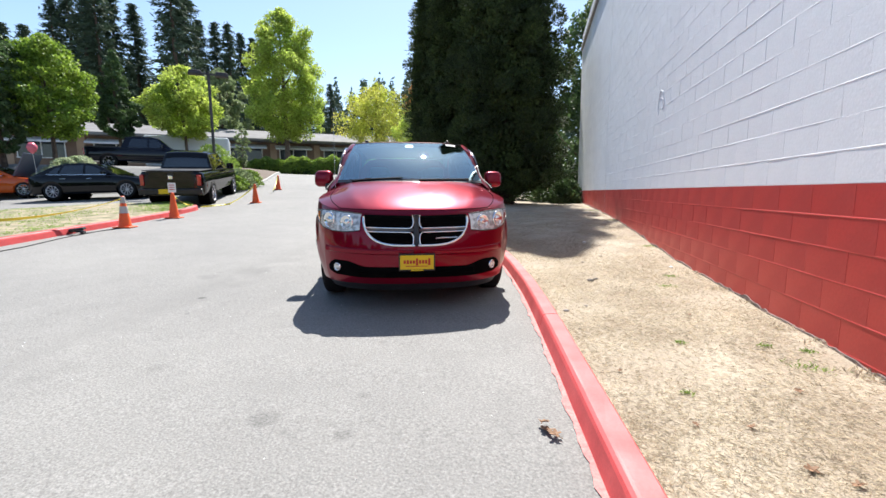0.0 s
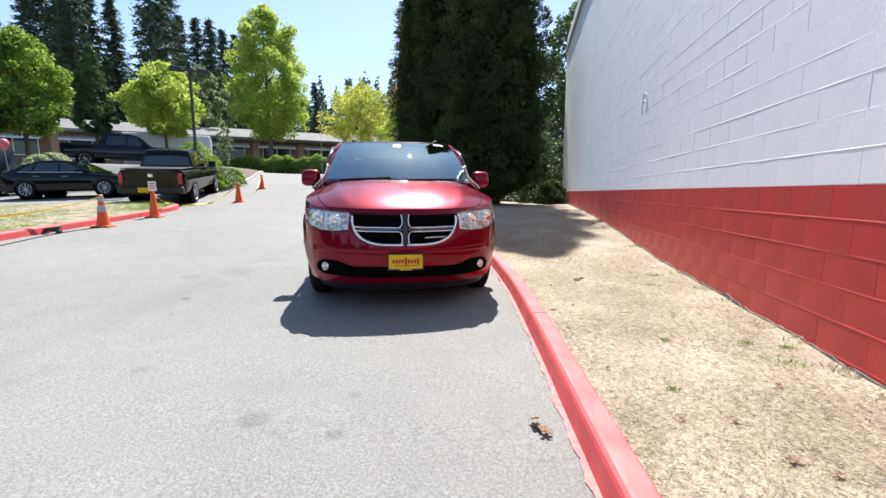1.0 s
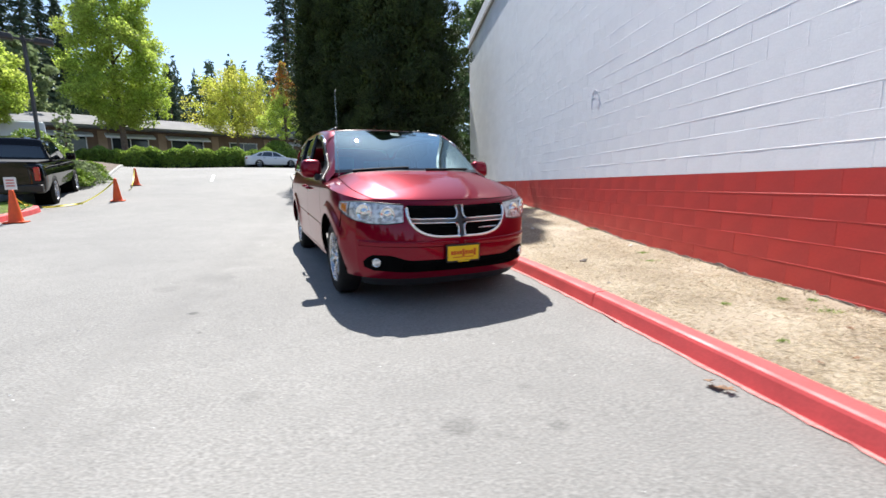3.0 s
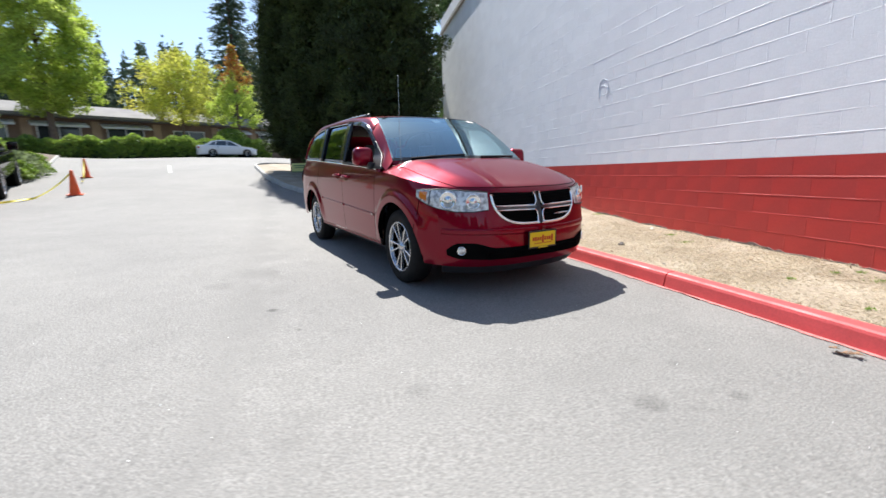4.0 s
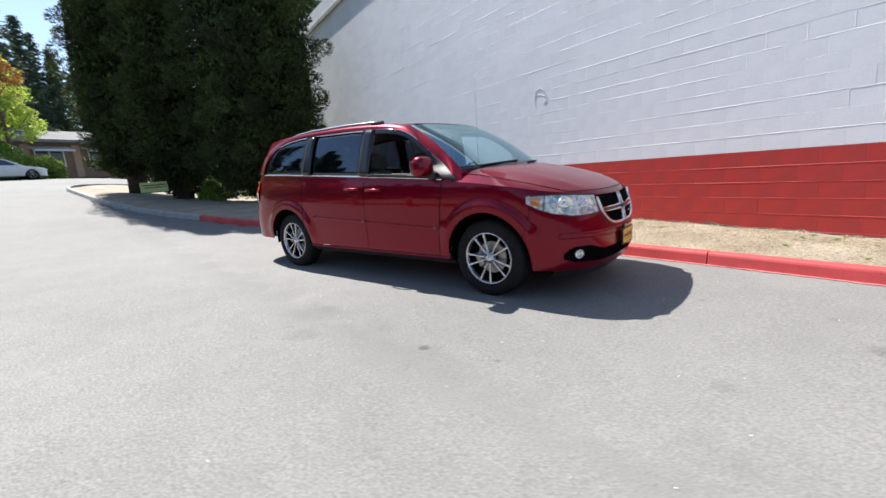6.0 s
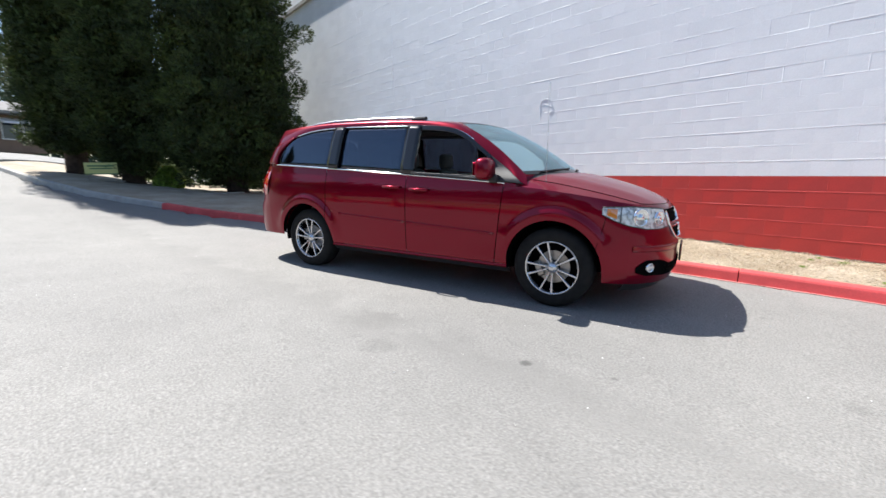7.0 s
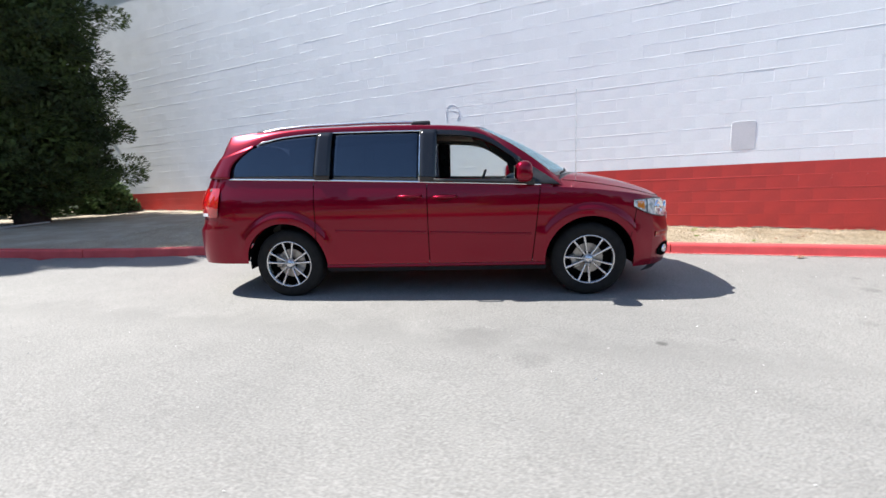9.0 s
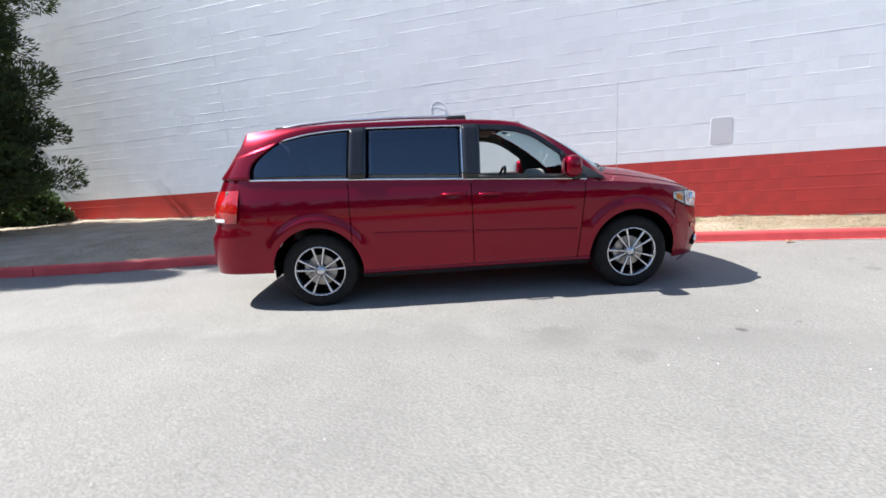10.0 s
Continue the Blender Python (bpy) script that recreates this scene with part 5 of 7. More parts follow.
def broadleaf(at, height, width, material, label, seed, leaves=9000, size=0.2, base=0.28, shape="round", clumps=90, group="", second=None, category="tree", wisps=0):
    """Trunk, limbs, and a crown of rounded clumps of leaves with gaps between them."""
    rng = np.random.default_rng(seed)
    root = thing("tree", label, category, Matrix.Translation(at), group)
    part("trunk", limbs((0, 0, 0), height, width * 0.38, 11, max(0.07, height * 0.017), rng, base), BARK, root, smooth=True)
    f = (np.arange(clumps) + rng.uniform(0, 1, clumps)) / clumps
    f = f ** 1.1
    r = np.interp(f, [p[0] for p in CROWNS[shape]], [p[1] for p in CROWNS[shape]])
    a = np.arange(clumps) * 2.39996 + rng.uniform(-0.5, 0.5, clumps)
    lobes = 1 + 0.2 * np.sin(a * 3 + f * 9 + seed) + 0.16 * np.sin(a * 5 - f * 14)
    lump = width * rng.uniform(0.07, 0.125, clumps) * (0.55 + 0.45 * r)
    rad = np.maximum(r * width * 0.5 * lobes - lump * 0.8, 0) * rng.uniform(0.3, 1.0, clumps) ** 0.45
    c = np.stack([rad * np.cos(a), rad * np.sin(a), height * (base + (1 - base) * f) - lump * 0.5 * f], axis=1)
    share = lump ** 2 / np.sum(lump ** 2)
    which = rng.choice(clumps, leaves, p=share)
    ball = unit(rng.normal(size=(leaves, 3))) * (rng.uniform(0.1, 1, (leaves, 1)) ** 0.5)
    p = c[which] + ball * lump[which][:, None] * np.array([1.15, 1.15, 0.8])
    ways = unit(ball * 0.8 + rng.normal(size=(leaves, 3)) * 0.6 + np.array([0, 0, -0.1]))
    if wisps:
        n = 90
        wa, wr = rng.uniform(0, math.tau, wisps), rng.uniform(0.0, 0.3, wisps) * width
        k = rng.integers(0, wisps, wisps * n)
        t = rng.uniform(0, 1, wisps * n)
        tall = (height * rng.uniform(0.1, 0.24, wisps))[k]
        wx = np.stack([wr[k] * np.cos(wa[k]) * (1 + 0.25 * t), wr[k] * np.sin(wa[k]) * (1 + 0.25 * t), height * 0.86 - wr[k] * 0.7 + t * tall], axis=1)
        p = np.concatenate([p, wx + rng.normal(size=wx.shape) * 0.11])
        ways = np.concatenate([ways, unit(rng.normal(size=wx.shape) + np.array([0, 0, 0.8]))])
    q = leaf_quads(p, ways, size, size * 0.78, rng)
    if second is not None:
        up = (p[:, 2] > height * (second[1] + 0.1 * np.sin(3 * np.arctan2(p[:, 1], p[:, 0])))) & (rng.uniform(size=len(p)) < 0.8)
        quads("crown_top", q[up], second[0], root, second[2])
        q = q[~up]
    quads("crown", q, material, root)
    return root


def column_conifer(at, height, radius, seed, boughs, foot=0.06, flare=4.0):
    """A dense tall conifer: tiers of boughs that dip and turn up, each ending in soft rounded plumes of short sprays."""
    rng = np.random.default_rng(seed)
    root = thing("conifer", "tall dark green columnar conifer with dense shaggy foliage", "tree", Matrix.Translation(at), "columnar conifers")
    part("trunk", tube([(0, 0, -0.3), (0, 0, height * 0.15), (0, 0, height * 0.5), (0, 0, height * 0.96)], 0.3, 10, [0.36, 0.28, 0.2, 0.03]), SHADED_BARK, root, smooth=True)

    def girth(f):
        return radius * np.clip(1 - f ** 2.5, 0, 1) ** 0.83 * np.clip(0.55 + (f - foot) * flare, 0, 1)
    f = foot + (0.985 - foot) * ((np.arange(boughs) + rng.uniform(0, 1, boughs)) / boughs)
    f = f + 0.006 * np.sin(f * 90)
    a = np.arange(boughs) * 2.39996 + rng.uniform(-0.45, 0.45, boughs)
    reach = girth(f) * rng.uniform(0.74, 1.1, boughs) * (1 + 0.07 * np.sin(a * 2 + f * 21) + 0.05 * np.sin(f * 55))
    # plumes along the outer part of each bough
    per = 3
    k = np.repeat(np.arange(boughs), per)
    t = np.tile(np.linspace(0.5, 1.0, per), boughs) + rng.uniform(-0.1, 0.04, boughs * per)
    turn = a[k] + rng.normal(0, 0.15, len(k)) * (1.2 - 0.3 * t)
    size = (0.30 + 0.30 * rng.uniform(0, 1, len(k)) ** 1.5) * (0.55 + 0.45 * np.minimum(reach[k] / 1.5, 1))
    r = np.maximum(reach[k] * t - size * 0.7, 0.02)
    z = f[k] * height - 0.30 * reach[k] * t + 0.34 * reach[k] * np.maximum(t - 0.55, 0) ** 1.2 + rng.normal(0, 0.07, len(k))
    c = np.stack([r * np.cos(turn), r * np.sin(turn), np.maximum(z, 0.35)], axis=1)
    # boughs stay clear of the building
    room = WALL_X - 1.0 - at[0]
    c[:, 0] = np.where(c[:, 0] > room, room + 0.3 * (c[:, 0] - room), c[:, 0])
    sprays = 300
    j = np.repeat(np.arange(len(k)), sprays)
    ball = unit(rng.normal(size=(len(j), 3))) * rng.uniform(0.3, 1, (len(j), 1)) ** 0.4
    p = c[j] + ball * size[j][:, None] * np.array([1.0, 1.0, 0.72])
    out = np.stack([np.cos(turn[j]), np.sin(turn[j]), np.full(len(j), 0.7)], axis=1)
    ways = unit(out * 0.4 + ball * 0.9 + rng.normal(size=(len(j), 3)) * 0.3)
    q = leaf_quads(p, ways, 0.115, 0.034, rng)
    # dim inner twigs behind the plumes
    n_i = boughs * 150
    f2, a2 = rng.uniform(foot, 0.96, n_i), rng.uniform(0, math.tau, n_i)
    r2 = girth(f2) * np.sqrt(rng.uniform(0.08, 0.5, n_i))
    p2 = np.stack([r2 * np.cos(a2), r2 * np.sin(a2), np.maximum(f2 * height - 0.2 * r2, 0.2)], axis=1)
    q2 = leaf_quads(p2, unit(rng.normal(size=(n_i, 3)) + np.array([0, 0, 0.4])), 0.2, 0.07, rng)
    quads("foliage", np.concatenate([q, q2]), SEQUOIA, root)
    return root


def verge_at(x, y):
    return (x, y, verge(x, y) - 0.03)


column_conifer(verge_at(-1.2, 17.3), 14.6, 2.6, 11, 310, 0.05, 6.0)
column_conifer(verge_at(-3.75, 19.7), 12.3, 1.65, 12, 180, 0.05)
column_conifer(verge_at(-5.1, 22.0), 13.0, 1.95, 13, 190, 0.07, 2.4)


def fir(at, height, width, seed, material):
    """A forest fir: whorls of drooping boughs on a straight trunk, thin and ragged towards the top."""
    rng = np.random.default_rng(seed)
    q = []
    n = int(height * 1.7)
    for k in range(n):
        f = 0.12 + 0.87 * k / n
        reach = width * 0.5 * (1 - f) ** 0.8 * rng.uniform(0.75, 1.2) + 0.25
        for b in range(7):
            a = rng.uniform(0, math.tau)
            m = int(10 + reach * 7)
            t = rng.uniform(0.15, 1.0, m)
            r = reach * t * rng.uniform(0.8, 1.15)
            c = np.stack([r * np.cos(a), r * np.sin(a), f * height - 0.28 * r + 0.09 * r * t + rng.normal(0, 0.12, m)], axis=1)
            c[:, :2] += rng.normal(0, 0.16, (m, 2)) * (0.4 + t[:, None])
            w = unit(np.stack([np.cos(a) * np.ones(m), np.sin(a) * np.ones(m), -0.35 * np.ones(m)], axis=1) + rng.normal(size=(m, 3)) * 0.5)
            q.append(leaf_quads(c, w, 0.7, 0.17, rng))
    root = thing("fir_tree", "tall dark forest fir with drooping boughs", "tree", Matrix.Translation(at), "far firs")
    part("trunk", tube([(0, 0, -0.5), (0, 0, height * 0.5), (0, 0, height * 0.98)], 0.3, 7, [height * 0.013, height * 0.008, 0.03]), BARK, root)
    quads("foliage", np.concatenate(q), material, root)
    return root


def bearing(deg, dist):
    """A place by its bearing from the road's lower end: degrees to the left of the wall's line."""
    a = radians(deg)
    return -math.sin(a) * dist, math.cos(a) * dist


first = [fir((0, 0, 0), 34, 9.0, 21, FIR), fir((0, 0, 0), 30, 7.5, 22, FIR), fir((0, 0, 0), 26, 8.0, 23, FIR)]
FIRS = [(63.9, 95, 0, 0.9), (60.9, 90, 0, 0.85), (57.7, 90, 0, 0.72), (56.6, 92, 1, 0.82), (55.2, 96, 2, 1.0), (54.2, 100, 1, 0.85), (53.1, 92, 0, 0.88),
           (51.8, 94, 0, 1.0), (50.7, 90, 1, 1.15), (49.7, 88, 0, 1.05), (48.4, 92, 1, 1.1), (46.6, 95, 1, 1.08), (43.1, 84, 0, 1.12), (42.0, 88, 0, 1.15), (40.7, 92, 1, 1.02), (39.0, 94, 0, 0.92), (37.7, 90, 1, 1.0), (36.5, 96, 0, 0.9), (35.2, 96, 1, 1.0),
           (33.9, 104, 2, 0.8), (32.5, 106, 2, 0.7), (27.7, 112, 2, 0.72), (26.5, 106, 1, 0.82), (25.5, 112, 2, 0.7), (24.1, 112, 2, 0.62), (22.3, 112, 1, 0.55), (20.4, 112, 2, 0.6), (18.6, 112, 2, 0.62), (14.6, 66, 0, 0.92), (14.1, 80, 1, 0.62), (13.0, 86, 1, 0.8), (11.8, 90, 2, 0.85), (10.9, 88, 1, 0.85), (9.9, 92, 0, 0.72), (8.8, 92, 1, 0.75), (5.8, 92, 2, 0.7)]
for k, (deg, dist, which, s) in enumerate(FIRS):
    x, y = bearing(deg, dist)
    m = Matrix.Translation((x, y, land(x, y) - 1.0)) @ Matrix.Rotation(k * 1.7, 4, "Z")
    ob = copy_thing(first[which], m)
    ob.scale = (s * 1.12, s * 1.12, s)
for ob, (x, y) in zip(first, (bearing(84, 95), bearing(88, 92), bearing(93, 96))):
    ob.matrix_basis = Matrix.Translation((x, y, land(x, y) - 1.0))

# woods behind everything, too far and too thick to count
rng = np.random.default_rng(40)
n = 110000
ang, dist = np.radians(rng.uniform(-12, 120, n)), rng.uniform(118, 140, n)
hgt = rng.uniform(0, 1, n) * (19 + 6 * (1 - np.abs(2 * ((ang / 0.031) % 1) - 1)) + 5 * (1 - np.abs(2 * ((ang / 0.053) % 1) - 1)) + 2 * np.sin(ang * 23))
c = np.stack([-np.sin(ang) * dist, np.cos(ang) * dist, 3.5 + hgt], axis=1)
tagged(quads("far_woods", leaf_quads(c, unit(rng.normal(size=(n, 3)) + np.array([0, 0, 0.8])), 1.35, 0.55, rng), FIR), "dark band of far mixed woods", "woods", kind="stuff")
# Leaf belt added out of view, for the van's paint to reflect.
n = 42000
ang, dist = np.radians(rng.uniform(100, 330, n)), rng.uniform(38, 46, n)
hgt = rng.uniform(0, 1, n) ** 0.8 * (6 + 1.6 * np.sin(ang * 19) + 1.2 * np.sin(ang * 47))
c = np.stack([-np.sin(ang) * dist, np.cos(ang) * dist, hgt], axis=1)
tagged(quads("tree_belt", leaf_quads(c, unit(rng.normal(size=(n, 3))), 1.0, 0.7, rng), DARKGREEN), "unseen belt of trees added for reflections", "woods", kind="stuff")


def on_land(deg, dist, lift=0.0):
    x, y = bearing(deg, dist)
    return (x, y, land(x, y) + lift)

# ---- the far side: cars ----
SILVER_RIM = mat("bright_silver_rim", (0.72, 0.72, 0.74), (0.66, 0.66, 0.68), rough=0.3, metal=0.2)
car(SEDAN, parked(-16.7, 15.3, -70), CAR_BLACK, "black saloon car with bright alloy wheels", "car", rim=SILVER_RIM)
car(PICKUP, parked(-14.2, 16.5, 27), CAR_BLACK, "black crew cab pickup with red tail lamps", "pickup", truck=True)
car(PICKUP, parked(-21.9, 23.3, -55), CAR_NAVY, "dark blue pickup parked on the terrace", "pickup", truck=True)
car(SEDAN, parked(-10.75, 37.3, -65) @ Matrix.Scale(0.87, 4), CAR_WHITE, "white saloon car at the far street", "car")
coupe = car(SEDAN, parked(-22.9, 15.65, -62), CAR_ORANGE, "orange coupe with its bonnet raised", "car")
lid = part("raised_bonnet", box((1.15, 1.4, 0.04), (-0.575, 0, 0), 0.015), CAR_GREYBLUE, coupe, "blue grey raised bonnet")
lid.matrix_basis = Matrix.Translation((0.42, 0, 0.96)) @ pose(0, 0, 0, 0, 62, 0)

# ---- trees of the car park ----
def tree_at(deg, dist, height, width, material, label, seed, **more):
    at = on_land(deg, dist)
    return broadleaf((at[0], at[1], at[2] - 0.05), height, width, material, label, seed, **more)


tree_at(54.0, 31, 6.7, 4.3, MIDGREEN, "green broadleaf tree with a rounded crown", 51, leaves=22000, size=0.14, base=0.24, clumps=130)
tree_at(57.6, 30, 6.6, 2.6, DARKGREEN, "dark green tree at the car park", 52, leaves=13000, size=0.13, base=0.12, shape="oval")
tree_at(60.7, 30, 6.6, 3.6, DARKGREEN, "dark green tree at the car park", 53, leaves=6000, size=0.2, base=0.12)
tree_at(48.7, 34.5, 7.4, 2.5, DARKGREEN, "narrow dark green ornamental tree", 54, leaves=15000, size=0.13, base=0.3, shape="drop")
tree_at(42.7, 36, 7.4, 5.2, LIME, "lime green young street tree", 55, leaves=20000, size=0.15, base=0.36, clumps=120, shape="egg")
tree_at(31.9, 50, 17.3, 8.2, LIME, "tall lime green tree with a pointed crown", 56, leaves=46000, size=0.2, base=0.24, shape="egg", clumps=240)
tree_at(21.0, 52, 10.6, 9.0, YELLOW, "yellowing street tree with thin top twigs", 57, leaves=13000, size=0.19, base=0.38, clumps=110, shape="egg", wisps=16)
tree_at(38.9, 62, 13.5, 7.0, OLIVE, "grey green tree before the woods", 58, leaves=8000, size=0.45, base=0.1)
tree_at(37.0, 38, 3.9, 1.5, OLIVE, "small thin grey green tree", 59, leaves=600, size=0.2, base=0.2, clumps=40)
x, y = -12.4, 44.0
broadleaf((x, y, land(x, y)), 10.0, 4.9, LIME, "young tree turning orange at its top", 60, leaves=9500, size=0.15, base=0.3, shape="cone", second=(AUTUMN, 0.66, "orange top leaves"))
x, y = 3.2, 24.5
broadleaf((x, y, verge(x, y)), 10.5, 6.4, DARKGREEN, "green tree behind the building's corner", 61, leaves=16000, size=0.2, base=0.04)


def bush(at, w, h, material, label, seed, leaves=2500, size=0.12):
    rng = np.random.default_rng(seed)
    root = thing("bush", label, "bush", Matrix.Translation(at))
    part("stem", limbs((0, 0, 0), h * 0.8, w * 0.4, 7, 0.02, rng, 0.05), BARK, root)
    a, f = rng.uniform(0, math.tau, leaves), rng.uniform(0.02, 1, leaves)
    r = w * 0.5 * np.sqrt(np.clip(1 - (f * 0.97) ** 2.2, 0, 1)) * np.sqrt(rng.uniform(0.25, 1, leaves)) * (1 + 0.2 * np.sin(a * 4 + f * 7 + seed))
    p = np.stack([r * np.cos(a), r * np.sin(a), f * h], axis=1)
    quads("leaves", leaf_quads(p, unit(p * np.array([1, 1, 0.6]) + rng.normal(size=(leaves, 3)) * 0.5 * w), size, size * 0.6, rng), material, root)
    return root


# Bank shrubs; some are added in place of shadow under the terrace truck.
for k, (deg, d, w, h) in enumerate(((51.3, 27.4, 1.3, 0.4), (49.8, 27.4, 1.4, 0.45), (48.2, 27.2, 1.4, 0.45), (46.7, 27.2, 1.4, 0.4), (45.4, 27.2, 1.4, 0.45), (43.7, 27.2, 1.5, 0.5))):
    bush(on_land(deg, d, -0.03), w, h, MIDGREEN, "low green shrub added on the bank", 170 + k, 1600)
BLOSSOM = mat("pale_shrub_leaves", (0.34, 0.42, 0.22), (0.52, 0.56, 0.40), rough=0.7, scale=1.5, isle=0.4, translucent=0.45)
for k, (deg, d, w, h) in enumerate(((55.1, 27.6, 1.7, 1.1), (54.2, 28.0, 1.8, 1.3), (53.2, 28.4, 1.7, 1.2), (52.2, 28.6, 1.5, 0.9))):
    bush(on_land(deg, d, -0.03), w, h, BLOSSOM, "pale leaved shrub behind the parked cars", 70 + k, 2600)
for k, (deg, d, w, h, mt) in enumerate(((39.3, 25.5, 2.2, 1.5, HEDGE), (37.7, 24.0, 1.6, 0.9, OLIVE), (36.7, 25.2, 1.5, 0.8, HEDGE), (38.5, 22.8, 1.5, 0.7, HEDGE), (40.1, 27.5, 2.4, 1.9, HEDGE))):
    bush(on_land(deg, d, 0.08), w, h, mt, "light green shrub in a kerbed bed", 80 + k, 2200)
for k, (x, y, w, h, mt) in enumerate(((0.6, 19.6, 1.9, 1.3, DARKGREEN), (1.15, 18.4, 1.3, 1.0, DARKGREEN), (-0.4, 21.6, 2.4, 1.6, DARKGREEN), (-2.4, 21.5, 1.5, 1.0, OLIVE), (-2.9, 18.9, 0.8, 0.7, HEDGE))):
    bush((x, y, verge(x, y) - 0.05), w, h, mt, "low dark shrub under the conifers", 90 + k, 3200)


def hedge(line, width, height, seed, label):
    rng = np.random.default_rng(seed)
    n = 1500 * int(sum(math.dist(a, b) for a, b in zip(line, line[1:])))
    cum = np.concatenate([[0], np.cumsum([math.dist(a, b) for a, b in zip(line, line[1:])])])
    s = rng.uniform(0, cum[-1], n)
    xs, ys = np.interp(s, cum, [p[0] for p in line]), np.interp(s, cum, [p[1] for p in line])
    a = rng.uniform(0, math.pi, n)
    r = np.sqrt(rng.uniform(0.55, 1, n)) * (1 + 0.1 * np.sin(s * 2.1) + 0.07 * np.sin(s * 5.3))
    off, up = np.cos(a) * r * width / 2, np.sin(a) ** 0.6 * r * height
    way = np.array([line[-1][0] - line[0][0], line[-1][1] - line[0][1]])
    way = way / np.linalg.norm(way)
    px, py = xs - way[1] * off, ys + way[0] * off
    z = np.array([land(u, v) for u, v in zip(px, py)]) + up
    root = thing("hedge", label, "hedge")
    part("branch_core", tube([(p[0], p[1], land(p[0], p[1]) + height * 0.35) for p in line], width * 0.3, 8), DARKGREEN, root)
    p = np.stack([px, py, z], axis=1)
    out = np.stack([-way[1] * np.cos(a), way[0] * np.cos(a), np.sin(a)], axis=1)
    quads("leaves", leaf_quads(p, unit(out + rng.normal(size=(n, 3)) * 0.7), 0.2, 0.14, rng), HEDGE, root)


hedge([(-27, 33.8), (-20.3, 33.9), (-16.5, 35.2), (-14.8, 36.9), (-12.0, 39.4), (-9.6, 41.5)], 1.7, 1.45, 33, "clipped bright green hedge along the far street")
bush((-12.6, 41.2, land(-12.6, 41.2)), 3.2, 2.4, HEDGE, "round clipped shrub behind the hedge", 96, 4000, 0.18)

# ---- low building across the street ----
ROOFING = mat("grey_roofing", (0.15, 0.147, 0.145), (0.20, 0.196, 0.192), rough=0.9, scale=0.8, fine=0.1, bump=0.3, bump_scale=20)
TAN_SIDING = mat("tan_siding", (0.33, 0.22, 0.145), (0.40, 0.28, 0.19), rough=0.85, scale=1.0, fine=0.08)
# Half as bright as the tan siding: the wall's shade is put in.
SHADED_SIDING = mat("shaded_brown_siding", (0.16, 0.10, 0.07), (0.20, 0.13, 0.09), rough=0.85, scale=1.0, fine=0.08)
CANVAS = mat("white_canvas", (0.85, 0.86, 0.87), (0.78, 0.79, 0.80), rough=0.8, scale=2, translucent=0.45)
WIN_DARK = mat("dark_window_glass", (0.02, 0.025, 0.03), (0.03, 0.035, 0.04), rough=0.08, scale=1)
FRAME_WHITE = mat("white_window_frame", (0.7, 0.7, 0.68), (0.62, 0.62, 0.6), rough=0.6)


def shop_row():
    a, b = Vector((-62, 21.5, 0)), Vector((-6, 63.5, 0))
    way = (b - a).normalized()
    length = (b - a).length
    z0 = 3.75
    m = Matrix.Translation((a.x, a.y, z0)) @ Matrix.Rotation(math.atan2(way.y, way.x), 4, "Z")
    root = thing("shop_building", "long low tan building with grey roof and white awnings", "building", m)
    part("wall", box((length, 9, 3.6), (length / 2, 4.5, 1.6)), SHADED_SIDING, root)
    # roof: low pitch with deep eaves
    prof = [(-1.3, 3.25), (-1.3, 3.5), (4.5, 5.1), (10.3, 3.5), (10.3, 3.25)]
    bm = bmesh.new()
    rings = [[bm.verts.new((x, y, z)) for y, z in prof] for x in (-0.8, length + 0.8)]
    for j in range(5):
        bm.faces.new((rings[0][j], rings[0][(j + 1) % 5], rings[1][(j + 1) % 5], rings[1][j]))
    bm.faces.new(rings[0][::-1]), bm.faces.new(rings[1])
    part("roof", bm, ROOFING, root)
    part("fascia", box((length + 1.7, 0.06, 0.24), (length / 2, -1.335, 3.38), 0.01), ROOFING, root)
    rng = random.Random(9)
    x = 1.2
    k = 0
    while x < length - 4:
        w = rng.choice((2.4, 3.0, 3.6))
        win = part("window", box((w, 0.06, 1.5), (x + w / 2, -0.035, 1.75), 0.01), WIN_DARK, root)
        for dx in (0, w / 2, w):
            part("window_frame", box((0.09, 0.05, 1.6), (x + dx, -0.09, 1.75)), FRAME_WHITE, win)
        for dz in (0.97, 2.53):
            part("window_sill", box((w + 0.18, 0.07, 0.09), (x + w / 2, -0.1, dz)), FRAME_WHITE, win)
        if k % 4 != 1:
            bm = bmesh.new()
            pr = [(-0.02, 2.95), (-1.25, 2.55), (-1.25, 2.38), (-0.02, 2.8)]
            rr = [[bm.verts.new((xx, y, z)) for y, z in pr] for xx in (x - 0.5, x + w + 0.5)]
            for j in range(4):
                bm.faces.new((rr[0][j], rr[0][(j + 1) % 4], rr[1][(j + 1) % 4], rr[1][j]))
            bm.faces.new(rr[0][::-1]), bm.faces.new(rr[1])
            part("awning", bm, CANVAS, root, "white canvas awning")
        else:
            part("door", box((1.0, 0.05, 2.1), (x + w + 1.0, -0.03, 1.05), 0.01), SHADED_SIDING, root)
        part("wall_panel", box((0.7, 0.05, 3.2), (x + w + 0.35 + 0.9, -0.028, 1.5)), TAN_SIDING, root)
        x += w + rng.uniform(1.9, 2.8)
        k += 1


shop_row()

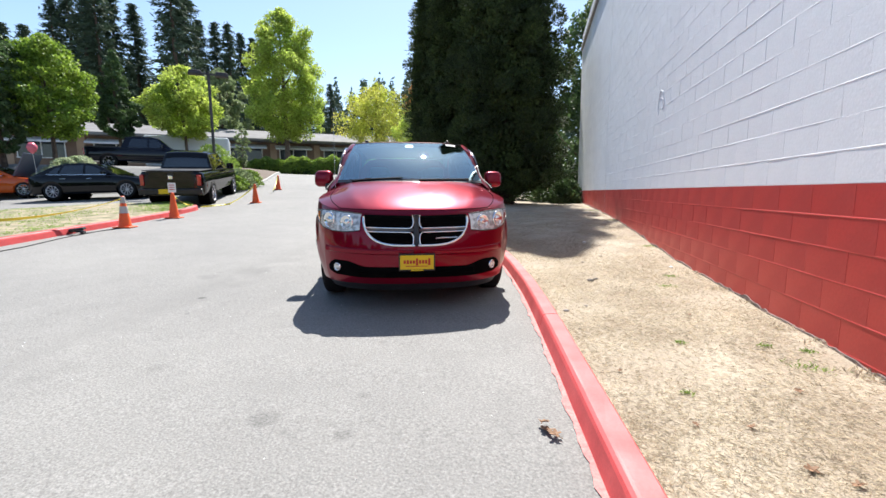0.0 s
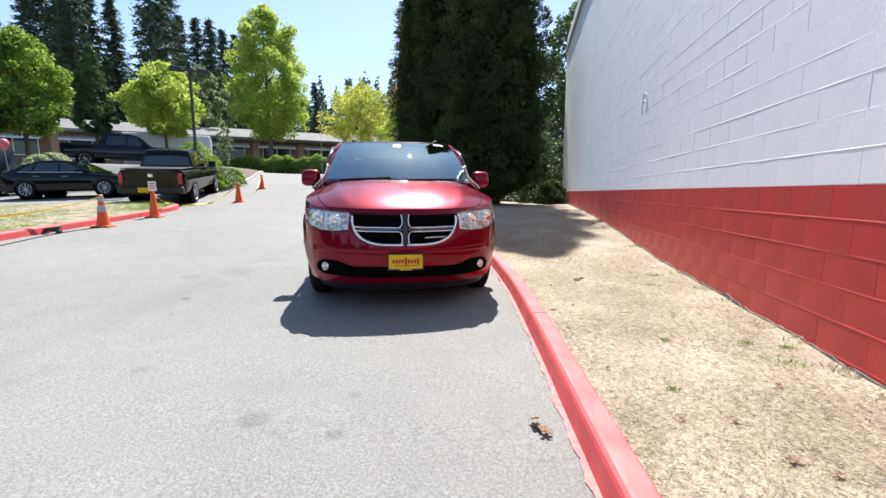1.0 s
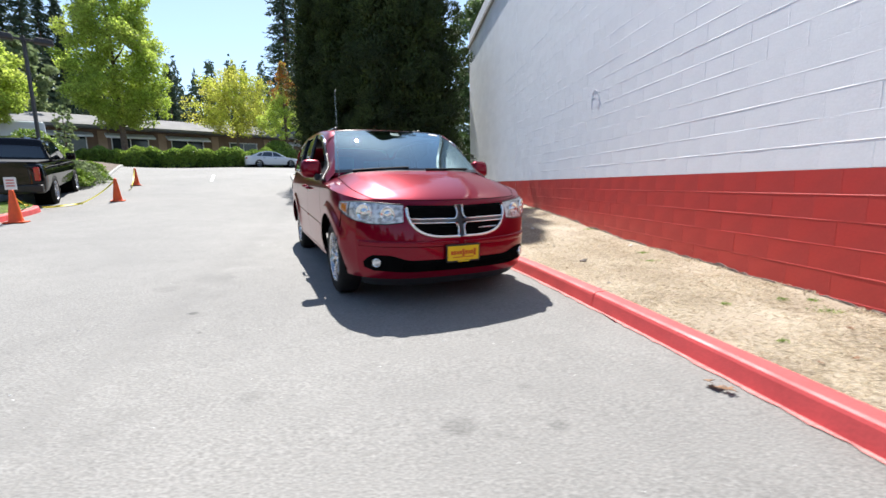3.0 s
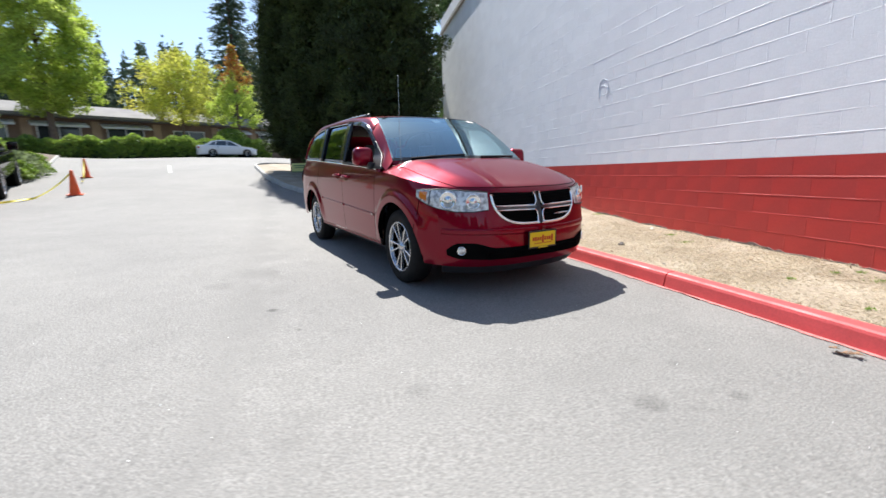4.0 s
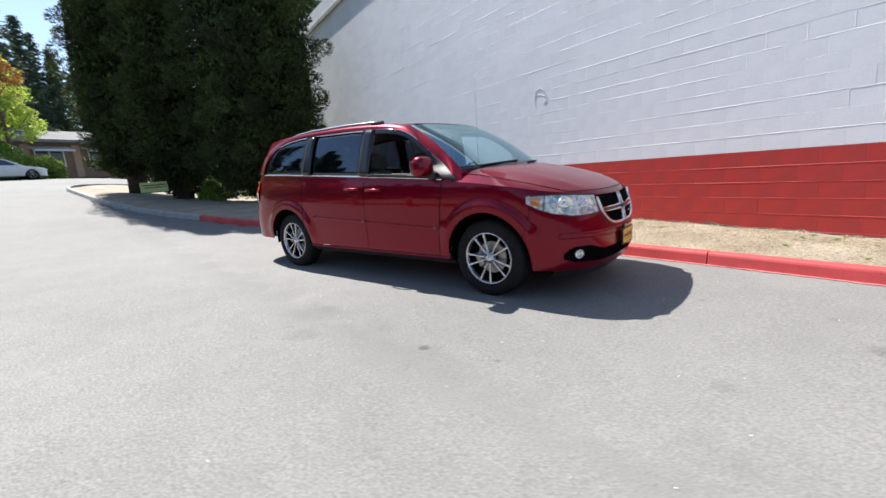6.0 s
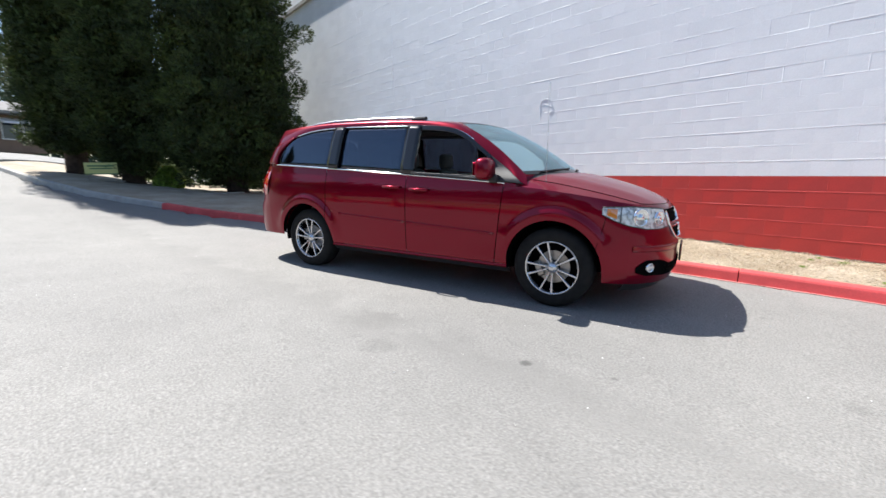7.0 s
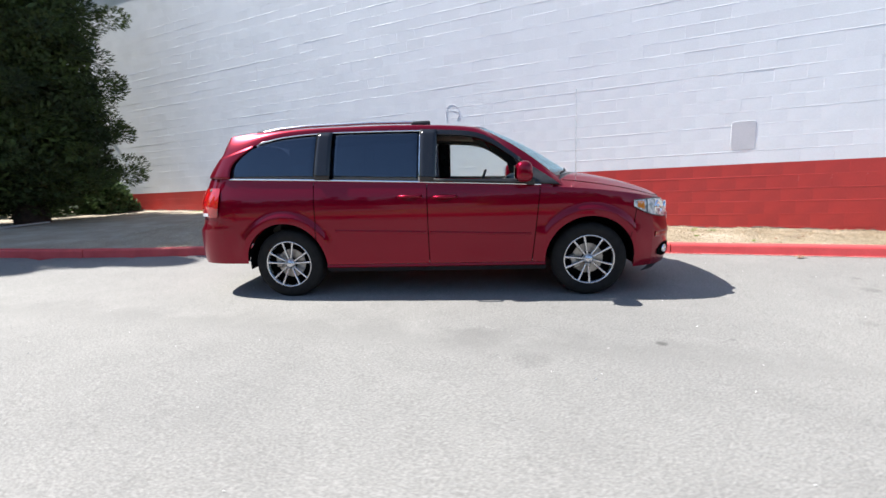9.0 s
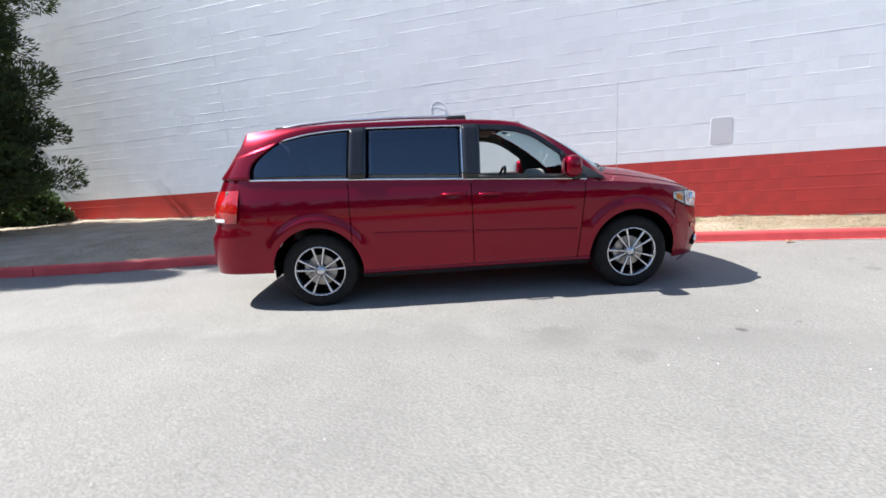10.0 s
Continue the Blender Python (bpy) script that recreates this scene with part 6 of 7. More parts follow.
# white box trailer behind the trucks
TRAILER = mat("white_trailer_panel", (0.68, 0.71, 0.74), (0.62, 0.65, 0.68), rough=0.4, scale=0.7, fine=0.03)
at = on_land(42.4, 38)
trailer = thing("box_trailer", "white box trailer with rounded edges", "trailer", Matrix.Translation((at[0], at[1], at[2] - 0.0)) @ pose(0, 0, 0, 0, 0, 36))
part("body", box((5.4, 2.3, 2.2), (0, 0, 1.55), 0.14, 3), TRAILER, trailer)
part("chassis", box((5.2, 1.8, 0.14), (0, 0, 0.42), 0.02), BLACK_TRIM, trailer)
part("drawbar", tube([(2.5, 0, 0.42), (3.6, 0, 0.42)], 0.06, 8), BLACK_TRIM, trailer)
part("jockey_leg", tube([(3.4, 0, 0.42), (3.4, 0, 0.0)], 0.035, 8), STEEL, trailer)
for sgn in (1, -1):
    wh = part("wheel", lathe([(0.0, -0.1), (0.3, -0.1), (0.33, -0.05), (0.33, 0.05), (0.3, 0.1), (0.0, 0.1)], 24, "y"), RUBBER, trailer)
    wh.matrix_basis = Matrix.Translation((-0.4, sgn * 1.0, 0.33))

# ---- island with red kerb, cones and tape ----
ISLE = [(-7.3, 1.0), (-7.9, 3.2), (-8.58, 5.22), (-9.1, 6.66), (-9.67, 8.51), (-10.2, 10.3), (-10.62, 11.6), (-10.85, 12.1), (-11.15, 12.35), (-11.5, 12.3)]
fine_isle = []
for (ax, ay), (bx, by) in zip(ISLE, ISLE[1:]):
    n = max(2, int(math.dist((ax, ay), (bx, by)) / 0.25))
    fine_isle += [(lerp(ax, bx, k / n), lerp(ay, by, k / n)) for k in range(n)]
fine_isle = smooth_line(fine_isle, 3)
left_kerb = tagged(thing("kerb_island", "red painted kerb round a patchy grass island", "kerb"), kind="structure")
rev = [(x, y) for x, y in fine_isle][::-1]
kerb(rev, [3.0, 6.0, 9.0], lambda k: KERB_RED, left_kerb, land)
verts, faces = [], []
BACK = [(-13.6, 2.0), (-14.6, 6.0), (-15.3, 9.4), (-14.9, 11.8), (-13.0, 12.6), (-11.6, 12.4)]
for i, (x, y) in enumerate(fine_isle):
    g = i / (len(fine_isle) - 1) * (len(BACK) - 1)
    bx, by = (float(np.interp(g, range(len(BACK)), [p[c] for p in BACK])) for c in (0, 1))
    for k in range(12):
        f = k / 11
        px_, py_ = lerp(x - 0.13, bx, f), lerp(y, by, f)
        verts.append((px_, py_, land(px_, py_) + 0.125 + 0.05 * math.sin(math.pi * f) + 0.015 * noise.noise((px_ * 2, py_ * 2, 0)) - (0.16 if k == 11 else 0)))
for i in range(len(fine_isle) - 1):
    for k in range(11):
        faces.append((i * 12 + k, (i + 1) * 12 + k, (i + 1) * 12 + k + 1, i * 12 + k + 1))
tagged(mesh("grass_island", verts, faces, LAWN, True), "patchy half dry grass on a kerbed island", "ground", kind="structure")

rng = np.random.default_rng(55)
gi = rng.uniform(0, len(fine_isle) - 1, 16000)
gf = rng.uniform(0.0, 0.9, 16000) ** 1.6
gx = np.interp(gi, range(len(fine_isle)), [p[0] - 0.2 for p in fine_isle]) * (1 - gf) + np.interp(gi / (len(fine_isle) - 1) * (len(BACK) - 1), range(len(BACK)), [p[0] for p in BACK]) * gf
gy = np.interp(gi, range(len(fine_isle)), [p[1] for p in fine_isle]) * (1 - gf) + np.interp(gi / (len(fine_isle) - 1) * (len(BACK) - 1), range(len(BACK)), [p[1] for p in BACK]) * gf
gz = np.array([land(a, b) for a, b in zip(gx, gy)]) + 0.15 + 0.05 * np.sin(math.pi * gf)
ways = unit(np.stack([rng.normal(size=16000), rng.normal(size=16000), np.full(16000, 0.7)], axis=1))
tagged(quads("island_grass", leaf_quads(np.stack([gx, gy, gz], axis=1), ways, 0.06, 0.009, rng)[np.sin(gx * 2.1) + np.sin(gy * 1.7 + gx) + rng.normal(size=16000) * 0.6 > 0.1], GREEN_BLADE), "sparse green grass blades on the island", "grass", kind="stuff")

# bed by the far end of the car park
SOIL = mat("bark_mulch", (0.10, 0.075, 0.055), (0.17, 0.13, 0.10), rough=0.95, scale=6, fine=0.3, bump=0.8)
BED = [(-14.15, 18.4), (-14.9, 20.3), (-15.9, 22.8), (-16.9, 25.0), (-17.9, 27.2), (-19.0, 29.4), (-20.2, 31.2), (-22.0, 32.4)]
fb = []
for (ax, ay), (bx, by) in zip(BED, BED[1:]):
    fb += [(lerp(ax, bx, k / 8), lerp(ay, by, k / 8)) for k in range(8)]
fb = smooth_line(fb, 3)
bed_kerb = tagged(thing("kerb_bed", "bare concrete kerb round a planted bed", "kerb"), kind="structure")
kerb(fb[::-1], [3.0, 6.0, 9.0, 12.0], lambda k: CONCRETE, bed_kerb, land)
verts, faces = [], []
for i, (x, y) in enumerate(fb):
    for k in range(6):
        f = k / 5
        px_, py_ = x - 0.12 - 5.0 * f * 0.9, y - 0.2 * f + 0.0
        verts.append((px_, py_, land(px_, py_) + 0.12 + 0.12 * math.sin(math.pi * f) - (0.2 if k == 5 else 0)))
for i in range(len(fb) - 1):
    for k in range(5):
        faces.append((i * 6 + k, (i + 1) * 6 + k, (i + 1) * 6 + k + 1, i * 6 + k + 1))
tagged(mesh("planted_bed", verts, faces, SOIL, True), "planted bed of bark mulch", "ground", kind="structure")

CONE = mat("orange_cone", (0.85, 0.12, 0.02), (0.75, 0.10, 0.02), rough=0.5, scale=6, fine=0.08)
CONE_BAND = mat("grey_reflective_band", (0.48, 0.47, 0.45), (0.40, 0.39, 0.37), rough=0.4)
TAPE = mat("yellow_tape", (0.85, 0.76, 0.12), (0.78, 0.69, 0.10), rough=0.5, translucent=0.35)


def cone(x, y, h=0.71, band=True, lean=0.0, sign=False):
    root = thing("traffic_cone", "orange traffic cone" + (" with grey band" if band else "") + " at the roadside", "cone", Matrix.Translation((x, y, land(x, y))) @ pose(0, 0, 0, lean, 0, 20), "cones")
    part("base", box((0.36, 0.36, 0.03), (0, 0, 0.015), 0.012), CONE, root)
    part("body", lathe([(0.135, 0.028), (0.125, 0.05), (0.04, h * 0.96), (0.032, h), (0.022, h - 0.01)], 28), CONE, root, smooth=True)
    if band:
        def r(z):
            return lerp(0.125, 0.04, (z - 0.05) / (h * 0.96 - 0.05)) + 0.003
        part("band", lathe([(r(h * 0.46), h * 0.46), (r(h * 0.68), h * 0.68)], 28), CONE_BAND, root, "grey reflective band", True)
        part("band", lathe([(r(h * 0.78), h * 0.78), (r(h * 0.98), h * 0.98)], 28), CONE_BAND, root, "grey reflective band", True)
    if sign:
        part("paper_sign", box((0.20, 0.012, 0.26), (0.02, -0.04, h + 0.12), 0.003), PAPER, root, "white paper notice with plain bars")
        for z in (0.19, 0.13, 0.07):
            part("print_bar", box((0.13, 0.003, 0.02), (0.02, -0.049, h + z)), PLATE_RED, root)
    return root


CONES = [(-9.13, 7.92), (-9.78, 9.95), (-10.42, 14.4), (-12.45, 19.0)]
cone(*CONES[0])
cone(*CONES[1], band=False, sign=True)
cone(*CONES[2], band=False, lean=3)
cone(*CONES[3], band=False, lean=-4)


def tape(points, sag):
    """A flat ribbon that hangs between two points, twisting a little."""
    (ax, ay, az), (bx, by, bz) = points
    verts, faces = [], []
    n = 26
    way = Vector((bx - ax, by - ay, 0)).normalized()
    for k in range(n + 1):
        f = k / n
        p = Vector((lerp(ax, bx, f), lerp(ay, by, f), lerp(az, bz, f) - sag * 4 * f * (1 - f)))
        p.z = max(p.z, land(p.x, p.y) + 0.03)
        tw = math.sin(f * 5 + ax) * 1.1
        up = Vector((way.y * math.sin(tw), -way.x * math.sin(tw), math.cos(tw))) * 0.025
        verts += [p - up, p + up]
    faces = [(2 * k, 2 * k + 1, 2 * k + 3, 2 * k + 2) for k in range(n)]
    ob = mesh("barrier_tape", verts, faces, TAPE)
    s = ob.modifiers.new("skin", "SOLIDIFY")
    s.thickness = 0.001
    return tagged(ob, "sagging yellow barrier tape tied between cones", "tape", "barrier tapes")


tops = [(x, y, land(x, y) + 0.66) for x, y in CONES]
tape([(-8.9, 3.0, land(-8.9, 3.0) + 0.75), tops[0]], 0.32)
tape([tops[1], (-11.3, 12.3, land(-11.3, 12.3) + 0.14)], 0.12)
tape([(-11.0, 12.3, land(-11.0, 12.3) + 0.05), (-10.9, 13.6, land(-10.9, 13.6) + 0.03)], 0.0)
tape([(-11.3, 12.6, land(-11.3, 12.6) + 0.03), tops[2]], 0.3)
tape([tops[3], (-11.7, 17.2, land(-11.7, 17.2) + 0.05)], 0.2)

# cable and a dark bundle at the kerb
CABLE = mat("black_cable", (0.015, 0.015, 0.016), (0.025, 0.025, 0.026), rough=0.6)
bundle = thing("cable_bundle", "crumpled black cable bundle by the kerb", "cable", Matrix.Translation((-9.0, 6.75, land(-9.0, 6.75))))
pts = [(0.14 * math.cos(k * 0.9) * (1 + 0.3 * math.sin(k)), 0.1 * math.sin(k * 0.9), 0.025 + 0.012 * k) for k in range(9)]
part("coil", tube(pts, 0.03, 7), CABLE, bundle)
road_line = [(-8.0, 4.6), (-8.2, 5.3), (-8.7, 6.3), (-9.0, 7.2), (-9.1, 7.8)]
run_ob = thing("ground_cable", "thin black cable lying on the asphalt", "cable")
part("run", tube([(x, y, land(x, y) + 0.008) for x, y in road_line], 0.009, 6), CABLE, run_ob)

# ---- lamp post ----
POST = mat("bronze_metal", (0.045, 0.04, 0.038), (0.06, 0.052, 0.05), rough=0.5, metal=0.3)
at = on_land(40.0, 24.0)
lamp = thing("street_lamp", "dark bronze lamp post with two box heads", "street lamp", Matrix.Translation(at))
part("pole", box((0.1, 0.1, 5.6), (0, 0, 2.8), 0.01), POST, lamp)
part("foot", lathe([(0.0, 0.5), (0.24, 0.5), (0.25, 0.0)], 20), CONCRETE, lamp)
for sgn in (1, -1):
    head = part("lamp_head", box((0.62, 0.34, 0.22), (0, 0, 0), 0.05, 2, (0.8, 0.8)), POST, lamp)
    head.matrix_basis = Matrix.Rotation(radians(40), 4, "Z") @ Matrix.Translation((sgn * 0.56, 0, 5.5))
    arm = part("arm", box((0.35, 0.08, 0.08), (0, 0, 0), 0.005), POST, lamp)
    arm.matrix_basis = Matrix.Rotation(radians(40), 4, "Z") @ Matrix.Translation((sgn * 0.2, 0, 5.48))

# balloon
PINK = mat("pink_rubber", (0.75, 0.16, 0.20), (0.7, 0.14, 0.18), rough=0.25)
balloon = thing("balloon", "pink balloon on a string above the cars", "balloon", Matrix.Translation(on_land(55.6, 26)))
part("skin", lathe([(0.0, 2.45), (0.1, 2.42), (0.18, 2.3), (0.19, 2.2), (0.14, 2.08), (0.06, 1.99), (0.015, 1.97), (0.02, 1.955), (0.0, 1.955)], 24), PINK, balloon, smooth=True)
part("string", tube([(0, 0, 1.97), (0.05, 0.02, 1.2), (0, 0, 0.0)], 0.006, 5), PAPER, balloon)

# ---- yard sign under the conifers ----
SIGN_Y = mat("pale_yellow_sign", (0.50, 0.53, 0.20), (0.44, 0.48, 0.18), rough=0.5)
SIGN_G = mat("green_print", (0.05, 0.14, 0.06), (0.06, 0.16, 0.07), rough=0.5)
sx, sy = -4.62, 18.9
sign = thing("yard_sign", "pale yellow yard sign with dark print bars", "sign", Matrix.Translation((sx, sy, verge(sx, sy))) @ pose(0, 0, 0, 0, 0, -14))
part("board", box((0.82, 0.02, 0.36), (0, 0, 0.42), 0.006), SIGN_Y, sign)
part("print_bar", box((0.66, 0.004, 0.045), (0, -0.0125, 0.50)), SIGN_G, sign)
part("print_bar", box((0.56, 0.004, 0.035), (0, -0.0125, 0.42)), SIGN_G, sign)
part("print_bar", box((0.82, 0.004, 0.03), (0, -0.0125, 0.26)), SIGN_G, sign)
for dx in (-0.34, 0.34):
    part("stake", tube([(dx, 0.015, -0.05), (dx, 0.015, 0.5)], 0.008, 6), STEEL, sign)

# pale pipes or boards lying on the soil
for k, (x, y, r, l) in enumerate(((-4.2, 19.5, 8, 1.3), (-1.9, 16.2, 12, 1.2))):
    log = thing("board", "pale weathered board lying on the soil", "board", Matrix.Translation((x, y, verge(x, y) + 0.02)) @ pose(0, 0, 0, 0, 0, r))
    part("plank", box((l, 0.1, 0.035), (0, 0, 0), 0.006), CONCRETE, log)

# lane mark at the far end of the road
MARK = mat("worn_white_paint", (0.62, 0.61, 0.57), (0.5, 0.49, 0.46), rough=0.8, scale=6, fine=0.15)
q = []
for k in range(14):
    a, b = k / 14, (k + 1) / 14
    p0, p1 = (lerp(-10.3, -11.6, a), lerp(21.0, 24.5, a)), (lerp(-10.3, -11.6, b), lerp(21.0, 24.5, b))
    q.append([(p0[0] - 0.07, p0[1], land(p0[0] - 0.07, p0[1]) + 0.012), (p0[0] + 0.07, p0[1], land(p0[0] + 0.07, p0[1]) + 0.012), (p1[0] + 0.07, p1[1], land(p1[0] + 0.07, p1[1]) + 0.012), (p1[0] - 0.07, p1[1], land(p1[0] - 0.07, p1[1]) + 0.012)])
tagged(quads("lane_mark", np.array(q), MARK), "worn white lane line", "road marking", kind="structure")

# ---- on the wall ----
panel = thing("wall_panel", "grey painted cover plate on the white wall", "cover plate")
rim = [(dy * (0.165 - 0.045) + 0.045 * math.cos(a + q), dz * (0.225 - 0.045) + 0.045 * math.sin(a + q)) for dy, dz, q in ((1, 1, 0), (-1, 1, math.pi / 2), (-1, -1, math.pi), (1, -1, 1.5 * math.pi)) for a in (0, 0.52, 1.05, 1.57)]
n = len(rim)
verts = [(WALL_X + off, 2.322 + y * s, 1.6 + z * s) for off, s in ((-0.012, 1.0), (-0.0195, 1.0), (-0.0215, 0.985)) for y, z in rim]
faces = [(r * n + k, r * n + (k + 1) % n, (r + 1) * n + (k + 1) % n, (r + 1) * n + k) for r in (0, 1) for k in range(n)] + [tuple(range(2 * n, 3 * n))]
mesh("plate", verts, faces, PANEL, False, panel)
joint = thing("wall_joint", "dark vertical expansion joint in the block wall", "joint")
tagged(joint, kind="structure")
part("seal", box((0.012, 0.004, 6.9), (WALL_X - 0.0135, 12.5, 4.0)), CORE_WALL, joint)
foot_ob = thing("wall_footing", "grey unpainted footing along the wall", "footing")
tagged(foot_ob, kind="structure")
verts, faces = [], []
for i, y in enumerate(np.arange(-6, WALL_END, 0.06)):
    h = verge(WALL_X - 0.05, y) + 0.018 + 0.03 * noise.noise((y * 2.3, 5, 0)) + 0.03 * noise.noise((y * 9, 6, 0)) + 0.012 * noise.noise((y * 31, 7, 0))
    verts += [(WALL_X - 0.03, y, h - 0.3), (WALL_X - 0.028, y, h), (WALL_X + 0.02, y, h + 0.004)]
    if i:
        b = 3 * i
        faces += [(b - 3, b - 2, b + 1, b), (b - 2, b - 1, b + 2, b + 1)]
mesh("footing_strip", verts, faces, FOOTING, False, foot_ob)
# a scar of thick dripped paint
scar = thing("paint_scar", "raised scar of old paint on the white wall", "paint scar", Matrix.Translation((WALL_X - 0.02, 7.30, 2.50)))
tagged(scar, kind="structure")
rs = random.Random(4)
for pts in ([(0.16, -0.17), (0.17, -0.02), (0.13, 0.10), (0.03, 0.14), (-0.06, 0.10), (-0.12, 0.0), (-0.2, -0.16)], [(0.17, 0.0), (0.06, 0.03), (-0.04, 0.0), (-0.1, -0.03)], [(-0.1, 0.0), (-0.13, -0.1), (-0.06, -0.17)], [(0.16, -0.16), (0.12, -0.2)]):
    part("ridge", tube([(rs.uniform(-0.002, 0.002), y, z) for y, z in pts], 0.0035, 6), CORE_WALL, scar)


# ---- dry grass, weeds, litter ----
def grass(count, y0, y1, material, name, label, seed, length, keep=None):
    rng = np.random.default_rng(seed)
    p = []
    while len(p) < count:
        y = y0 + (y1 - y0) * rng.uniform() ** 1.4
        k = kerb_x(y) + 0.17
        x = rng.uniform(k, WALL_X - 0.04)
        if keep and not keep(x, y):
            continue
        if noise.noise((x * 1.3, y * 1.3, 7)) < rng.uniform(-0.9, 0.15):
            continue
        p.append((x, y, verge(x, y) + 0.006))
    p = np.array(p)
    n = len(p)
    w = unit(np.stack([rng.normal(size=n), rng.normal(size=n), np.abs(rng.normal(size=n)) * 0.10 + 0.02], axis=1))
    tagged(quads(name, leaf_quads(p + w * length * 0.4, w, length, length * 0.075, rng), material), label, "grass", kind="stuff")


grass(190000, -1.5, 13, BLADE, "dry_grass", "short matted straw coloured dry grass", 101, 0.034)


def tuft(x, y, seed, n=70, h=0.07, w=0.12, material=None):
    rng = np.random.default_rng(seed)
    root = thing("weed", "small green weed in the dry grass", "weed", Matrix.Translation((x, y, verge(x, y))), "weeds")
    p = np.stack([rng.normal(size=n) * w, rng.normal(size=n) * w * 0.7, np.full(n, h * 0.35)], axis=1)
    ways = unit(np.stack([rng.normal(size=n), rng.normal(size=n), np.full(n, 0.9)], axis=1))
    quads("leaves", leaf_quads(p, ways, h, h * 0.22, rng), material or GREEN_BLADE, root)


for k, (x, y, w) in enumerate(((1.55, 2.72, 0.08), (1.66, 2.95, 0.03), (1.45, 3.0, 0.03), (1.30, 4.6, 0.06), (1.45, 5.0, 0.05), (0.78, 2.3, 0.02), (0.95, 3.0, 0.03), (1.75, 7.2, 0.1), (1.72, 10.5, 0.12), (1.7, 13.5, 0.15), (1.65, 15.2, 0.15))):
    tuft(x, y, 200 + k, int(20 + w * 500), 0.03, w * 0.7)
for k in range(26):
    r = random.Random(300 + k)
    y = r.uniform(-2.5, 5.5)
    tuft(WALL_X - r.uniform(0.06, 0.14), y, 330 + k, 26, 0.045, 0.05, BLADE)

LEAF_BROWN = mat("dead_leaf", (0.20, 0.11, 0.06), (0.30, 0.18, 0.10), rough=0.8, scale=8)
STONE = mat("stone", (0.28, 0.25, 0.22), (0.40, 0.37, 0.33), rough=0.9, scale=12, bump=0.4)


def dead_leaf(x, y, z, s, seed):
    r = random.Random(seed)
    root = thing("dead_leaf", "curled brown dead maple leaf on the ground", "leaf", Matrix.Translation((x, y, z)) @ pose(0, 0, 0, r.uniform(-20, 20), r.uniform(-20, 20), r.uniform(0, 360)), "dead leaves")
    pts = []
    for k in range(20):
        a = k * math.tau / 20
        rad = s * (0.5 + 0.5 * abs(math.cos(2.5 * a)) ** 0.8) * r.uniform(0.8, 1.1)
        pts.append((rad * math.cos(a), rad * math.sin(a), 0.012 + 0.35 * rad * abs(math.sin(a * 1.5)) * 0.9))
    ob = mesh("blade", [(0, 0, 0.01)] + pts, [(0, k + 1, (k + 1) % 20 + 1) for k in range(20)], LEAF_BROWN, False, root)
    sk = ob.modifiers.new("skin", "SOLIDIFY")
    sk.thickness = 0.0015
    part("stalk", tube([(0, 0, 0.012), (s * 0.8, s * 0.2, 0.01), (s * 1.3, s * 0.5, 0.006)], 0.002, 5), LEAF_BROWN, root)


for k, (x, y, s) in enumerate(((0.09, 1.95, 0.06), (0.125, 1.91, 0.055), (0.075, 1.985, 0.05))):
    dead_leaf(x - 0.02, y, land(x, y) + 0.01 * k, s * 0.6, 400 + k)
for k, (x, y, s) in enumerate(((0.95, 2.0, 0.05), (1.02, 1.72, 0.06), (1.12, 1.64, 0.05), (0.72, 2.0, 0.04), (1.3, 2.35, 0.05), (0.5, 2.55, 0.035), (1.2, 3.6, 0.04), (0.3, 4.6, 0.04))):
    dead_leaf(x, y, verge(x, y), s * 0.42, 420 + k)


def stone(x, y, s, seed, material, label):
    r = random.Random(seed)
    bm = bmesh.new()
    bmesh.ops.create_icosphere(bm, subdivisions=2, radius=s)
    for v in bm.verts:
        k = 1 + 0.35 * noise.noise(v.co * (2.2 / s) + Vector((seed, 0, 0)))
        v.co = Vector((v.co.x * k * 1.3, v.co.y * k, v.co.z * k * 0.6))
    root = thing("stone", label, "stone", Matrix.Translation((x, y, verge(x, y) + s * 0.2)) @ pose(0, 0, 0, 0, 0, r.uniform(0, 360)), "stones")
    part("rock", bm, material, root, smooth=True)


DARK_STONE = mat("dark_stone", (0.09, 0.08, 0.07), (0.15, 0.13, 0.12), rough=0.9, scale=12, bump=0.4)
for k, (x, y, s, mt, lb) in enumerate(((0.60, 4.85, 0.055, DARK_STONE, "dark stone in the dry grass"), (0.66, 4.92, 0.04, DARK_STONE, "dark stone in the dry grass"), (0.27, 3.75, 0.035, STONE, "pale stone in the dry grass"), (1.62, 5.6, 0.04, PAPER, "scrap of white litter at the wall"), (0.62, 5.9, 0.03, STONE, "pale stone in the dry grass"), (0.9, 6.3, 0.03, STONE, "pale stone in the dry grass"), (0.8, 7.5, 0.035, PAPER, "scrap of white litter in the grass"), (0.45, 3.9, 0.025, STONE, "pale stone in the dry grass"), (0.34, 3.3, 0.02, STONE, "pale stone in the dry grass"))):
    stone(x, y, s * 0.62, k, mt, lb)

# grit on the road
rng = np.random.default_rng(77)
n = 220
gx, gy = rng.uniform(-6, 0.2, n), rng.uniform(-1, 9, n)
ok = gx < np.array([kerb_x(v) - 0.05 for v in gy])
gx, gy = gx[ok], gy[ok]
gz = np.array([land(a, b) for a, b in zip(gx, gy)]) + 0.006
tagged(quads("grit", leaf_quads(np.stack([gx, gy, gz], axis=1), unit(rng.normal(size=(len(gx), 3)) * np.array([1, 1, 0.2])), 0.009, 0.007, rng), PAPER), "loose pale grit on the asphalt", "grit", kind="stuff")

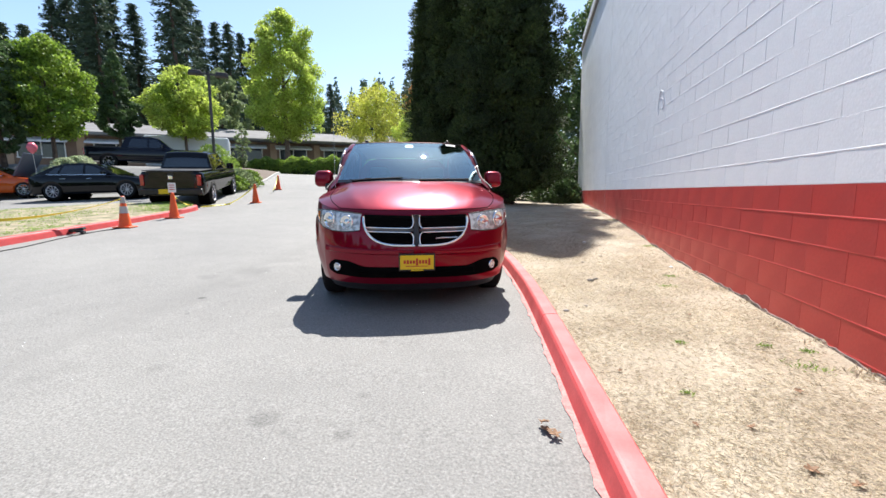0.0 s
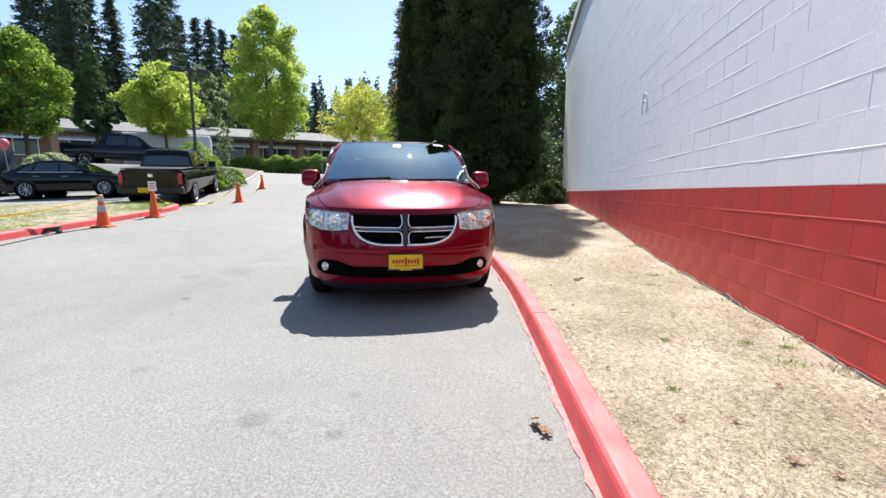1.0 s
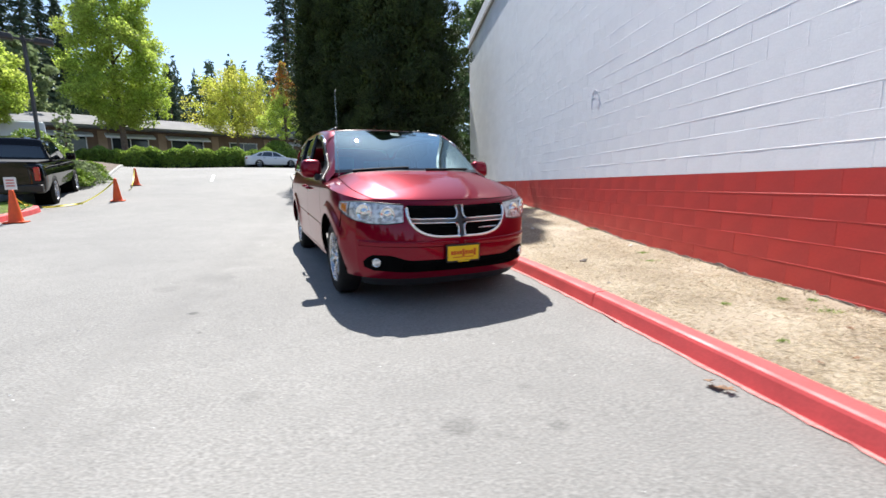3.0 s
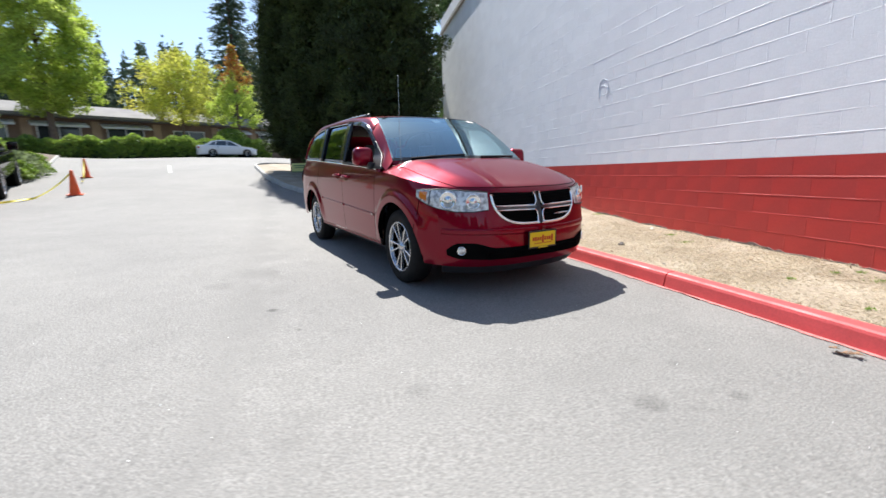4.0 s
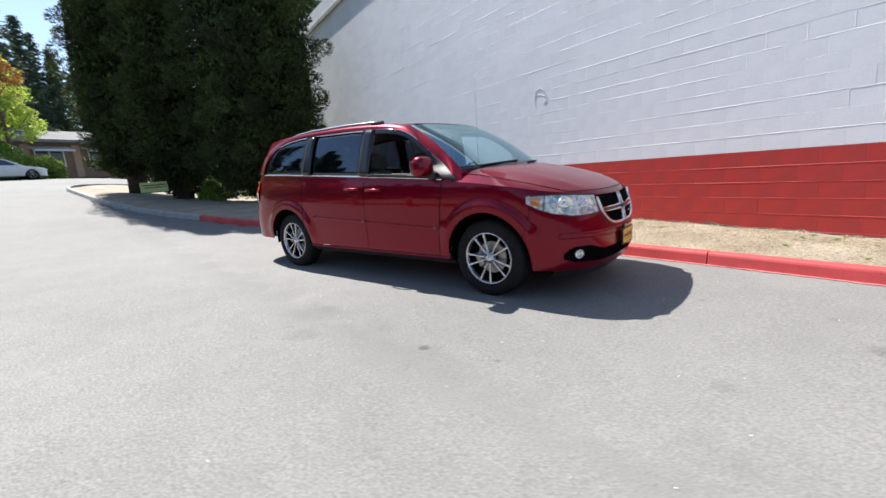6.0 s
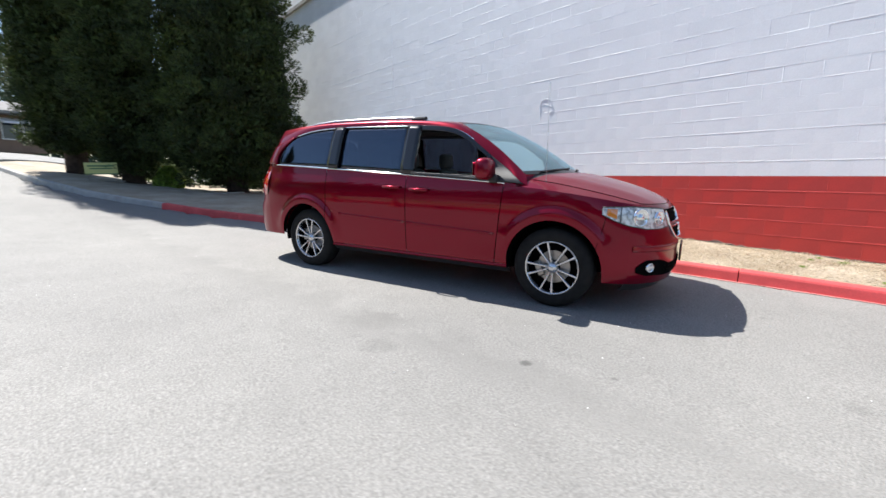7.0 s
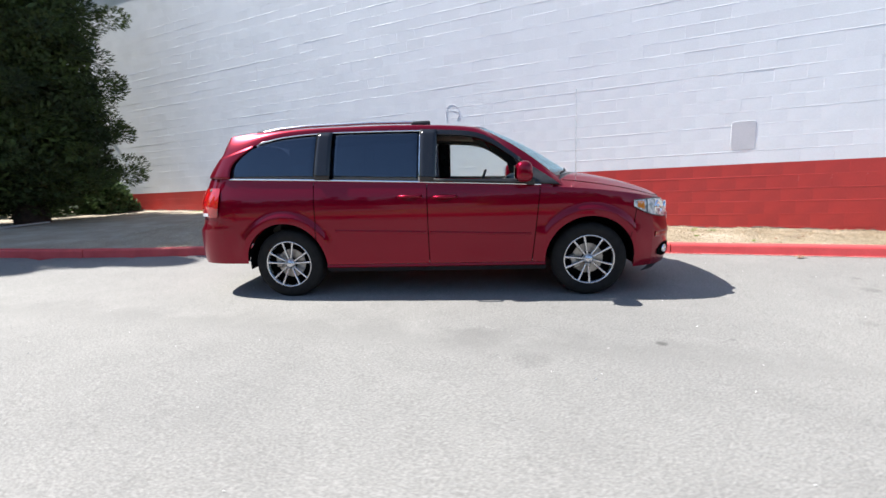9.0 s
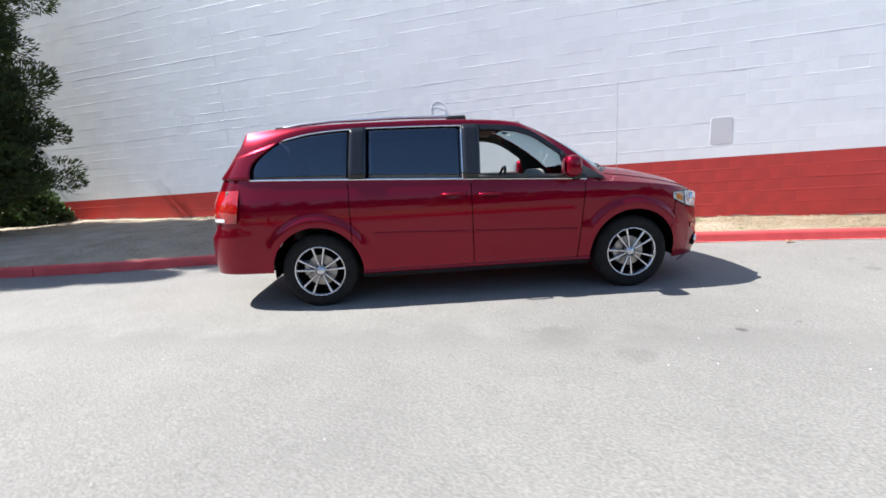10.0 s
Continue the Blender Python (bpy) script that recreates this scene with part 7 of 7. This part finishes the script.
# ---- wall blocks ----
COURSE, BLOCK, GAP = 0.2032, 0.4064, 0.004


def block_mesh(name, length, material, e=0.003):
    """A block's face: flat front, worn edges, and sides that reach back into the joint. It faces -x, its centre at the back."""
    h, l, d = COURSE / 2 - GAP / 2, length / 2 - 0.0008, 0.03
    rings = [(l, h, 0.0), (l, h, -d + e * 0.7), (l - e * 0.12, h - e * 0.35, -d + e * 0.15), (l - e * 0.35, h - e, -d)]
    verts = [(x, sy * a, sz * b) for a, b, x in rings for sy, sz in ((-1, -1), (1, -1), (1, 1), (-1, 1))]
    faces = [(4 * r + k, 4 * r + (k + 1) % 4, 4 * r + 4 + (k + 1) % 4, 4 * r + 4 + k) for r in range(3) for k in range(4)] + [(12, 13, 14, 15)]
    me = bpy.data.meshes.new(name)
    me.from_pydata(verts, [], [f[::-1] for f in faces])
    me.materials.append(material)
    me.update()
    return me


def wall_blocks():
    rng = random.Random(5)
    rows = range(-6, 33)
    forms = {(c, l, e): block_mesh("block", l, m, e) for e in (0.001, 0.0024) for c, m in (("red", RED_WALL), ("white", WHITE_WALL)) for l in (BLOCK, BLOCK / 2)}
    rest = {"red": ([], []), "white": ([], [])}
    count = 0
    for r in rows:
        z0 = 1.15 + r * COURSE
        if z0 + COURSE > ROOF + 0.3:
            continue
        colour = "red" if r < 0 else "white"
        y = WALL_START + (BLOCK / 2 if r % 2 else 0)
        row_out = rng.uniform(-0.0003, 0.0003)
        while y < WALL_END - 0.05:
            l = BLOCK
            if y + l > WALL_END:
                l = BLOCK / 2
            yc, zc = y + l / 2, z0 + COURSE / 2
            y += l
            if zc < 0.0227 * yc - 0.1:
                continue
            out = row_out + rng.gauss(0, 0.0003)
            # runs of blocks with broader worn edges
            worn = noise.noise((yc * 0.55, r * 3.7, 11)) > (0.16 if colour == "white" else 0.3)
            edge = 0.0024 if worn else 0.001
            m = Matrix.Translation((WALL_X + 0.012 + out, yc, zc)) @ Euler((rng.gauss(0, 0.0015), rng.gauss(0, 0.0016), rng.gauss(0, 0.0003))).to_matrix().to_4x4()
            if 1.0 < yc < 8.2 and r < 8 and count < 300 and not (2.0 < yc < 2.6 and 0 <= r <= 3):
                ob = new("block", forms[colour, l, edge])
                ob.parent, ob.matrix_basis = building, m
                count += 1
            else:
                verts, faces = rest[colour]
                base = len(verts)
                me = forms[colour, l, edge]
                verts.extend(m @ v.co for v in me.vertices)
                faces.extend(tuple(base + i for i in p.vertices) for p in me.polygons)
    for colour, (verts, faces) in rest.items():
        tagged(mesh("blocks", verts, faces, RED_WALL if colour == "red" else WHITE_WALL, False, building), kind="stuff")


wall_blocks()


def mortar_beads():
    """Paint-coated mortar squeezed out of the bed joints: low ridges that come and go along each course."""
    lines = {"red": ([], []), "white": ([], [])}
    for r in range(-6, 32):
        z = 1.15 + r * COURSE
        if z > ROOF + 0.2 or r == 0:
            continue
        verts, faces = lines["red" if r < 0 else "white"]
        last = None
        for y in np.arange(WALL_START + 0.1, WALL_END - 0.05, 0.07):
            if z < 0.0227 * y - 0.1:
                last = None
                continue
            n = (0.9 if r < 0 else 0.66) + 1.1 * noise.noise((y * 0.6, r * 5.3, 2)) + 0.8 * noise.noise((y * 4.0, r * 9.1, 4))
            h = 0.0019 * min(max(n, 0.0), 1.25) - 0.0003
            zz = z + 0.0015 * noise.noise((y * 3, r * 2.0, 8))
            b = len(verts)
            verts += [(WALL_X - 0.0165, y, zz + 0.0085), (WALL_X - 0.0182 - h * 0.75, y, zz + 0.003), (WALL_X - 0.0182 - h, y, zz - 0.001), (WALL_X - 0.0165, y, zz - 0.0075)]
            if last is not None:
                faces += [(last + k, last + k + 1, b + k + 1, b + k) for k in range(3)]
            last = b
        # thinner ridges up the head joints of the course
        y = WALL_START + (BLOCK / 2 if r % 2 else 0) + BLOCK
        while y < WALL_END - 0.3:
            h = 0.0009 * (0.6 + 1.3 * noise.noise((y * 0.5, r * 4.1, 6)))
            if h > 0.0003 and z > 0.0227 * y - 0.1:
                b = len(verts)
                for zz in (z + 0.004, z + COURSE - 0.004):
                    verts += [(WALL_X - 0.0165, y - 0.007, zz), (WALL_X - 0.0182 - h, y, zz), (WALL_X - 0.0165, y + 0.007, zz)]
                faces += [(b + k, b + k + 1, b + k + 4, b + k + 3) for k in (0, 1)]
            y += BLOCK
    for colour, (verts, faces) in lines.items():
        tagged(mesh("mortar_bead", verts, faces, RED_WALL if colour == "red" else WHITE_WALL, False, building), kind="stuff")


mortar_beads()
